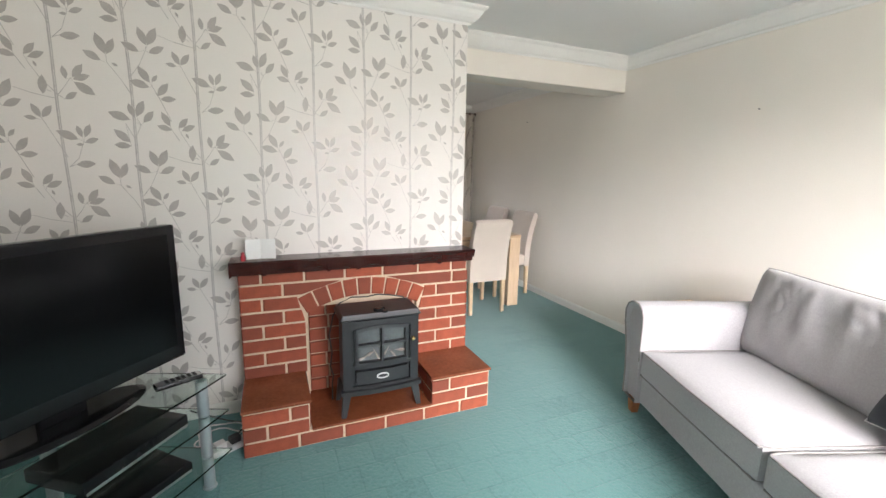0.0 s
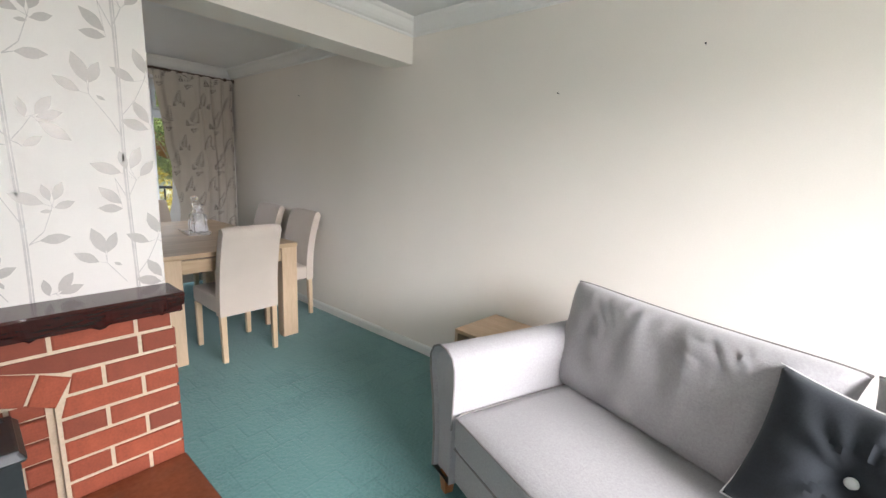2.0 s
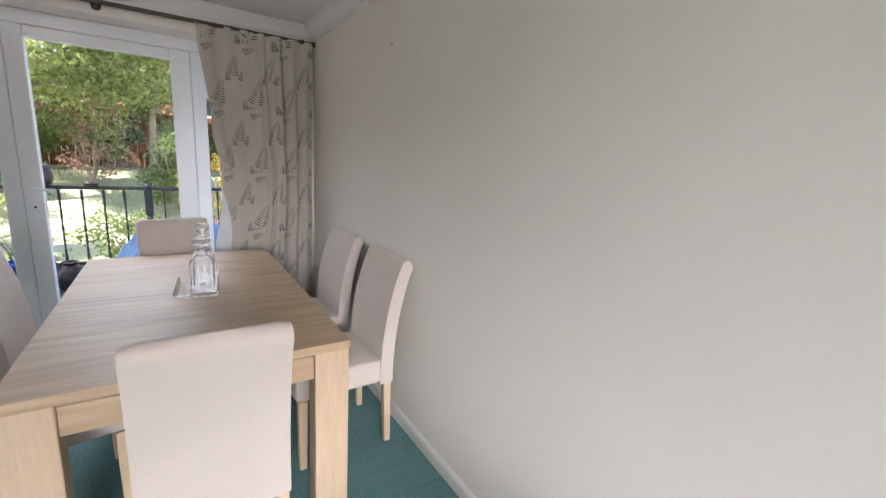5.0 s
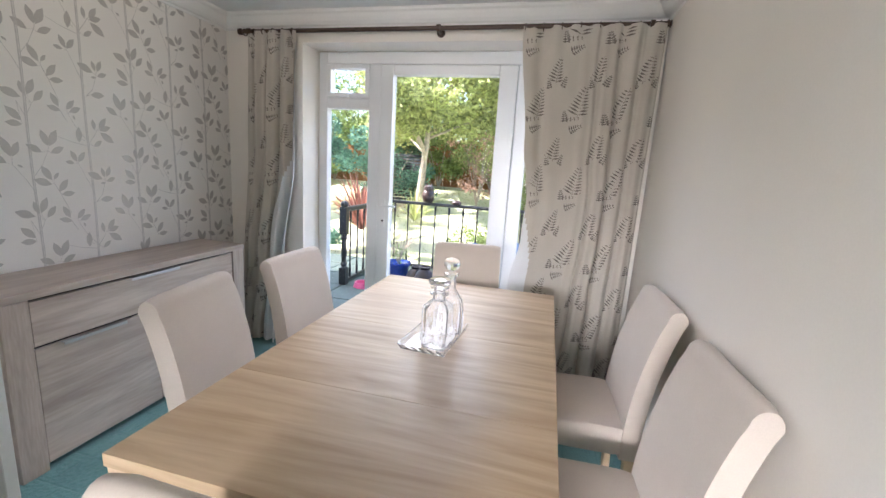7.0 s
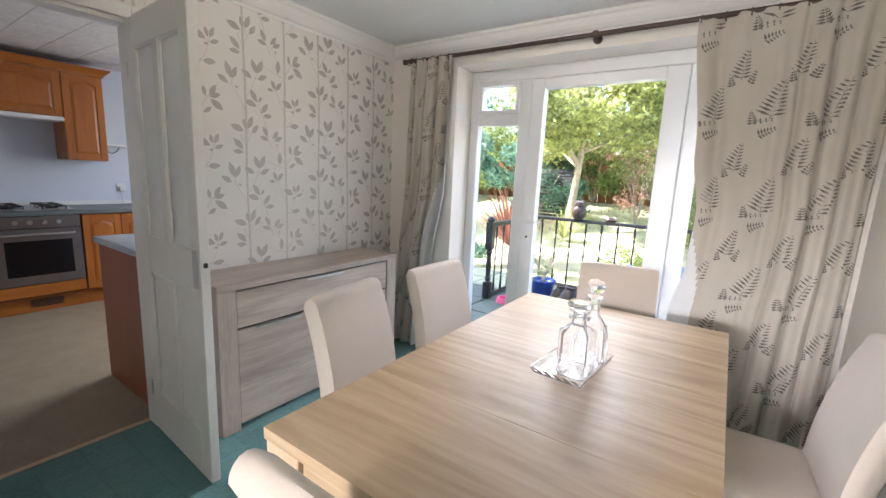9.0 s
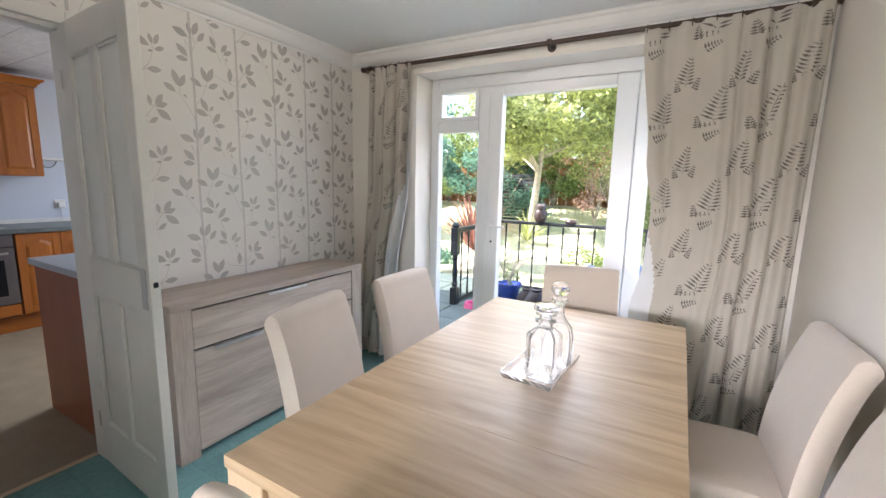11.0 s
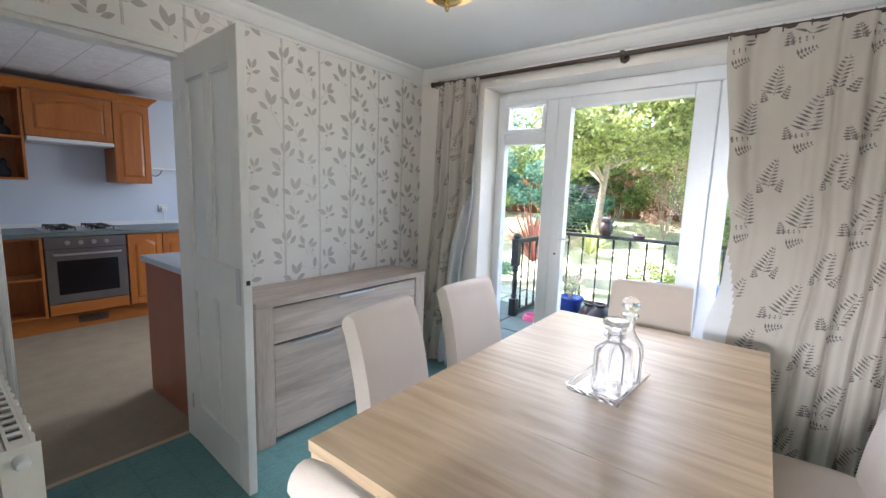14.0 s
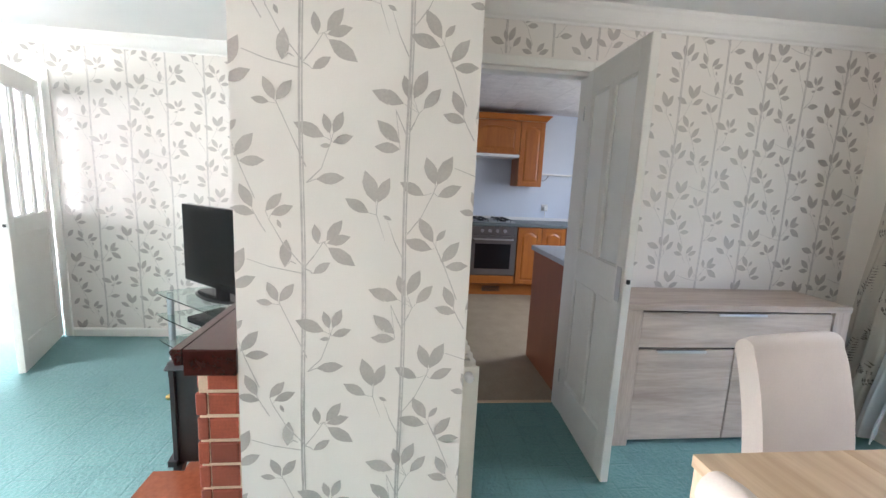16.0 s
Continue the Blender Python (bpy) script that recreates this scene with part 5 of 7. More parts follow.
def square_decanter():
    d = thing("decanter", "square cut crystal decanter with a flat faceted stopper", "decanter")
    bm = bmesh.new()
    h = 0.043
    rings = []
    for r, z in ((h * 0.94, 0.0), (h, 0.006), (h, 0.148), (h * 0.93, 0.154), (0.024, 0.170), (0.020, 0.178), (0.020, 0.186), (0.030, 0.192), (0.030, 0.197), (0.019, 0.203), (0.020, 0.210), (0.029, 0.216), (0.029, 0.219),
                 (0.013, 0.218), (0.013, 0.180), (h * 0.74, 0.146), (h * 0.84, 0.134), (h * 0.84, 0.024)):
        ring = []
        for a in range(16):
            an = 2 * math.pi * (a + 0.5) / 16
            sq = 1 / max(abs(math.cos(an)), abs(math.sin(an))) if r > 0.031 else 1.0
            sq = min(sq, 1.34)
            ring.append(bm.verts.new((r * sq * math.cos(an), r * sq * math.sin(an), z)))
        rings.append(ring)
    for r0, r1 in zip(rings, rings[1:]):
        for i in range(16):
            bm.faces.new((r0[i], r0[(i + 1) % 16], r1[(i + 1) % 16], r1[i]))
    bm.faces.new(rings[0])
    bm.faces.new(rings[-1])
    part("bottle", bm, M_CRYSTAL, d)
    # star and fan cuts on the lower half of the four sides, as thin ridges
    bm = bmesh.new()
    for q in range(4):
        m = Matrix.Rotation(q * math.pi / 2, 4, "Z")
        y = -h - 0.0003
        cuts = [(0, 0.048, k * 22.5, 0.040 if k % 4 else 0.030) for k in range(16)]
        cuts += [(sx * 0.034, 0.010, sx * -k * 18, 0.05) for sx in (-1, 1) for k in range(4)]
        for x, z, ang, ln in cuts:
            a = radians(ang)
            ex, ez = math.sin(a), math.cos(a)
            xe, ze = min(max(x + ex * ln, -0.038), 0.038), min(max(z + ez * ln, 0.006), 0.125)
            w = 0.0034
            ps = [(x + ex * 0.006, y, z + ez * 0.006), ((x + xe) / 2 + ez * w, y, (z + ze) / 2 - ex * w), (xe, y, ze), ((x + xe) / 2 - ez * w, y, (z + ze) / 2 + ex * w)]
            vs = [bm.verts.new(m @ Vector(p)) for p in ps]
            tip = bm.verts.new(m @ Vector(((x + xe) / 2, y - 0.0042, (z + ze) / 2)))
            for k in range(4):
                bm.faces.new((vs[k], vs[(k + 1) % 4], tip))
            bm.faces.new(vs[::-1])
    part("cut_pattern", bm, M_CUT, d)
    bm = bmesh.new()
    lathe(bm, [(0.0, 0.190), (0.012, 0.192), (0.0125, 0.219), (0.020, 0.224), (0.034, 0.231), (0.036, 0.240), (0.032, 0.248), (0.0, 0.252)], 12)
    part("stopper", bm, M_CRYSTAL, d)
    return d


def round_decanter():
    d = thing("decanter", "round-shouldered crystal decanter with a faceted ball stopper", "decanter")
    bm = bmesh.new()
    lathe(bm, [(0.040, 0.0), (0.050, 0.008), (0.053, 0.05), (0.053, 0.10), (0.047, 0.132), (0.030, 0.155), (0.019, 0.172), (0.017, 0.205), (0.027, 0.222), (0.028, 0.226), (0.013, 0.222), (0.013, 0.18), (0.026, 0.150), (0.041, 0.126), (0.047, 0.098), (0.047, 0.05), (0.042, 0.016)], 20)
    bottle = part("bottle", bm, M_CRYSTAL, d)
    # upright flute cuts round the body
    bm = bmesh.new()
    for k in range(12):
        a = 2 * math.pi * k / 12
        m = Matrix.Rotation(a, 4, "Z")
        vs = [bm.verts.new(m @ Vector(p)) for p in ((0.0525, 0, 0.015), (0.0528, 0.006, 0.055), (0.0525, 0, 0.100), (0.0528, -0.006, 0.055))]
        tip = bm.verts.new(m @ Vector((0.0575, 0, 0.055)))
        for q in range(4):
            bm.faces.new((vs[q], vs[(q + 1) % 4], tip))
        bm.faces.new(vs[::-1])
    part("cut_pattern", bm, M_CUT, bottle)
    bm = bmesh.new()
    lathe(bm, [(0.0, 0.20), (0.0125, 0.202), (0.012, 0.228), (0.010, 0.236), (0.022, 0.243), (0.030, 0.256), (0.030, 0.268), (0.022, 0.281), (0.0, 0.287)], 10)
    part("stopper", bm, M_CRYSTAL, d, "faceted glass ball stopper")
    return d


sd_ = square_decanter()
sd_.matrix_basis = Matrix.Translation((-0.886, 2.672, TZ + 0.0085)) @ Matrix.Rotation(radians(-8), 4, "Z") @ Matrix.Diagonal((1.16, 1.16, 1.0, 1))
rd = round_decanter()
rd.matrix_basis = Matrix.Translation((-0.874, 2.795, TZ + 0.0085)) @ Matrix.Rotation(radians(-5), 4, "Z") @ Matrix.Diagonal((1.05, 1.05, 1.06, 1))

for o in (*rd.children_recursive, *sd_.children_recursive):
    o.visible_shadow = False


# ---- sideboard ----
SY0, SY1, SX0, SX1, SZ = 2.335, 3.660, DIN_X + 0.012, -2.522, 0.811
sb = thing("sideboard", "greyed oak sideboard with one wide drawer above two doors", "sideboard", Matrix.Translation(((SX0 + SX1) / 2, (SY0 + SY1) / 2, 0)))
ly, lx = (SY1 - SY0) / 2, (SX1 - SX0) / 2
boxpart("top", (-lx, -ly, SZ - 0.034), (lx, ly, SZ), M_GREYOAKY, sb, 0.002)
for sy in (-1, 1):
    a, b = sy * ly * 0.999, sy * (ly - 0.10)
    boxpart("side_panel", (-lx + 0.004, min(a, b), 0.0), (lx - 0.004, max(a, b), SZ - 0.0345), M_GREYOAKZ, sb, 0.0025)
# carcass and plinth blackened so gaps round the fronts look shaded
boxpart("carcass", (-lx + 0.02, -ly + 0.1, 0.028), (lx - 0.028, ly - 0.1, SZ - 0.035), M_GAPSHADE, sb, 0)
boxpart("plinth", (-lx + 0.03, -ly + 0.1, 0.0), (lx - 0.07, ly - 0.1, 0.0275), M_GAPSHADE, sb, 0)
yi = ly - 0.104


def sb_handle(y, z, parent):
    bm = bmesh.new()
    box(bm, (lx - 0.0095, y - 0.14, z - 0.004), (lx + 0.012, y + 0.14, z), 0.001)
    box(bm, (lx + 0.008, y - 0.14, z - 0.014), (lx + 0.012, y + 0.14, z - 0.004), 0.001)
    part("handle", bm, M_STEEL, parent, "slim steel edge pull")


dr = boxpart("drawer", (lx - 0.026, -yi, 0.570), (lx - 0.010, yi, SZ - 0.046), M_GREYOAKY, sb, 0.0015)
sb_handle(0.0, SZ - 0.044, dr)
for a, b, hy_ in ((-yi, -0.004, -0.34), (0.004, yi, 0.34)):
    dd = boxpart("door", (lx - 0.026, a, 0.032), (lx - 0.010, b, 0.558), M_GREYOAKY, sb, 0.0015)
    sb_handle(hy_ * 0.95, 0.560, dd)

# ---- television on a glass stand ----
TVR, TVL = Vector((-3.262, 0.27, 0)), Vector((-3.84, -0.45, 0))
tdir = (TVR - TVL).normalized()
tv_rot = math.atan2(tdir.y, tdir.x)
tc = (TVR + TVL) / 2
tw = (TVR - TVL).length / 2
tv = thing("television", "large flat black television on an oval foot, switched off", "television", Matrix.Translation((tc.x, tc.y, 0.5125)) @ Matrix.Rotation(tv_rot, 4, "Z"))
bm = bmesh.new()
box(bm, (-tw, -0.018, 0.055), (tw, 0.03, 0.632), 0.010, 3)
part("casing", bm, M_TVBLACK, tv)
bm = bmesh.new()
box(bm, (-tw + 0.07, 0.03, 0.12), (tw - 0.07, 0.075, 0.58), 0.02, 2)
part("rear_housing", bm, M_TVBLACK, tv)
boxpart("screen", (-tw + 0.038, -0.0195, 0.115), (tw - 0.038, -0.0175, 0.594), M_SCREEN, tv, 0, "dark unlit screen")
bm = bmesh.new()
lathe(bm, [(0, 0), (1, 0), (1, 0.4), (0.9, 1), (0, 1)], 32)
for v in bm.verts:
    v.co = Vector((v.co.x * 0.27, v.co.y * 0.115 + 0.0, v.co.z * 0.016))
part("foot", bm, M_TVBLACK, tv)
boxpart("neck", (-0.07, 0.0, 0.015), (0.07, 0.028, 0.06), M_TVBLACK, tv, 0.004)

st = thing("television_stand", "glass television stand with silver round posts", "television stand", Matrix.Translation((tc.x + 0.03, tc.y - 0.02, 0)) @ Matrix.Rotation(tv_rot, 4, "Z"))
for z in (0.500, 0.335, 0.145):
    bm = bmesh.new()
    pts = [(-0.46, -0.19), (-0.30, -0.20), (0.30, -0.20), (0.46, -0.19), (0.34, 0.20), (-0.34, 0.20)]
    lo = [bm.verts.new((x, y, z)) for x, y in pts]
    hi = [bm.verts.new((x, y, z + 0.008)) for x, y in pts]
    bm.faces.new(lo)
    bm.faces.new(hi)
    for i in range(6):
        bm.faces.new((lo[i], lo[(i + 1) % 6], hi[(i + 1) % 6], hi[i]))
    part("glass_shelf", bm, M_TABLEGLASS, st)
for x, y in ((-0.38, -0.13), (0.385, -0.13), (0.0, 0.16)):
    post = None
    for z0, z1 in ((0.012, 0.1445), (0.1535, 0.3345), (0.3435, 0.4995)):
        bm = bmesh.new()
        lathe(bm, [(0.021, z0), (0.0225, z0 + 0.004), (0.0225, z1 - 0.004), (0.021, z1)], 20, (x, y, 0))
        part("post", bm, M_SILVER, st, "", True)
    bm = bmesh.new()
    lathe(bm, [(0.026, 0), (0.028, 0.003), (0.028, 0.009), (0.024, 0.012)], 20, (x, y, 0))
    part("post_foot", bm, M_SILVER, st, "", True)
ST = st.matrix_basis


def av_box(name, w, d, h, x, y, z, rz, label, cat):
    ob = thing(name, label, cat, ST @ Matrix.Translation((x, y, z)) @ Matrix.Rotation(radians(rz), 4, "Z"))
    boxpart("casing", (-w / 2, -d / 2, 0.006), (w / 2, d / 2, h), M_TVBLACK, ob, 0.006, seg=2)
    boxpart("front_strip", (-w / 2 + 0.006, -d / 2 - 0.0015, 0.006), (w / 2 - 0.006, -d / 2 - 0.0002, 0.016), M_STEEL, ob, 0, "bright metal front strip")
    for q in (-1, 1):
        bm = bmesh.new()
        tube(bm, [(q * w * 0.4, 0, 0.0), (q * w * 0.4, 0, 0.006)], 0.01, 8)
        part("rubber_foot", bm, M_CABLEB, ob)
    return ob


av_box("set_top_box", 0.40, 0.25, 0.055, 0.10, -0.02, 0.3432, 3, "black set-top box on the glass shelf", "set-top box")
av_box("disc_player", 0.36, 0.22, 0.045, 0.12, -0.03, 0.1532, -4, "black disc player on the lowest glass shelf", "disc player")
rc = thing("remote_control", "silver and black remote control on the glass stand", "remote control", ST @ Matrix.Translation((0.335, -0.07, 0.5085)) @ Matrix.Rotation(radians(64), 4, "Z"))
boxpart("casing", (-0.026, -0.085, 0), (0.026, 0.085, 0.018), M_TVBLACK, rc, 0.006, seg=2)
fp = boxpart("face_plate", (-0.022, -0.08, 0.018), (0.022, 0.08, 0.0195), M_STEEL, rc, 0.001)
bm = bmesh.new()
for i in range(3):
    for j in range(6):
        box(bm, (-0.017 + i * 0.0125, -0.065 + j * 0.02, 0.0195), (-0.008 + i * 0.0125, -0.053 + j * 0.02, 0.0215))
part("buttons", bm, M_CABLEB, fp)

# cables and an extension block on the carpet
ext = thing("extension_lead", "white extension block with coiled cable on the carpet", "extension lead", Matrix.Translation((-3.115, 0.36, 0)))
boxpart("socket_block", (-0.10, -0.03, 0.0), (0.10, 0.03, 0.03), M_CABLEW, ext, 0.006, seg=2).matrix_basis = Matrix.Rotation(radians(28), 4, "Z")
for x in (-0.05, 0.02):
    bm = bmesh.new()
    box(bm, (x - 0.024, -0.022, 0.0305), (x + 0.024, 0.022, 0.062), 0.006, 2)
    pl = part("plug", bm, M_CABLEB if x > 0 else M_CABLEW, ext)
    pl.matrix_basis = Matrix.Rotation(radians(28), 4, "Z")
bm = bmesh.new()
pts = []
for i in range(60):
    a = i / 60 * 4 * math.pi
    r = 0.085 + 0.012 * math.sin(i * 0.7)
    pts.append((-0.06 + r * math.cos(a) * 1.2, 0.10 + r * math.sin(a), 0.006 + 0.035 * (0.5 + 0.5 * math.sin(a * 0.5 + 1))))
tube(bm, pts, 0.0038, 6)
part("cable", bm, M_CABLEW, ext, "", True)
bm = bmesh.new()
tube(bm, [(0.02, 0.01, 0.05), (0.06, 0.06, 0.07), (0.07, 0.13, 0.05), (0.0, 0.2, 0.03), (-0.1, 0.24, 0.05), (-0.2, 0.22, 0.12)], 0.0038, 6)
part("cable", bm, M_CABLEB, ext, "", True)

# card and ornament on the mantel shelf
bm = bmesh.new()
for sgn, an in ((-1, 12), (1, -16)):
    m = Matrix.Rotation(radians(an), 4, "Z")
    box(bm, (0.001 if sgn > 0 else -0.075, -0.0008, 0), (0.075 if sgn > 0 else -0.001, 0.0008, 0.105), m=m)
o = part("greeting_card", bm, M_WHITECLOTH)
tagged(o, "plain white folded card standing on the mantel shelf", "card")
o.matrix_basis = Matrix.Translation((-2.93, 0.60, 0.9125))
bm = bmesh.new()
lathe(bm, [(0, 0), (0.012, 0.0), (0.013, 0.02), (0.008, 0.035), (0.010, 0.042), (0, 0.048)], 12)
o = part("ornament", bm, M_RED, None, "", True)
tagged(o, "tiny dark red ornament on the mantel shelf", "ornament")
o.matrix_basis = Matrix.Translation((-3.015, 0.56, 0.9125))

# picture nails in the long wall
for y, z in ((2.571, 1.987), (-0.010, 1.808), (-0.676, 1.961)):
    bm = bmesh.new()
    tube(bm, [(0.0, y, z), (-0.014, y, z + 0.003)], 0.0018, 6)
    tube(bm, [(-0.014, y, z + 0.003), (-0.0155, y, z + 0.0033)], 0.004, 8)
    tagged(part("picture_nail", bm, M_IRON), "small bare picture nail in the cream wall", "nail", "nails in the wall")

# ---- radiator behind the chimney breast ----
rad = thing("radiator", "white panel radiator on the dining side of the chimney breast", "radiator", Matrix.Translation((-2.42, PART_Y1, 0)))
bm = bmesh.new()
rw, rz0, rz1 = 0.43, 0.14, 0.715
n = 52
cols = []
for i in range(n + 1):
    x = -rw + 2 * rw * i / n
    dy = 0.006 * (1 if (i // 2) % 2 else 0)
    cols.append([bm.verts.new((x, 0.105 - dy, rz0)), bm.verts.new((x, 0.105 - dy, rz0 + 0.04)), bm.verts.new((x, 0.105 - dy, rz1 - 0.04)), bm.verts.new((x, 0.105 - dy, rz1))])
    cols[-1] += [bm.verts.new((x, 0.092, rz1)), bm.verts.new((x, 0.092, rz0))]
for a, b in zip(cols, cols[1:]):
    for q in range(6):
        bm.faces.new((a[q], a[(q + 1) % 6], b[(q + 1) % 6], b[q]))
bm.faces.new(cols[0])
bm.faces.new(cols[-1])
part("panel", bm, M_RAD, rad)
boxpart("panel", (-rw, 0.034, rz0), (rw, 0.046, rz1), M_RAD, rad, 0.004)
for sx in (-1, 1):
    a, b = sx * rw, sx * (rw + 0.004)
    boxpart("end_plate", (min(a, b), 0.03, rz0 + 0.01), (max(a, b), 0.109, rz1 + 0.003), M_RAD, rad, 0.001)
bm = bmesh.new()
slab(bm, (-rw, 0.047, rz1 - 0.004), (rw, 0.091, rz1 + 0.002), 2, [(-rw + 0.03 + i * 0.05, -rw + 0.06 + i * 0.05, 0.055, 0.083) for i in range(16)])
part("grille", bm, M_RAD, rad)
bm = bmesh.new()
lathe(bm, [(0.0, 0.0), (0.014, 0.0), (0.017, 0.006), (0.017, 0.03), (0.012, 0.04), (0.0, 0.042)], 14)
o = part("vent_cap", bm, M_CABLEW, rad, "", True)
o.matrix_basis = Matrix.Translation((rw + 0.0045, 0.068, rz1 - 0.03)) @ Matrix.Rotation(radians(90), 4, "Y")
boxpart("wall_bracket", (-0.3, 0.001, 0.2), (-0.27, 0.0335, 0.68), M_RAD, rad, 0)
boxpart("wall_bracket", (0.27, 0.001, 0.2), (0.3, 0.0335, 0.68), M_RAD, rad, 0)
bm = bmesh.new()
tube(bm, [(rw - 0.01, 0.068, 0.15), (rw + 0.035, 0.068, 0.15), (rw + 0.045, 0.068, 0.13), (rw + 0.045, 0.068, 0.0)], 0.0075, 8)
part("pipe", bm, M_RAD, rad, "", True)

# ---- ceiling light in the dining room ----
cl = thing("ceiling_light", "brass ceiling light with an amber glass bowl", "ceiling light", Matrix.Translation((-1.74, 2.82, CEIL)))
bm = bmesh.new()
lathe(bm, [(0, 0), (0.07, 0), (0.07, -0.012), (0.16, -0.030), (0.165, -0.045), (0.15, -0.050), (0, -0.050)], 32)
part("canopy", bm, M_BRASS, cl, "", True)
bm = bmesh.new()
lathe(bm, [(0.148, -0.051), (0.145, -0.075), (0.12, -0.105), (0.07, -0.125), (0.012, -0.131), (0.0, -0.131), ], 32)
part("glass_bowl", bm, M_AMBER, cl, "amber frosted glass bowl, lit", True).visible_shadow = False
bm = bmesh.new()
lathe(bm, [(0, -0.118), (0.060, -0.121), (0.066, -0.127), (0.052, -0.137), (0.024, -0.143), (0.012, -0.147), (0.008, -0.156), (0.012, -0.163), (0.006, -0.174), (0, -0.178)], 16)
part("finial", bm, M_BRASS, cl, "", True)

# ---- curtains and pole ----
def curtain(name, label, edge_l, edge_r, folds, y0, amp, z0, z1, cloth, prints, phase, pleats, flat, turned_back):
    """A hanging curtain. flat: how far the smooth part reaches; turned_back(u, v): where the edge turns its lining outwards; edge_l, edge_r: the plan place of its edges by height from 1 (top) to 0 (hem)."""
    ob = thing(name, label, "curtain")

    def at(u, v):
        xl, xr = edge_l(v), edge_r(v)
        x = xl + (xr - xl) * u
        # broad and nearly flat towards the drawn edge, tight folds behind it
        tight = max(0.0, (u - flat) / (1 - flat)) if flat < 1 else 0.0
        w = 2 * math.pi * (folds * (0.25 * u + 0.75 * tight ** 1.15)) + 0.5 * math.sin(2.2 * v + phase)
        env = 0.30 + 0.70 * min(1.0, tight * 2.5 + 0.15)
        a = amp * env * (0.6 + 0.4 * (1 - v))
        pinch = max(0.0, (v - 0.90) / 0.10)
        y = y0 + a * (1 - 0.55 * pinch) * (0.8 * math.sin(w + phase) + 0.28 * math.sin(2.3 * w + 1.1 + phase * 2))
        y += 0.010 * noise.noise(Vector((u * 5, v * 3.5, phase)))
        y += 0.030 * math.exp(-((u - 0.13) / 0.045) ** 2) * min(1.0, max(0.0, v - 0.25) * 2)
        x += 0.008 * math.cos(w + phase) * env * min(1.0, u * 8)
        y += 0.010 * pinch * math.sin(2 * math.pi * pleats * u)
        z = z0 + (z1 - z0) * v + (0.006 * abs(math.sin(math.pi * pleats * u)) if v > 0.97 else 0)
        return Vector((x, min(y, PATIO_Y - 0.012), z))

    nu, nv = 120, 60
    bm = bmesh.new()
    uvs = [[bm.verts.new(at(i / nu, j / nv)) for j in range(nv + 1)] for i in range(nu + 1)]
    for i in range(nu):
        for j in range(nv):
            f = bm.faces.new((uvs[i][j], uvs[i + 1][j], uvs[i + 1][j + 1], uvs[i][j + 1]))
            f.material_index = 1 if turned_back((i + 0.5) / nu, (j + 0.5) / nv) else 0
    cl = part("cloth", bm, (M_CURTAIN, M_LINING), ob, "", True)
    bm = bmesh.new()
    lin = [[bm.verts.new(at(i / 60 * 0.985 + 0.0075, j / 30 * 0.95 + 0.012) + Vector((0, 0.006, 0))) for j in range(31)] for i in range(61)]
    for i in range(60):
        for j in range(30):
            bm.faces.new((lin[i][j], lin[i + 1][j], lin[i + 1][j + 1], lin[i][j + 1]))
    part("lining", bm, M_LINING, ob, "white lining", True)
    # printed ferns that follow the folds
    bm = bmesh.new()
    h = z1 - z0

    def lay_poly(pts):
        vs = []
        for s, t in pts:
            u, v = s / cloth, t / h
            if not (0.004 < u < 0.996 and 0.004 < v < 0.993) or turned_back(u, v):
                return
            p = at(u, v)
            du = at(min(1, u + 0.002), v) - at(max(0, u - 0.002), v)
            dv = at(u, min(1, v + 0.002)) - at(u, max(0, v - 0.002))
            nrm = du.cross(dv)
            if nrm.y > 0:
                nrm = -nrm
            vs.append(p + nrm.normalized() * 0.0022)
        bm.faces.new([bm.verts.new(p) for p in vs])

    def leaflet(x, y, a, L, w):
        ex, ey = math.sin(a), math.cos(a)
        lay_poly([(x, y), (x + ex * L * 0.45 - ey * w, y + ey * L * 0.45 + ex * w), (x + ex * L, y + ey * L), (x + ex * L * 0.45 + ey * w, y + ey * L * 0.45 - ex * w)])

    def frond(s, t, ang, ln, n, reach, lean=1):
        """A fern with long leaflets on one side of its stem, short ones on the other, and a pointed tip."""
        a = radians(ang)
        dx, dy = math.sin(a), math.cos(a)
        lay_poly([(s - dy * 0.0012, t + dx * 0.0012), (s + dy * 0.0012, t - dx * 0.0012), (s + dx * ln + dy * 0.0008, t + dy * ln), (s + dx * ln - dy * 0.0008, t + dy * ln)])
        for i in range(n):
            f = 0.08 + 0.9 * i / n
            bx, by = s + dx * ln * f, t + dy * ln * f
            L = reach * (1 - f) ** 0.8 + 0.008
            leaflet(bx, by, a - lean * radians(84 - 20 * f), L, 0.0064 - 0.0032 * f)
            leaflet(bx, by, a + lean * radians(66 - 12 * f), L * 0.7, 0.0060 - 0.0032 * f)

    rng = random.Random(prints)
    for c in range(int(cloth / 0.132) + 1):
        for r in range(int(h / 0.44) + 2):
            s = 0.075 + c * 0.132 + rng.uniform(-0.008, 0.008)
            t = -0.10 + r * 0.44 + (0.22 if c % 2 else 0) + rng.uniform(-0.01, 0.01)
            if c % 2:
                frond(s, t + 0.03, 14, 0.150, 8, 0.062)
                frond(s + 0.040, t + 0.012, 24, 0.07, 5, 0.018, -1)
                frond(s - 0.036, t + 0.005, -8, 0.05, 4, 0.020)
            else:
                frond(s, t + 0.045, 16, 0.185, 9, 0.078)
                frond(s - 0.075, t + 0.030, 84, 0.11, 4, 0.012)
                frond(s - 0.070, t + 0.022, -12, 0.065, 5, 0.028)
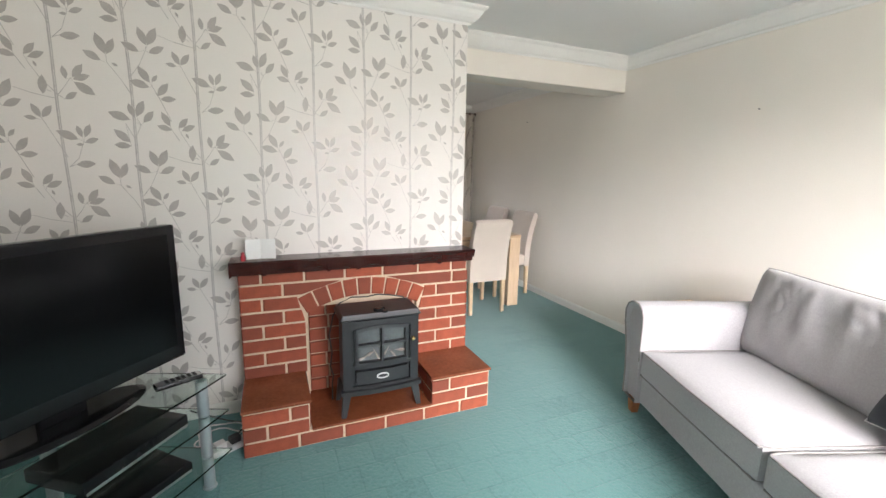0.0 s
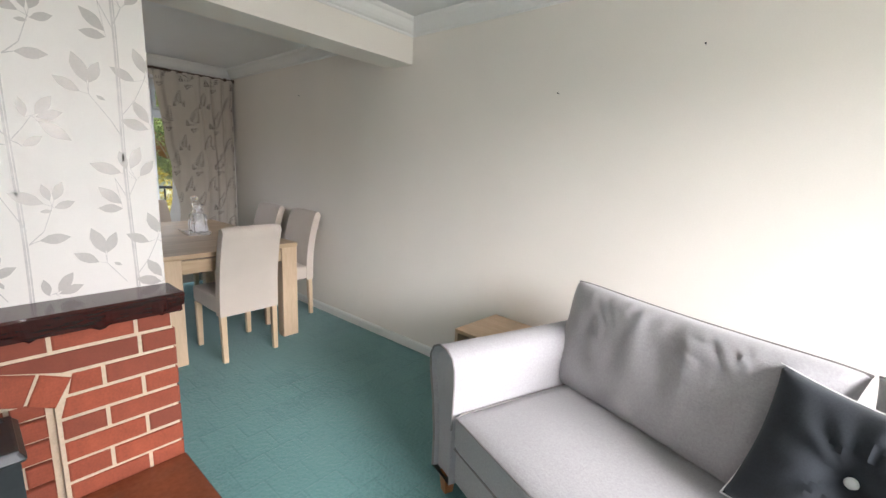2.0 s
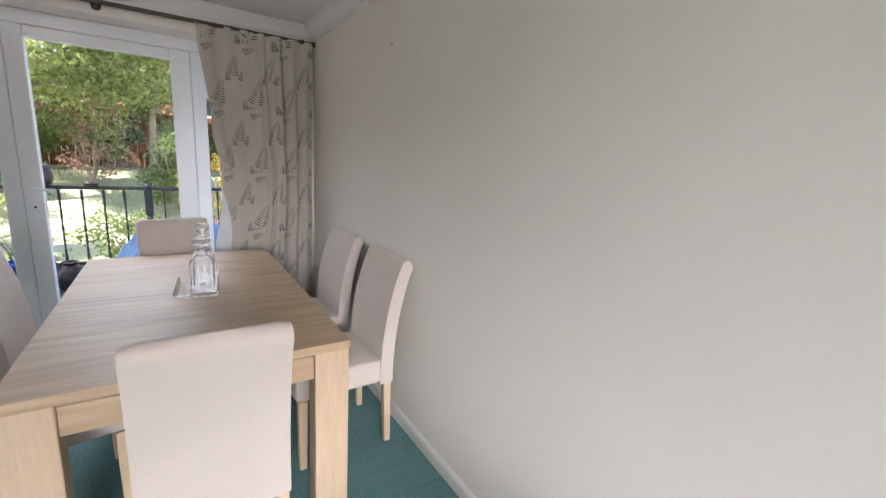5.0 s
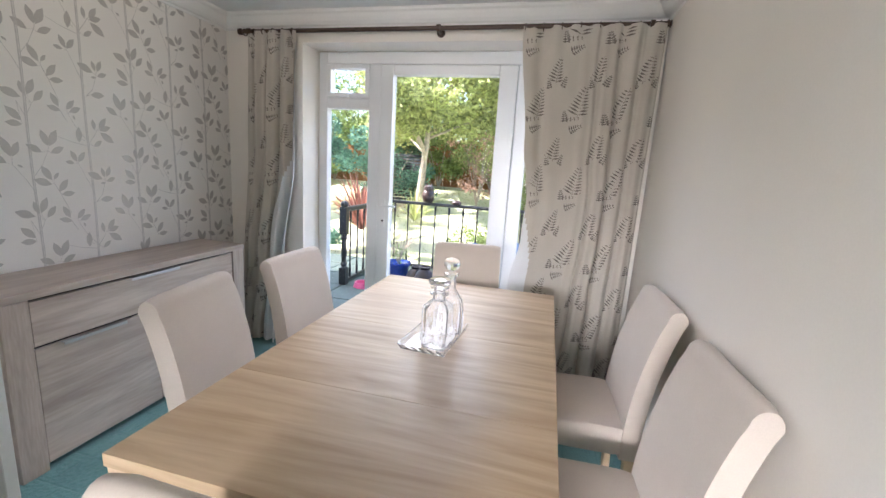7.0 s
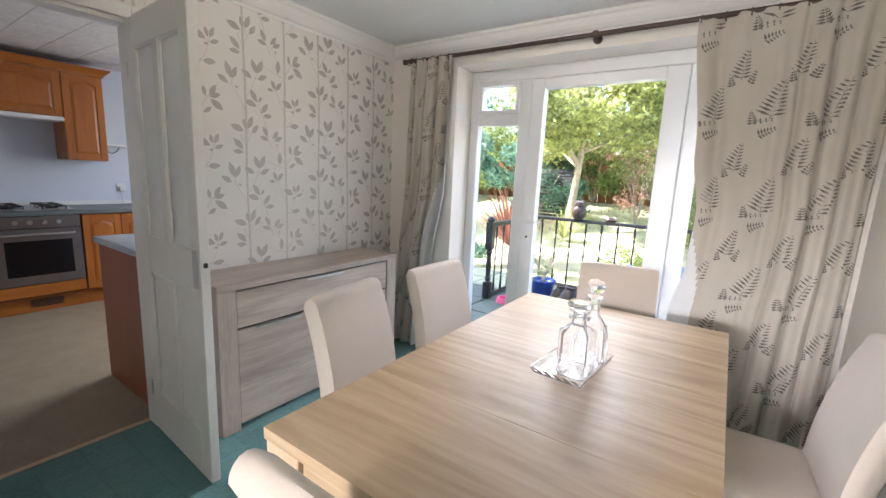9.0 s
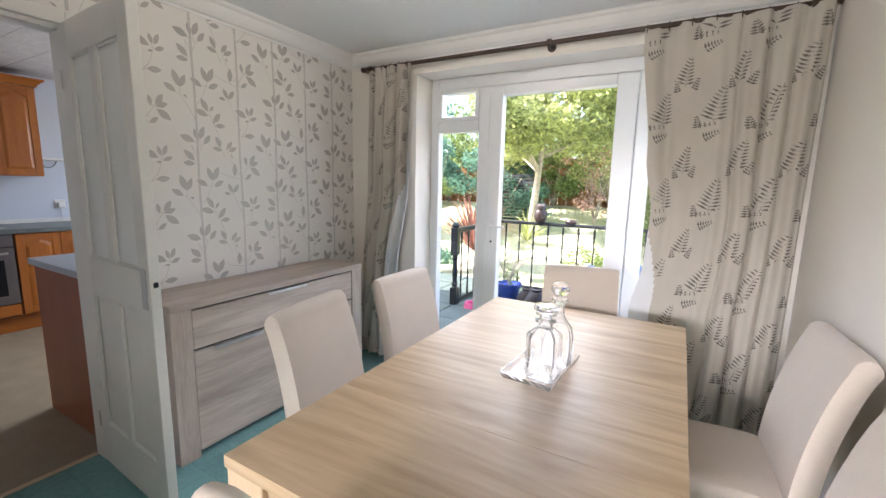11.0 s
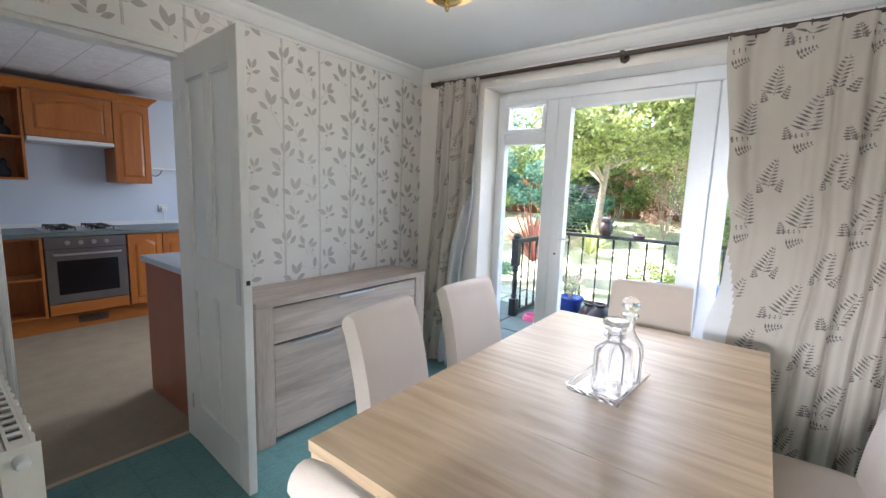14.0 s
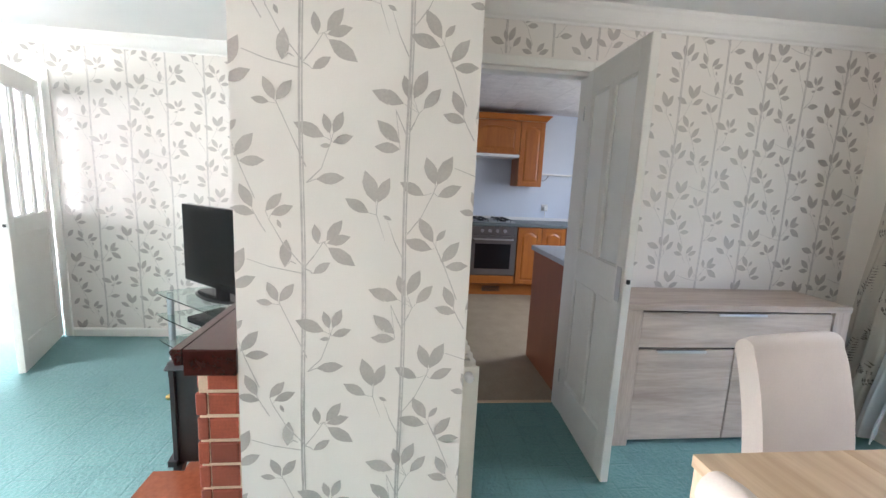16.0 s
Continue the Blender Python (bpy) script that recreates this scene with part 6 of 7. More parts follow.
                frond(s - 0.045, t - 0.036, 66, 0.09, 6, 0.028)
    pr = part("fern_print", bm, M_FERN, cl)
    tagged(pr, "grey fern print", kind="stuff")
    return ob


def lerp_pts(pts):
    def f(v):
        for (v0, x0), (v1, x1) in zip(pts, pts[1:]):
            if v <= v1:
                t = (v - v0) / (v1 - v0)
                t = t * t * (3 - 2 * t)
                return x0 + (x1 - x0) * t
        return pts[-1][1]
    return f


ROD_Y, ROD_Z = 3.935, 2.238
curtain("curtain", "natural linen curtain printed with grey ferns, drawn back full length",
        lerp_pts([(0, -0.80), (0.30, -0.745), (0.45, -0.69), (0.56, -0.68), (0.70, -0.725), (1, -0.79)]), lerp_pts([(0, -0.035), (0.5, -0.028), (1, -0.02)]), 4.2, 3.918, 0.034, 0.02, 2.232, 0.82, 11, 0.4, 7, 0.42, lambda u, v: v < 0.52 and u < 0.15 * min(1.0, (0.52 - v) * 6) * (1 if v > 0.28 else max(0.0, 1 - (0.28 - v) * 8)))
curtain("curtain", "narrow bunched linen curtain printed with grey ferns",
        lerp_pts([(0, -2.78), (0.3, -2.74), (0.65, -2.68), (1, -2.66)]), lerp_pts([(0, -2.46), (0.3, -2.37), (0.62, -2.28), (1, -2.275)]), 3.4, 3.918, 0.050, 0.02, 2.232, 0.62, 5, 2.1, 5, 0.05, lambda u, v: u > 1.0 - 0.42 * min(1.0, max(0.0, 0.80 - v) * 2.2))
pole = thing("curtain_pole", "dark brown wooden curtain pole with turned ends", "curtain pole")
bm = bmesh.new()
tube(bm, [(-2.715, ROD_Y, ROD_Z), (-1.3, ROD_Y, ROD_Z - 0.001), (-0.03, ROD_Y, ROD_Z)], 0.0135, 16)
part("pole", bm, M_ROD, pole, "", True)
for x, sg in ((-2.715, -1), (-0.03, 1)):
    bm = bmesh.new()
    lathe(bm, [(0.0135, 0), (0.020, 0.003), (0.020, 0.010), (0.013, 0.013), (0.018, 0.018), (0.020, 0.022), (0.012, 0.026), (0, 0.028)], 16)
    f = part("finial", bm, M_ROD, pole, "", True)
    f.matrix_basis = Matrix.Translation((x, ROD_Y, ROD_Z)) @ Matrix.Rotation(radians(90 * sg), 4, "Y")
for x in (-2.66, -1.305, -0.10):
    bm = bmesh.new()
    tube(bm, [(x, PATIO_Y - 0.001, ROD_Z - 0.012), (x, ROD_Y, ROD_Z - 0.012)], 0.010, 10)
    tube(bm, [(x - 0.011, ROD_Y, ROD_Z), (x + 0.011, ROD_Y, ROD_Z)], 0.021, 16)
    tube(bm, [(x, PATIO_Y - 0.001, ROD_Z - 0.012), (x, PATIO_Y - 0.012, ROD_Z - 0.012)], 0.026, 16)
    part("bracket", bm, M_ROD, pole, "", True)
for k, (a, b, n) in enumerate(((-2.69, -2.32, 6), (-0.78, -0.06, 8))):
    for i in range(n):
        x = a + (b - a) * i / (n - 1)
        bm = bmesh.new()
        tube(bm, [(x, ROD_Y + 0.021 * math.cos(t), ROD_Z - 0.006 + 0.021 * math.sin(t)) for t in [2 * math.pi * q / 16 for q in range(17)]], 0.0032, 6, False)
        part("ring", bm, M_ROD, pole, "", True)

# ---- kitchen ----
KX0, KX1, KY0, KY1 = -6.15, DIN_X - 0.1, PART_Y1, 4.3
bm = bmesh.new()
slab(bm, (KX0 - 0.1, KY0 - 0.1, -0.1), (KX1, KY1, -0.001), 2)
structure("floor_kitchen", bm, M_VINYL, "beige patterned vinyl kitchen floor", "floor")
boxpart("threshold_strip", (DIN_X - 0.115, KDOOR[0] + 0.023, 0.0), (DIN_X - 0.085, KDOOR[1] - 0.023, 0.005), M_LEGS, None, 0.002)
tagged(bpy.data.objects["threshold_strip"], "pale wooden carpet strip in the kitchen doorway", "threshold", kind="structure")
bm = bmesh.new()
slab(bm, (KX0 - 0.1, KY0 - 0.1, -0.1), (KX0, KY1 + 0.1, CEIL + 0.2), 0)
structure("wall_kitchen_west", bm, M_KWALL, "pale blue painted kitchen wall")
# the opening is unseen, cut to go with the added kitchen lamp
bm = bmesh.new()
slab(bm, (KX0, KY1, -0.1), (DIN_X - 0.1, KY1 + 0.1, CEIL + 0.2), 1, [(-5.0, -3.8, 1.05, 2.05)])
structure("wall_kitchen_north", bm, M_KWALL, "pale blue painted kitchen wall with an assumed unseen opening")
bm = bmesh.new()
slab(bm, (KX0, KY0 - 0.1, -0.1), (LIV_X - 0.1, KY0, CEIL + 0.2), 1)
structure("wall_kitchen_south", bm, M_KWALL, "pale blue painted kitchen end wall")
bm = bmesh.new()
slab(bm, (KX0 - 0.1, KY0 - 0.1, CEIL - 0.02), (KX1, KY1 + 0.1, CEIL + 0.2), 2)
for i in range(12):
    for j in range(10):
        x, y = KX0 + 0.15 + i * 0.255, KY0 + 0.12 + j * 0.29
        if x < KX1 - 0.14:
            box(bm, (x - 0.1265, y - 0.144, CEIL - 0.024), (x + 0.1265, y + 0.144, CEIL - 0.019), 0.002)
structure("ceiling_kitchen", bm, M_TILECEIL, "white textured ceiling tiles", "ceiling")
KF = -5.55


def pine_door(parent, x, y0, y1, z0, z1, arch=True):
    """A pine door that faces +x, with stiles, rails and a raised panel, arched on top."""
    d = boxpart("door", (x - 0.012, y0, z0), (x, y1, z1), M_PINE, parent, 0.001)
    s = 0.055 if y1 - y0 < 0.5 else 0.06
    bm = bmesh.new()
    box(bm, (x, y0, z0), (x + 0.010, y0 + s, z1), 0.002)
    box(bm, (x, y1 - s, z0), (x + 0.010, y1, z1), 0.002)
    box(bm, (x, y0 + s, z0), (x + 0.010, y1 - s, z0 + s), 0.002)
    part("door_frame", bm, M_PINE, d)
    bm = bmesh.new()
    n = 12
    ya, yb = y0 + s, y1 - s
    top, lowr = [], []
    for i in range(n + 1):
        u = i / n
        y = ya + (yb - ya) * u
        k = math.sin(math.pi * u) if arch else 1.0
        zz = z1 - s - 0.045 * (1 - k) if arch else z1 - s
        top.append((y, zz))
    for i in range(n):
        (ya_, za_), (yb_, zb_) = top[i], top[i + 1]
        vs = [bm.verts.new(p) for p in ((x, ya_, za_), (x, yb_, zb_), (x, yb_, z1), (x, ya_, z1), (x + 0.010, ya_, za_), (x + 0.010, yb_, zb_), (x + 0.010, yb_, z1), (x + 0.010, ya_, z1))]
        for q in ((4, 5, 6, 7), (0, 1, 5, 4), (3, 2, 6, 7)):
            bm.faces.new([vs[k] for k in q])
    bmesh.ops.remove_doubles(bm, verts=bm.verts[:], dist=0.0002)
    part("top_rail", bm, M_PINEY, d)
    bm = bmesh.new()
    a = 0.022
    rim, face = [], []
    outline = [(ya + 0.004, z0 + s + 0.004)] + [(min(max(y, ya + 0.004), yb - 0.004), z - 0.005) for y, z in top] + [(yb - 0.004, z0 + s + 0.004)]
    cy, cz = (ya + yb) / 2, (z0 + z1) / 2
    for y, z in outline:
        rim.append(bm.verts.new((x + 0.001, y, z)))
        face.append(bm.verts.new((x + 0.009, y + (a if y < cy else -a if y > cy else 0), z + (a if z < cz else -a))))
    for i in range(len(rim)):
        j = (i + 1) % len(rim)
        bm.faces.new((rim[i], rim[j], face[j], face[i]))
    bm.faces.new(face)
    part("raised_panel", bm, M_PINE, d)
    return d


def base_unit(y0, y1, doors, name="base_cabinet", label="orange pine base cabinet with arched panel doors"):
    c = thing(name, label, "kitchen cabinet")
    boxpart("body", (KX0 + 0.005, y0 + 0.001, 0.15), (KF - 0.022, y1 - 0.001, 0.885), M_PINE, c, 0.001)
    w = (y1 - y0) / doors
    for i in range(doors):
        pine_door(c, KF - 0.010, y0 + i * w + 0.003, y0 + (i + 1) * w - 0.003, 0.16, 0.88)
    return c


base_unit(2.625, 3.24, 2)
base_unit(3.25, 3.95, 2)
sh = thing("shelf_unit", "open pine end shelf unit with two curved shelves", "kitchen cabinet")
boxpart("back_panel", (KX0 + 0.005, 1.60, 0.15), (KX0 + 0.3, 2.005, 0.885), M_PINE, sh, 0)
boxpart("side_panel", (KX0 + 0.3, 1.985, 0.15), (KF, 2.005, 0.885), M_PINE, sh, 0.002)
boxpart("side_panel", (KX0 + 0.3, 1.60, 0.15), (KF, 1.62, 0.885), M_PINE, sh, 0.002)
for z in (0.15, 0.5, 0.865):
    boxpart("shelf", (KX0 + 0.3, 1.62, z), (KF - 0.01, 1.985, z + 0.02), M_PINEY, sh, 0.003)
kick = boxpart("plinth", (KF - 0.09, 1.60, 0.0), (KF - 0.07, 3.95, 0.148), M_PINEY, None, 0.002)
tagged(kick, "orange pine plinth board with a vent grille under the units", "plinth", kind="structure")
bm = bmesh.new()
for i in range(6):
    box(bm, (KF - 0.070, 2.22, 0.045 + i * 0.012), (KF - 0.064, 2.45, 0.051 + i * 0.012))
part("vent_grille", bm, M_IRON, kick, "brown slatted vent grille")
wt = boxpart("worktop", (KX0 + 0.001, 1.59, 0.886), (KF + 0.02, 3.96, 0.925), M_WORKTOP, None, 0.006, seg=2)
tagged(wt, "grey-green laminate kitchen worktop", "worktop")
up = boxpart("upstand", (KX0 + 0.001, 1.59, 0.9255), (KX0 + 0.012, 3.96, 0.965), M_CABLEW, None, 0.001)
tagged(up, "thin white upstand behind the worktop", "upstand", kind="structure")

ov = thing("oven", "stainless steel built-in oven with a dark glass door", "oven")
# body coloured as the shade between its front panels
boxpart("body", (KX0 + 0.005, 2.015, 0.15), (KF - 0.02, 2.615, 0.885), M_GAPSHADE, ov, 0)
cp = boxpart("control_panel", (KF - 0.0195, 2.018, 0.775), (KF + 0.002, 2.612, 0.880), M_DARKSTEEL, ov, 0.002)
for i in range(4):
    bm = bmesh.new()
    lathe(bm, [(0.021, 0), (0.021, 0.012), (0.017, 0.022), (0, 0.023)], 16)
    k = part("knob", bm, M_STEEL, cp, "", True)
    k.matrix_basis = Matrix.Translation((KF + 0.0025, 2.17 + i * 0.095, 0.828)) @ Matrix.Rotation(radians(90), 4, "Y")
odr = boxpart("oven_door", (KF - 0.0195, 2.018, 0.27), (KF + 0.003, 2.612, 0.768), M_DARKSTEEL, ov, 0.003)
boxpart("oven_window", (KF + 0.0035, 2.09, 0.35), (KF + 0.005, 2.54, 0.665), M_TVBLACK, odr, 0)
bm = bmesh.new()
tube(bm, [(KF + 0.003, 2.07, 0.725), (KF + 0.045, 2.075, 0.725), (KF + 0.048, 2.10, 0.725), (KF + 0.048, 2.53, 0.725), (KF + 0.045, 2.555, 0.725), (KF + 0.003, 2.56, 0.725)], 0.010, 8)
part("handle", bm, M_STEEL, odr, "", True)
boxpart("lower_panel", (KF - 0.0195, 2.018, 0.16), (KF - 0.002, 2.612, 0.262), M_PINEY, ov, 0.002)
hob = thing("gas_hob", "stainless gas hob with black pan supports", "hob")
boxpart("hob_plate", (-6.08, 2.03, 0.9255), (-5.60, 2.60, 0.934), M_STEEL, hob, 0.003)
for x in (-5.96, -5.72):
    for y in (2.17, 2.46):
        bm = bmesh.new()
        lathe(bm, [(0.045, 0.934), (0.045, 0.948), (0.03, 0.953), (0, 0.953)], 16, (x, y, 0))
        part("burner", bm, M_IRON, hob, "", True)
        bm = bmesh.new()
        for a in range(4):
            an = a * math.pi / 2 + math.pi / 4
            tube(bm, [(x + 0.03 * math.cos(an), y + 0.03 * math.sin(an), 0.962), (x + 0.115 * math.cos(an), y + 0.115 * math.sin(an), 0.962), (x + 0.118 * math.cos(an), y + 0.118 * math.sin(an), 0.934)], 0.006, 6)
        tube(bm, [(x + 0.09 * math.cos(t), y + 0.09 * math.sin(t), 0.958) for t in [2 * math.pi * q / 20 for q in range(21)]], 0.005, 5, False)
        part("pan_support", bm, M_IRON, hob)

WX = -5.80
wc = thing("wall_cabinet", "orange pine wall cabinet with an arched panel door", "kitchen cabinet")
boxpart("body", (KX0 + 0.005, 2.635, 1.385), (WX - 0.014, 2.95, 2.19), M_PINE, wc, 0.001)
pine_door(wc, WX, 2.638, 2.947, 1.39, 2.185)
hc = thing("hood_cabinet", "orange pine cabinet over the cooker hood", "kitchen cabinet")
boxpart("body", (KX0 + 0.005, 1.995, 1.775), (WX - 0.014, 2.632, 2.19), M_PINE, hc, 0.001)
pine_door(hc, WX, 1.998, 2.629, 1.78, 2.185)
hood = thing("cooker_hood", "slim white cooker hood below the pine cabinet", "cooker hood")
boxpart("body", (KX0 + 0.01, 2.0, 1.735), (WX + 0.03, 2.628, 1.774), M_CABLEW, hood, 0.004)
boxpart("visor", (WX + 0.0305, 2.0, 1.738), (WX + 0.045, 2.628, 1.772), M_CABLEW, hood, 0.004)
os_ = thing("open_wall_shelf", "open pine end shelf with small dark ornaments", "shelf")
boxpart("side_panel", (KX0 + 0.005, 1.972, 1.385), (WX, 1.992, 2.19), M_PINE, os_, 0.002)
boxpart("side_panel", (KX0 + 0.005, 1.60, 1.385), (WX, 1.62, 2.19), M_PINE, os_, 0.002)
boxpart("back_panel", (KX0 + 0.005, 1.621, 1.385), (KX0 + 0.02, 1.971, 2.19), M_PINE, os_, 0)
for z in (1.385, 1.75, 2.17):
    boxpart("shelf", (KX0 + 0.02, 1.621, z), (WX, 1.971, z + 0.02), M_PINEY, os_, 0.003)
for z, r in ((1.405, 0.05), (1.77, 0.07)):
    bm = bmesh.new()
    lathe(bm, [(0, 0), (r * 0.8, 0), (r, 0.02), (r * 0.9, 0.06), (r * 0.35, 0.10), (r * 0.5, 0.14), (r * 0.2, 0.165), (0, 0.17)], 14, (-5.92, 1.86, z))
    tagged(part("ornament", bm, M_IRON, None, "", True), "small dark ornament standing on the open shelf", "ornament")
bm = bmesh.new()
cor = [(0.0, 2.191), (0.0, 2.262), (0.055, 2.262), (0.058, 2.25), (0.03, 2.225), (0.012, 2.205), (0.012, 2.191)]
sweep(bm, [(WX, 1.59), (WX, 2.955), (KX0 + 0.01, 2.955)], [(-d, z) for d, z in cor][::-1])
tagged(part("trim_cabinet_cornice", bm, M_PINEY), "orange pine cornice along the wall cabinets", "cornice", kind="structure")

isl = thing("kitchen_island", "red-brown panelled kitchen unit with a pale worktop", "kitchen unit")
boxpart("end_panel", (-3.745, 2.235, 0.0), (-3.07, 2.255, 0.888), M_TERRA, isl, 0.002)
boxpart("body", (-3.745, 2.2555, 0.0), (-3.07, 2.86, 0.888), M_TERRA, isl, 0.001)
boxpart("worktop", (-3.765, 2.215, 0.8885), (-3.05, 2.88, 0.926), M_WORKTOP2, isl, 0.006, seg=2)
sk = thing("wall_socket", "white electrical socket with a cable on the kitchen wall", "socket")
boxpart("plate", (KX0, 3.10, 1.06), (KX0 + 0.012, 3.19, 1.15), M_CABLEW, sk, 0.004)
boxpart("plug", (KX0 + 0.0125, 3.12, 1.07), (KX0 + 0.05, 3.17, 1.12), M_CABLEW, sk, 0.006)
bm = bmesh.new()
tube(bm, [(KX0 + 0.03, 3.145, 1.07), (KX0 + 0.03, 3.145, 1.0), (KX0 + 0.04, 3.15, 0.93)], 0.004, 6)
part("cable", bm, M_CABLEW, sk)
bm = bmesh.new()
box(bm, (KX0, 3.0, 1.545), (KX0 + 0.10, 3.5, 1.565), 0.003)
tagged(part("wall_shelf", bm, M_CABLEW), "thin white shelf on the kitchen wall", "shelf", kind="")
bm = bmesh.new()
tube(bm, [(KX0 + 0.006, 3.02, 1.54), (KX0 + 0.006, 3.06, 1.48), (KX0 + 0.006, 3.10, 1.47), (KX0 + 0.006, 3.14, 1.50), (KX0 + 0.006, 3.16, 1.54)], 0.004, 6)
tagged(part("hanging_cable", bm, M_CABLEB), "black cable hanging in a loop under the shelf", "cable")

# ---- hall beyond the living room door ----
bm = bmesh.new()
slab(bm, (-6.2, LIV_Y - 0.1, -0.1), (LIV_X, -0.5, -0.0015), 2)
structure("floor_hall", bm, M_CARPET, "teal carpet running on into the hall", "carpet")
bm = bmesh.new()
slab(bm, (-6.3, LIV_Y - 0.1, -0.1), (-6.2, -0.4, CEIL), 0)
slab(bm, (-6.2, -0.5, -0.1), (LIV_X - 0.1, -0.4, CEIL), 1)
slab(bm, (-6.2, LIV_Y - 0.1, -0.1), (LIV_X - 0.1, LIV_Y, CEIL), 1, [(-5.9, -4.7, 0.6, 2.2)])
slab(bm, (-6.3, LIV_Y - 0.1, CEIL), (LIV_X - 0.1, -0.4, CEIL + 0.1), 2)
structure("wall_hall", bm, M_COVE, "white painted hall walls and ceiling")

# unseen walls added above and beside the rooms to keep sun off the patio
bm = bmesh.new()
slab(bm, (LIV_X - 2.2, PATIO_Y, CEIL + 0.201), (0.25, PATIO_Y + 0.34, 5.4), 1)
structure("wall_upper_storey", bm, M_WALL, "unseen plain wall above the rooms, added to shade the patio")
bm = bmesh.new()
slab(bm, (-15.0, PATIO_Y, -0.5), (LIV_X - 2.22, PATIO_Y + 0.34, 5.4), 1)
structure("wall_terrace", bm, M_WALL, "unseen plain wall beside the rooms, added to shade the patio")

# front window behind the camera
fw = thing("window_2", "white framed front window", "window", kind="structure")
for a, b in (((-2.35, 0.85), (-2.29, 2.1)), ((-0.41, 0.85), (-0.35, 2.1)), ((-1.38, 0.91), (-1.32, 2.04)), ((-2.29, 0.85), (-0.41, 0.91)), ((-2.29, 2.04), (-0.41, 2.1))):
    boxpart("window_frame", (a[0], LIV_Y - 0.10, a[1]), (b[0], LIV_Y - 0.03, b[1]), M_UPVC, fw, 0.004)

# ---- garden ----
M_GROUND = mat("dry_pale_lawn", (0.66, 0.64, 0.46), 0.95, 0.25, 0.9, 40, 0.5, dark=(0.42, 0.45, 0.22))
M_SLAB = mat("weathered_grey_green_paving", (0.085, 0.115, 0.10), 0.7, 0.3, 5, 60, 0.4)
M_SLABJOINT = mat("mossy_paving_joint", (0.06, 0.08, 0.05), 0.95, 0.3, 20, 90, 0.3)
M_BLACKRAIL = mat("black_painted_timber", (0.012, 0.013, 0.014), 0.35, 0.2, 20, 90, 0.1)
M_BLUEPOT = mat("cobalt_glazed_pot", (0.03, 0.06, 0.28), 0.2, 0.2, 9, 60, 0.03)
M_URN = mat("dark_brown_glazed_urn", (0.035, 0.022, 0.02), 0.3, 0.3, 9, 60, 0.05)
M_PINK = mat("pink_plastic_bowl", (0.65, 0.10, 0.22), 0.35, 0.1)
M_TARP = mat("blue_woven_tarpaulin", (0.15, 0.26, 0.46), 0.45, 0.3, 6, 120, 0.3)
M_SOIL = mat("dark_soil", (0.04, 0.03, 0.022), 0.95, 0.3)
M_FENCE = wood("orange_stained_fence", (0.36, 0.17, 0.06), (0.24, 0.10, 0.035), 0.8, "z", 0.5)
M_BARK = mat("pale_brown_bark", (0.40, 0.34, 0.27), 0.9, 0.35, 12, 60, 0.7, depth=0.01)
M_HOUSEBRICK = mat("orange_house_brick", (0.42, 0.20, 0.12), 0.9, 0.25, 3, 30, 0.4)
M_ROOFTILE = mat("brown_roof_tile", (0.20, 0.12, 0.085), 0.85, 0.3, 4, 40, 0.4)
M_OWL = mat("brown_glazed_pottery", (0.045, 0.026, 0.022), 0.35, 0.4, 14, 60, 0.1)
M_SCREENWOOD = mat("dark_grey_stained_timber", (0.05, 0.055, 0.06), 0.8, 0.3, 9, 60, 0.3)
M_HOUSEGLASS = mat("dark_house_window", (0.05, 0.06, 0.07), 0.1, 0.1)


def leaf_mat(name, base, vary=0.45):
    m = bpy.data.materials.new(name)
    m.use_nodes = True
    nt = m.node_tree
    b = nt.nodes["Principled BSDF"]
    geo = nt.nodes.new("ShaderNodeNewGeometry")
    rp = nt.nodes.new("ShaderNodeValToRGB")
    rp.color_ramp.elements[0].color = (*[c * (1 - vary) for c in base], 1)
    rp.color_ramp.elements[1].color = (*[min(1, c * (1 + vary)) for c in base], 1)
    nt.links.new(geo.outputs["Random Per Island"], rp.inputs[0])
    nt.links.new(rp.outputs[0], b.inputs["Base Color"])
    b.inputs["Roughness"].default_value = 0.55
    tr = nt.nodes.new("ShaderNodeBsdfTranslucent")
    nt.links.new(rp.outputs[0], tr.inputs[0])
    mx = nt.nodes.new("ShaderNodeMixShader")
    mx.inputs[0].default_value = 0.55
    nt.links.new(b.outputs[0], mx.inputs[1])
    nt.links.new(tr.outputs[0], mx.inputs[2])
    nt.links.new(mx.outputs[0], nt.nodes["Material Output"].inputs[0])
    return m


L_LIME = leaf_mat("yellow_green_leaf", (0.47, 0.51, 0.22))
L_GREEN = leaf_mat("mid_green_leaf", (0.24, 0.31, 0.11))
L_DARK = leaf_mat("blue_green_leaf", (0.15, 0.28, 0.20))
L_RED = leaf_mat("red_brown_leaf", (0.40, 0.18, 0.14))
L_PINK = leaf_mat("salmon_pink_flower", (0.58, 0.38, 0.30))
L_GOLD = leaf_mat("golden_leaf", (0.46, 0.38, 0.09))
L_GRASS = leaf_mat("grass_blade", (0.13, 0.17, 0.05))


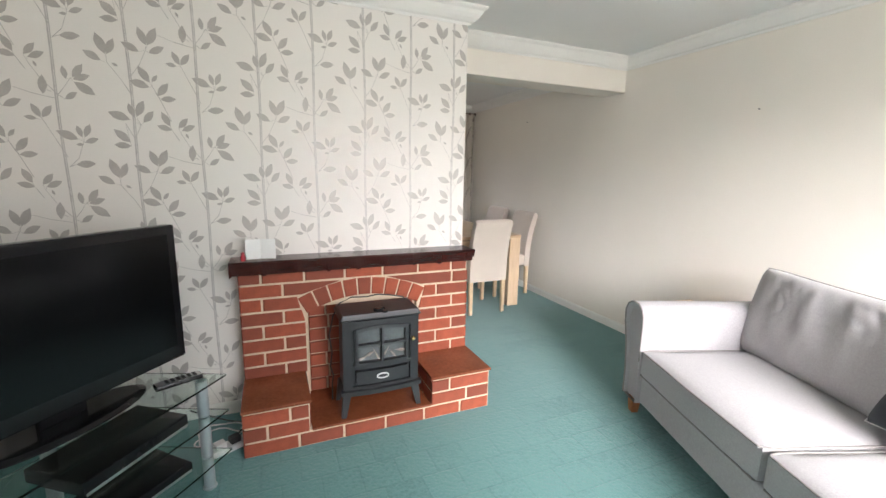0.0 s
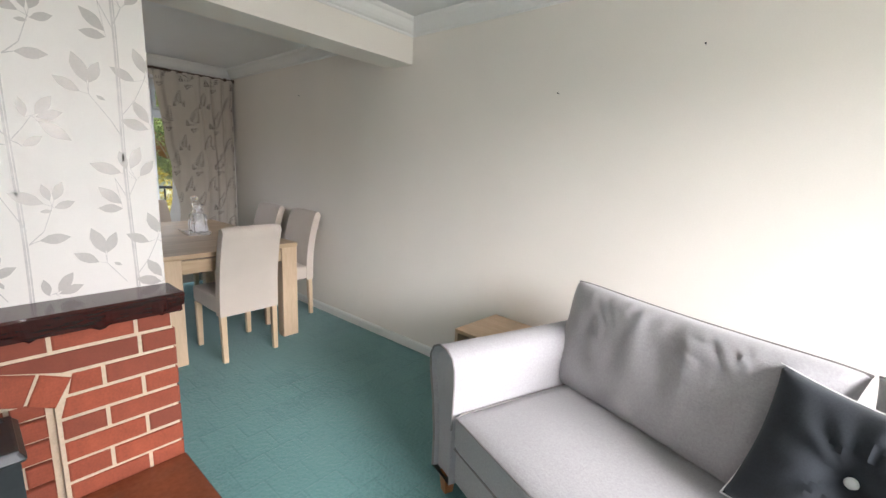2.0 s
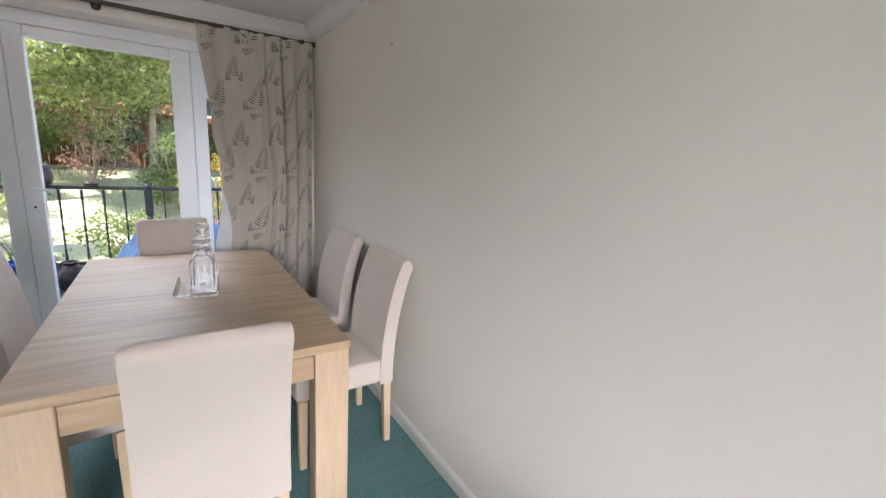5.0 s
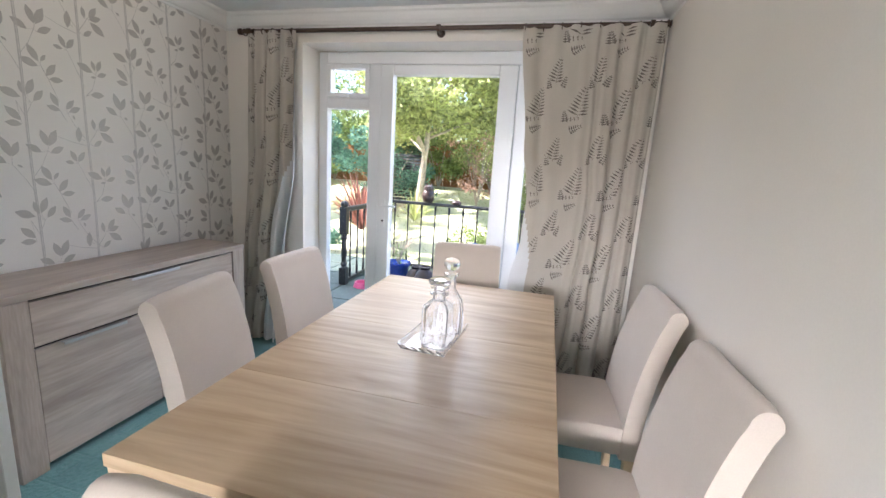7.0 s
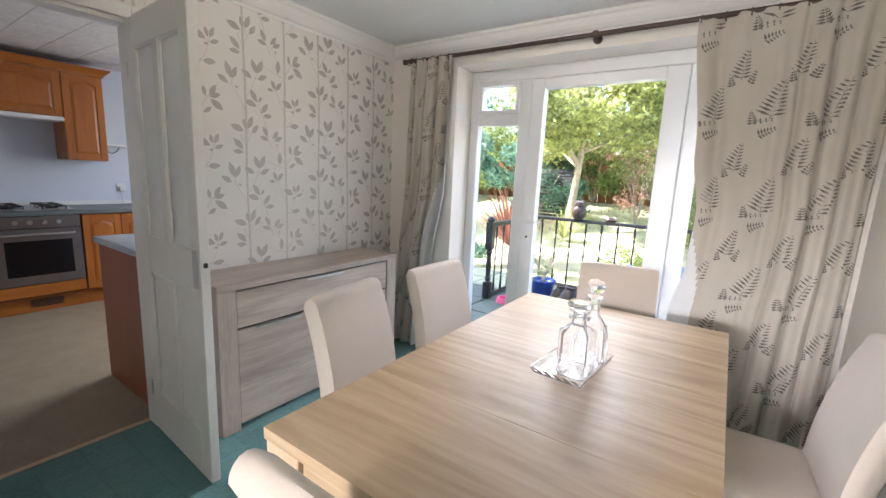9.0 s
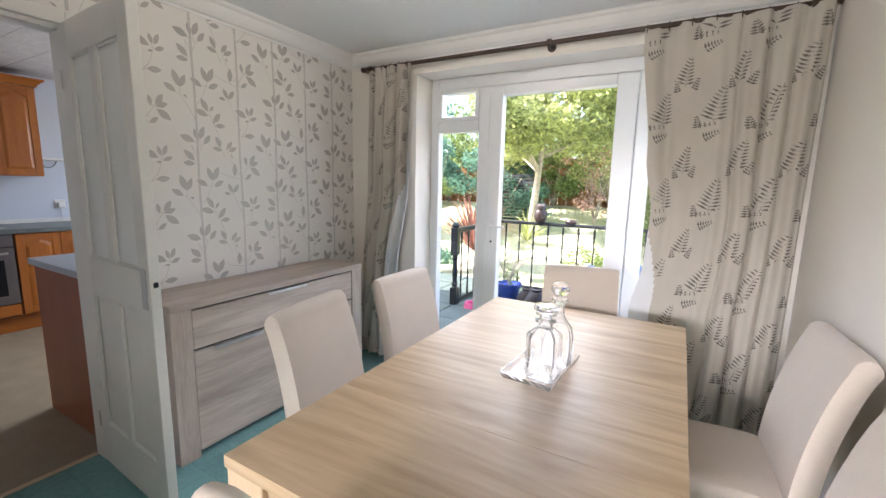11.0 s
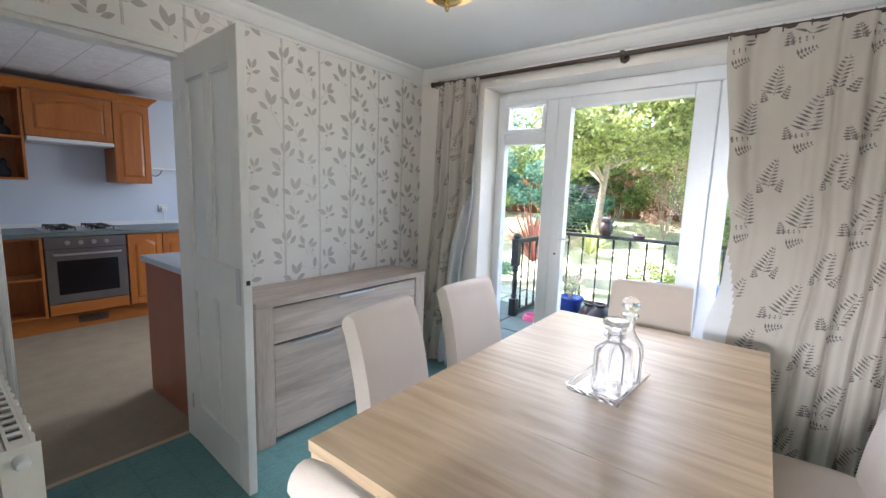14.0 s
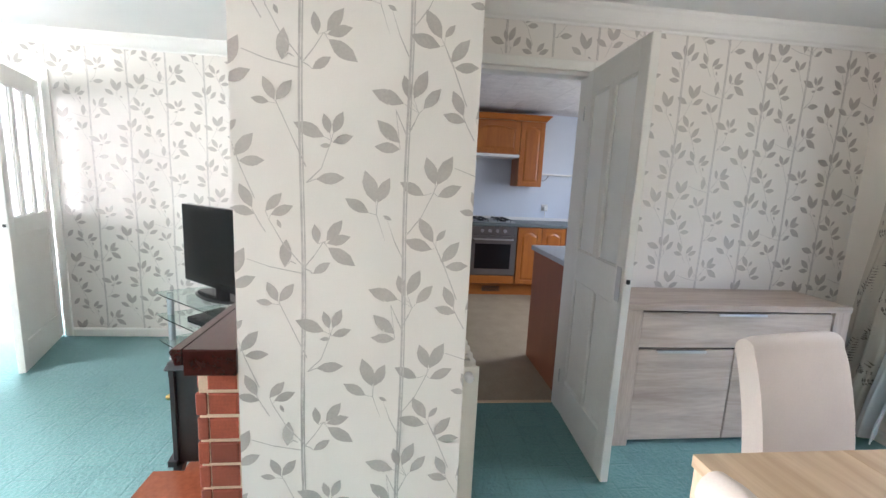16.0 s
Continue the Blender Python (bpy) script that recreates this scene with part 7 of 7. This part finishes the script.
def leaf_cloud(centres, n, size, rng, spread, droop=0.0):
    """Many small leaves about the given centres (x, y, z, radius), as one mesh's verts and faces."""
    vs, fs = [], []
    for _ in range(n):
        cx, cy, cz, r = rng.choice(centres)
        d = Vector((rng.gauss(0, 1), rng.gauss(0, 1), rng.gauss(0, 1))).normalized() * r * (rng.random() ** 0.4)
        p = Vector((cx, cy, cz)) + Vector((d.x, d.y, d.z * spread))
        a = Vector((rng.gauss(0, 1), rng.gauss(0, 1), rng.gauss(0, 0.6) - droop)).normalized()
        b = a.cross(Vector((rng.gauss(0, 1), rng.gauss(0, 1), rng.gauss(0, 1)))).normalized()
        s = size * rng.uniform(0.6, 1.4)
        k = len(vs)
        nrm = a.cross(b) * s * 0.15
        vs += [p, p + a * s * 0.5 + b * s * 0.28 + nrm, p + a * s, p + a * s * 0.5 - b * s * 0.28 + nrm]
        fs.append((k, k + 1, k + 2, k + 3))
    return vs, fs


def leafy(name, vs, fs, material, parent):
    me = bpy.data.meshes.new(name)
    me.from_pydata([tuple(v) for v in vs], [], fs)
    me.materials.append(material)
    ob = new(name, me)
    ob.parent = parent
    return ob


def tree(x, y, z, height, crown_r, label, material, seed, leaves=9000, size=0.09, trunk=0.08, lean=0.0, crown_z=0.45):
    rng = random.Random(seed)
    t = thing("tree", label, "tree", Matrix.Translation((x, y, z)))
    bm = bmesh.new()
    top = Vector((lean, 0.1, height * 0.8))
    tube(bm, [(0, 0, 0), (lean * 0.2, 0.02, height * 0.2), (lean * 0.45, -0.03, height * 0.4), tuple(top)], [trunk, trunk * 0.8, trunk * 0.6, trunk * 0.15], 9)
    part("trunk", bm, M_BARK, t, "", True)
    centres = []
    for i in range(9):
        f = rng.uniform(0.28, 0.75)
        base = Vector((lean * f, 0, height * f))
        an = i * 2.4 + rng.uniform(-0.4, 0.4)
        L = crown_r * rng.uniform(0.6, 1.0)
        end = base + Vector((math.cos(an) * L, math.sin(an) * L, height * rng.uniform(0.08, 0.28)))
        mid = (base + end) / 2 + Vector((0, 0, 0.12))
        bm = bmesh.new()
        tube(bm, [tuple(base), tuple(mid), tuple(end)], [trunk * 0.4, trunk * 0.25, trunk * 0.06], 6)
        part("limb", bm, M_BARK, t, "", True)
        for q in (0.55, 0.8, 1.0):
            c = base + (end - base) * q
            centres.append((c.x + rng.uniform(-0.15, 0.15), c.y, c.z + rng.uniform(-0.1, 0.3), crown_r * rng.uniform(0.18, 0.42)))
    centres += [(rng.gauss(0, crown_r * 0.4), rng.gauss(0, crown_r * 0.4), height * rng.uniform(crown_z, 1.0), crown_r * rng.uniform(0.2, 0.45)) for _ in range(14)]
    vs, fs = leaf_cloud(centres, leaves, size, rng, 0.7, 0.3)
    leafy("crown", vs, fs, material, t)
    return t


def shrub(x, y, z, r, h, label, material, seed, leaves=2500, size=0.07, cat="shrub"):
    rng = random.Random(seed)
    t = thing("shrub", label, cat, Matrix.Translation((x, y, z)))
    bm = bmesh.new()
    for i in range(6):
        an = i * 1.05
        tube(bm, [(0, 0, 0), (0.3 * r * math.cos(an), 0.3 * r * math.sin(an), h * 0.4), (0.7 * r * math.cos(an), 0.7 * r * math.sin(an), h * 0.85)], [0.02, 0.014, 0.004], 5)
    part("stems", bm, M_BARK, t)
    centres = [(rng.gauss(0, r * 0.45), rng.gauss(0, r * 0.45), h * rng.uniform(0.15, 0.9), r * rng.uniform(0.22, 0.45)) for _ in range(16)]
    vs, fs = leaf_cloud(centres, leaves, size, rng, 0.8)
    leafy("leaves", vs, fs, material, t)
    return t


def spiky(x, y, z, ln, n, label, material, seed):
    """A rosette of long narrow arching leaves."""
    rng = random.Random(seed)
    t = thing("spiky_plant", label, "plant", Matrix.Translation((x, y, z)))
    vs, fs = [], []
    for i in range(n):
        an, el = rng.uniform(0, 6.28), rng.uniform(0.5, 1.45)
        L = ln * rng.uniform(0.7, 1.1)
        d = Vector((math.cos(an) * math.cos(el), math.sin(an) * math.cos(el), math.sin(el)))
        sd = Vector((-math.sin(an), math.cos(an), 0)) * 0.016
        pts = [Vector((0, 0, 0)), d * L * 0.35, d * L * 0.7 + Vector((0, 0, -0.06 * L)), d * L + Vector((0, 0, -0.22 * L))]
        k = len(vs)
        for p, w in zip(pts, (0.7, 1.0, 0.8, 0.1)):
            vs += [p + sd * w, p - sd * w]
        for q in range(3):
            fs.append((k + 2 * q, k + 2 * q + 1, k + 2 * q + 3, k + 2 * q + 2))
    leafy("leaves", vs, fs, material, t)
    return t


GZ, PZ = -0.45, -0.12


def gz(y):
    """The lawn's height: level by the patio, rising in a bank towards the trees."""
    t = min(1, max(0, (y - 8.0) / 8.0))
    return GZ + 1.15 * t * t * (3 - 2 * t)


bm = bmesh.new()
ys = [-600, 0, 7.0] + [8 + 0.5 * i for i in range(17)] + [20, 60, 600]
xs = [-600, -60, -20, -10, -5, 0, 5, 10, 20, 60, 600]
gv = [[bm.verts.new((x, y, gz(y) + (0.05 * noise.noise(Vector((x, y, 0))) if 8 < y < 19 and abs(x) < 20 else 0))) for y in ys] for x in xs]
for a in range(len(xs) - 1):
    for b in range(len(ys) - 1):
        bm.faces.new((gv[a][b], gv[a + 1][b], gv[a + 1][b + 1], gv[a][b + 1]))
structure("ground", bm, M_GROUND, "pale dry lawn that runs on to the garden's end", "lawn")
bm = bmesh.new()
slab(bm, (-4.6, PATIO_Y + 0.34, GZ - 0.05), (2.0, 7.45, PZ - 0.014), 2)
PATIO = structure("pavement", bm, M_SLABJOINT, "raised paved patio with mossy joints", "patio")
slab_me = {}
prng = random.Random(9)
for i in range(12):
    for j in range(6):
        x, y = -4.58 + i * 0.545, PATIO_Y + 0.36 + j * 0.515
        key = prng.randrange(4)
        if key not in slab_me:
            b2 = bmesh.new()
            box(b2, (0.006, 0.006, -0.02), (0.537, 0.507, 0.0 + 0.0015 * key), 0.006)
            slab_me[key] = mesh("paving_slab", b2, M_SLAB)
        o = new("paving_slab", slab_me[key])
        o.parent = PATIO
        o.location = (x, y, PZ)

# black rail with turned balusters
RAIL_Y, RX0, RNY = 7.2, -2.95, 5.93
rail = thing("balustrade", "black painted balustrade with turned spindles round the patio", "balustrade")


def turned(h, r, sides=8):
    bm = bmesh.new()
    lathe(bm, [(r, 0), (r, h * 0.12), (r * 0.6, h * 0.14), (r * 1.0, h * 0.17), (r * 0.55, h * 0.2), (r * 0.75, h * 0.3), (r * 0.5, h * 0.42), (r * 0.9, h * 0.46), (r * 0.9, h * 0.49), (r * 0.5, h * 0.53), (r * 0.75, h * 0.66), (r * 0.55, h * 0.78), (r * 1.0, h * 0.81), (r * 0.6, h * 0.84), (r, h * 0.87), (r, h)], sides)
    return mesh("spindle", bm, M_BLACKRAIL, True)


sp = turned(0.90, 0.016)
spots = [(RX0, RNY + 0.17 + 0.2 * i) for i in range(6)] + [(RX0 + 0.18 + 0.21 * i, RAIL_Y) for i in range(20) if abs(RX0 + 0.18 + 0.21 * i + 1.26) > 0.06]
for x, y in spots:
    o = new("spindle", sp)
    o.parent = rail
    o.location = (x, y, PZ + 0.06)
for a, b in (((RX0 - 0.03, RNY, 0.80), (RX0 + 0.03, RAIL_Y, 0.86)), ((RX0, RAIL_Y - 0.03, 0.845), (1.4, RAIL_Y + 0.03, 0.89)), ((RX0 - 0.025, RNY, PZ + 0.02), (RX0 + 0.025, RAIL_Y, PZ + 0.06)), ((RX0, RAIL_Y - 0.025, PZ + 0.02), (1.4, RAIL_Y + 0.025, PZ + 0.06))):
    boxpart("rail", a, b, M_BLACKRAIL, rail, 0.01)
for x, y in ((RX0, RNY), (RX0, RAIL_Y), (-1.26, RAIL_Y), (1.4, RAIL_Y)):
    bm = bmesh.new()
    box(bm, (x - 0.045, y - 0.045, PZ), (x + 0.045, y + 0.045, PZ + 0.22), 0.004)
    lathe(bm, [(0.042, 0.22), (0.030, 0.235), (0.044, 0.26), (0.028, 0.30), (0.036, 0.42), (0.028, 0.56), (0.044, 0.60), (0.030, 0.62), (0.042, 0.64)], 12, (x, y, PZ))
    box(bm, (x - 0.045, y - 0.045, PZ + 0.64), (x + 0.045, y + 0.045, PZ + 0.98), 0.004)
    lathe(bm, [(0.035, 0.98), (0.050, 1.0), (0.050, 1.02), (0.030, 1.05), (0, 1.06)], 12, (x, y, PZ))
    part("newel_post", bm, M_BLACKRAIL, rail)

bm = bmesh.new()
lathe(bm, [(0, 0), (0.06, 0.0), (0.085, 0.04), (0.095, 0.10), (0.085, 0.15), (0.072, 0.175), (0.078, 0.20), (0.070, 0.235), (0.04, 0.255), (0, 0.26)], 18)
for sx in (-1, 1):
    k = bmesh.ops.create_cone(bm, segments=8, radius1=0.022, radius2=0.0, depth=0.06, cap_ends=True)["verts"]
    for v in k:
        v.co += Vector((sx * 0.045, 0, 0.26))
o = part("owl_ornament", bm, M_OWL, None, "", True)
tagged(o, "brown glazed pottery owl ornament standing on the rail", "ornament")
o.matrix_basis = Matrix.Translation((-2.26, RAIL_Y, 0.8905))
bm = bmesh.new()
lathe(bm, [(0, 0), (0.04, 0), (0.05, 0.03), (0.03, 0.06), (0, 0.065)], 10)
for v in bm.verts:
    v.co.x *= 1.6
o = part("bird_ornament", bm, M_OWL, None, "", True)
tagged(o, "small dark pottery bird sitting on the rail", "ornament")
o.matrix_basis = Matrix.Translation((-1.83, RAIL_Y, 0.8905))

pot = thing("plant_pot", "cobalt blue glazed pot of dry twiggy stems", "plant pot", Matrix.Translation((-2.38, 6.35, PZ)))
bm = bmesh.new()
lathe(bm, [(0, 0), (0.10, 0), (0.12, 0.02), (0.155, 0.23), (0.17, 0.25), (0.17, 0.275), (0.15, 0.275), (0.14, 0.24), (0, 0.24)], 24)
part("pot", bm, M_BLUEPOT, pot, "", True)
rng = random.Random(21)
vs, fs = leaf_cloud([(0, 0, 0.36, 0.16)], 60, 0.05, rng, 1.0)
leafy("foliage", vs, fs, L_GREEN, pot)
bm = bmesh.new()
for i in range(16):
    a = rng.uniform(0, 6.28)
    tube(bm, [(0, 0, 0.24), (0.07 * math.cos(a), 0.07 * math.sin(a), 0.42), (0.2 * math.cos(a), 0.2 * math.sin(a), rng.uniform(0.5, 0.68))], 0.004, 4)
part("twigs", bm, M_BARK, pot)
for x, y, s in ((-2.10, 6.25, 0.85), (-1.93, 6.1, 1.0)):
    bm = bmesh.new()
    lathe(bm, [(0, 0), (0.08, 0), (0.13, 0.08), (0.14, 0.16), (0.10, 0.24), (0.06, 0.28), (0.075, 0.31), (0.06, 0.315), (0.045, 0.28), (0, 0.27)], 20)
    o = part("urn", bm, M_URN, None, "", True)
    tagged(o, "dark brown glazed urn on the patio", "urn", "urns on the patio")
    o.matrix_basis = Matrix.Translation((x, y, PZ)) @ Matrix.Diagonal((s, s, s, 1))
bm = bmesh.new()
lathe(bm, [(0, 0.012), (0.08, 0.01), (0.10, 0.0), (0.115, 0.005), (0.10, 0.065), (0.085, 0.065), (0.075, 0.02), (0, 0.02)], 20)
o = part("pet_bowl", bm, M_PINK, None, "", True)
tagged(o, "pink plastic bowl on the paving", "bowl")
o.matrix_basis = Matrix.Translation((-2.68, 5.92, PZ + 0.001))
# crumpled blue sheet and a pale sack
for nm, lb, cat, mt, cx, cy, sx, sy, hh, sd in (("tarpaulin", "crumpled blue tarpaulin heaped over something on the patio", "tarpaulin", M_TARP, -0.66, 5.55, 0.92, 0.62, 0.92, 2.0),
                                               ("garden_sack", "pale crumpled plastic sack on the patio", "sack", M_WHITECLOTH, -1.66, 6.35, 0.20, 0.18, 0.30, 5.0)):
    bm = bmesh.new()
    n = 56
    g = [[None] * (n + 1) for _ in range(n + 1)]
    for i in range(n + 1):
        for j in range(n + 1):
            u, v = i / n * 2 - 1, j / n * 2 - 1
            f = max(0, 1 - abs(u) ** 3.2) * max(0, 1 - abs(v) ** 3.2)
            p = Vector((u * 4, v * 4, sd))
            cr = abs(noise.noise(p)) + 0.5 * abs(noise.noise(p * 2.3)) + 0.25 * abs(noise.noise(p * 5))
            z = hh * f ** 0.6 * (0.78 + 0.3 * noise.noise(p * 0.35)) + 0.16 * hh * (cr - 0.45) * f ** 0.3
            g[i][j] = bm.verts.new((cx + u * sx * (1 + 0.06 * noise.noise(p * 0.8)), cy + v * sy, PZ + max(0.003, z)))
    for i in range(n):
        for j in range(n):
            bm.faces.new((g[i][j], g[i + 1][j], g[i + 1][j + 1], g[i][j + 1]))
    tagged(part(nm, bm, mt), lb, cat)

# planting
tree(-3.95, 12.0, gz(12.0), 5.8, 2.45, "yellow-green tree with a pale leaning trunk and drooping crown", L_LIME, 1, 30000, 0.12, 0.11, 0.5, 0.42)
tree(-1.4, 14.5, gz(14.5), 5.2, 2.4, "yellow-green garden tree in full leaf", L_LIME, 2, 20000, 0.12, 0.10, 0.2, 0.4)
tree(-7.6, 11.0, gz(11.0), 3.5, 1.5, "dark blue-green tree in full leaf", L_DARK, 3, 10000, 0.10, 0.10, 0.2, 0.3)
tree(-6.6, 15.5, gz(15.5), 3.9, 1.8, "mid green garden tree in full leaf", L_GREEN, 4, 9000, 0.12, 0.10)
tree(2.6, 13.0, gz(13.0), 4.6, 1.7, "mid green garden tree in full leaf", L_GREEN, 6, 8000, 0.11, 0.09)
tree(5.8, 16.0, gz(16.0), 5.4, 2.2, "mid green garden tree in full leaf", L_GREEN, 7, 7000, 0.13, 0.09)
shrub(-5.05, 8.5, gz(8.5), 0.75, 2.9, "tall blue-green shrub beside the patio", L_DARK, 11, 5000, 0.08)
shrub(-5.1, 12.6, gz(12.6), 1.1, 1.9, "dark green shrub in the border", L_DARK, 12, 4000, 0.09)
shrub(0.2, 10.6, gz(10.6), 0.95, 1.5, "golden yellow shrub beyond the rail", L_GOLD, 15, 4200, 0.07)
shrub(-0.9, 11.5, gz(11.5), 0.8, 1.9, "mid green shrub beyond the rail", L_GREEN, 16, 3200, 0.08)
shrub(1.9, 9.8, gz(9.8), 0.9, 1.2, "golden yellow shrub beyond the rail", L_GOLD, 17, 3200, 0.07)
shrub(-1.6, 8.3, gz(8.3), 0.6, 0.9, "low green shrub just beyond the rail", L_GREEN, 18, 1800, 0.06)
shrub(-0.3, 8.2, gz(8.2), 0.55, 0.8, "low orange-flowered shrub just beyond the rail", L_RED, 19, 1500, 0.06)
spiky(-4.35, 9.4, gz(9.4) + 0.35, 1.6, 150, "red-leaved spiky plant in the border", L_RED, 31)
spiky(-3.75, 11.2, gz(11.2) + 0.1, 1.0, 60, "green spiky plant below the tree", L_LIME, 32)
spiky(-5.0, 7.6, gz(7.6), 0.9, 60, "pale green arching grass beside the patio", L_GRASS, 33)
shrub(-2.55, 13.2, gz(13.2), 0.7, 2.3, "salmon pink flowering shrub beyond the lawn", L_PINK, 20, 1100, 0.08)
# dark slatted screen behind the leaning tree
scr = thing("slatted_screen", "dark grey slatted timber screen behind the tree", "screen", Matrix.Translation((-4.62, 12.9, gz(12.9))))
for x in (-0.52, 0.52):
    boxpart("post", (x - 0.035, -0.035, -0.02), (x + 0.035, 0.035, 1.45), M_SCREENWOOD, scr, 0.004)
for i in range(14):
    boxpart("slat", (-0.60, -0.055, 0.10 + i * 0.095), (0.60, -0.036, 0.17 + i * 0.095), M_SCREENWOOD, scr, 0.003)
rng = random.Random(77)
vs, fs = [], []
for _ in range(6000):
    x, y = rng.uniform(-7, 4), rng.uniform(7.5, 16)
    h = rng.uniform(0.03, 0.09)
    k = len(vs)
    a = rng.uniform(0, 3.14)
    dx, dy = 0.008 * math.cos(a), 0.008 * math.sin(a)
    gq = gz(y) - 0.01
    vs += [Vector((x - dx, y - dy, gq)), Vector((x + dx, y + dy, gq)), Vector((x + rng.uniform(-0.03, 0.03), y, gq + h))]
    fs.append((k, k + 1, k + 2))
gr = leafy("grass", vs, fs, L_GRASS, None)
tagged(gr, "tufts of dry grass on the lawn", "grass", kind="stuff")

for i, (x, y, r, h, mt) in enumerate(((-8.4, 15.6, 1.3, 2.6, L_GREEN), (-6.3, 16.1, 1.2, 2.3, L_DARK), (-4.4, 15.8, 1.3, 2.5, L_GREEN), (-2.6, 16.2, 1.2, 2.3, L_LIME), (-0.8, 16.0, 1.2, 2.2, L_GREEN), (1.2, 15.8, 1.2, 2.0, L_DARK), (3.2, 16.2, 1.3, 2.2, L_LIME))):
    shrub(x, y, gz(y), r, h, "tall leafy hedge shrub before the fence", mt, 50 + i, 5200, 0.11)
# garden fence
fence = thing("fence", "orange-brown close-boarded garden fence", "fence")
bd = bmesh.new()
box(bd, (0, 0, 0), (0.145, 0.02, 1.75), 0.003)
bdm = mesh("board", bd, M_FENCE)
for i in range(110):
    o = new("board", bdm)
    o.parent = fence
    o.location = (-9.5 + i * 0.15, 17.0 + (0.012 if i % 2 else 0), gz(17.0) - 0.02)
for i in range(60):
    o = new("board", bdm)
    o.parent = fence
    o.matrix_basis = Matrix.Translation((-9.5 + (0.012 if i % 2 else 0), 8.0 + i * 0.15, gz(8.0 + i * 0.15) - 0.02)) @ Matrix.Rotation(radians(90), 4, "Z")

# house across the gardens
house = thing("house", "orange brick house with a brown tiled roof and white windows", "house", Matrix.Translation((4.0, 26.0, gz(26.0) - 0.9)))
hb = bmesh.new()
wins = [(-4.6, -3.0, 3.2, 4.3), (-0.6, 1.0, 3.2, 4.3), (2.6, 4.2, 3.2, 4.3), (-4.6, -3.0, 0.9, 2.2), (-0.6, 1.0, 0.9, 2.2), (2.6, 4.2, 0.9, 2.2)]
slab(hb, (-7.5, 0, 0), (7.5, 0.3, 4.8), 1, wins)
part("wall", hb, M_HOUSEBRICK, house)
boxpart("wall", (-7.5, 0.301, 0), (7.5, 7.0, 4.8), M_HOUSEBRICK, house, 0)
hb = bmesh.new()
rv = [hb.verts.new(p) for p in ((-7.9, -0.4, 4.7), (7.9, -0.4, 4.7), (7.9, 3.6, 7.4), (-7.9, 3.6, 7.4), (7.9, 7.4, 4.7), (-7.9, 7.4, 4.7))]
for q in ((0, 1, 2, 3), (3, 2, 4, 5), (0, 3, 5), (1, 4, 2), (0, 5, 4, 1)):
    hb.faces.new([rv[k] for k in q])
part("roof", hb, M_ROOFTILE, house)
hb = bmesh.new()
for r in range(12):
    y, z = -0.4 + r * 0.333, 4.72 + r * 0.225
    tube(hb, [(-7.9, y, z + 0.02), (7.9, y, z + 0.02)], 0.03, 5)
part("tile_courses", hb, M_ROOFTILE, house)
boxpart("fascia", (-7.9, -0.45, 4.55), (7.9, -0.40, 4.72), M_UPVC, house, 0.005)
for a, b, c, d in wins:
    wn_ = boxpart("window", (a + 0.08, 0.05, c + 0.08), (b - 0.08, 0.06, d - 0.08), M_HOUSEGLASS, house, 0)
    for q in ((a, c, a + 0.08, d), (b - 0.08, c, b, d), (a + 0.08, c, b - 0.08, c + 0.08), (a + 0.08, d - 0.08, b - 0.08, d), ((a + b) / 2 - 0.04, c + 0.08, (a + b) / 2 + 0.04, d - 0.08)):
        boxpart("frame", (q[0], 0.02, q[1]), (q[2], 0.10, q[3]), M_UPVC, wn_, 0)
    boxpart("sill", (a - 0.08, -0.06, c - 0.08), (b + 0.08, 0.02, c), M_UPVC, wn_, 0)

# pot plant by the front wall whose long leaves reach in beside the sofa
pl = thing("house_plant", "tall arching green house plant behind the sofa end", "plant", Matrix.Translation((-0.30, -2.45, 0)))
bm = bmesh.new()
lathe(bm, [(0, 0), (0.12, 0), (0.15, 0.25), (0.165, 0.27), (0.16, 0.29), (0.14, 0.28), (0, 0.26)], 20)
part("pot", bm, M_URN, pl, "", True)
bm = bmesh.new()
prg = random.Random(4)
for i in range(12):
    an = i * 0.55 + 0.3
    L = prg.uniform(0.5, 0.85)
    hgt = prg.uniform(1.15, 1.75)
    tube(bm, [(0, 0, 0.26), (0.1 * math.cos(an), 0.1 * math.sin(an), hgt * 0.6), (min(0.26, L * 0.5 * math.cos(an)), L * 0.5 * math.sin(an), hgt), (min(0.27, L * math.cos(an)), L * math.sin(an), hgt - 0.18)], [0.006, 0.006, 0.010, 0.001], 5)
part("leaves", bm, L_GREEN, pl)
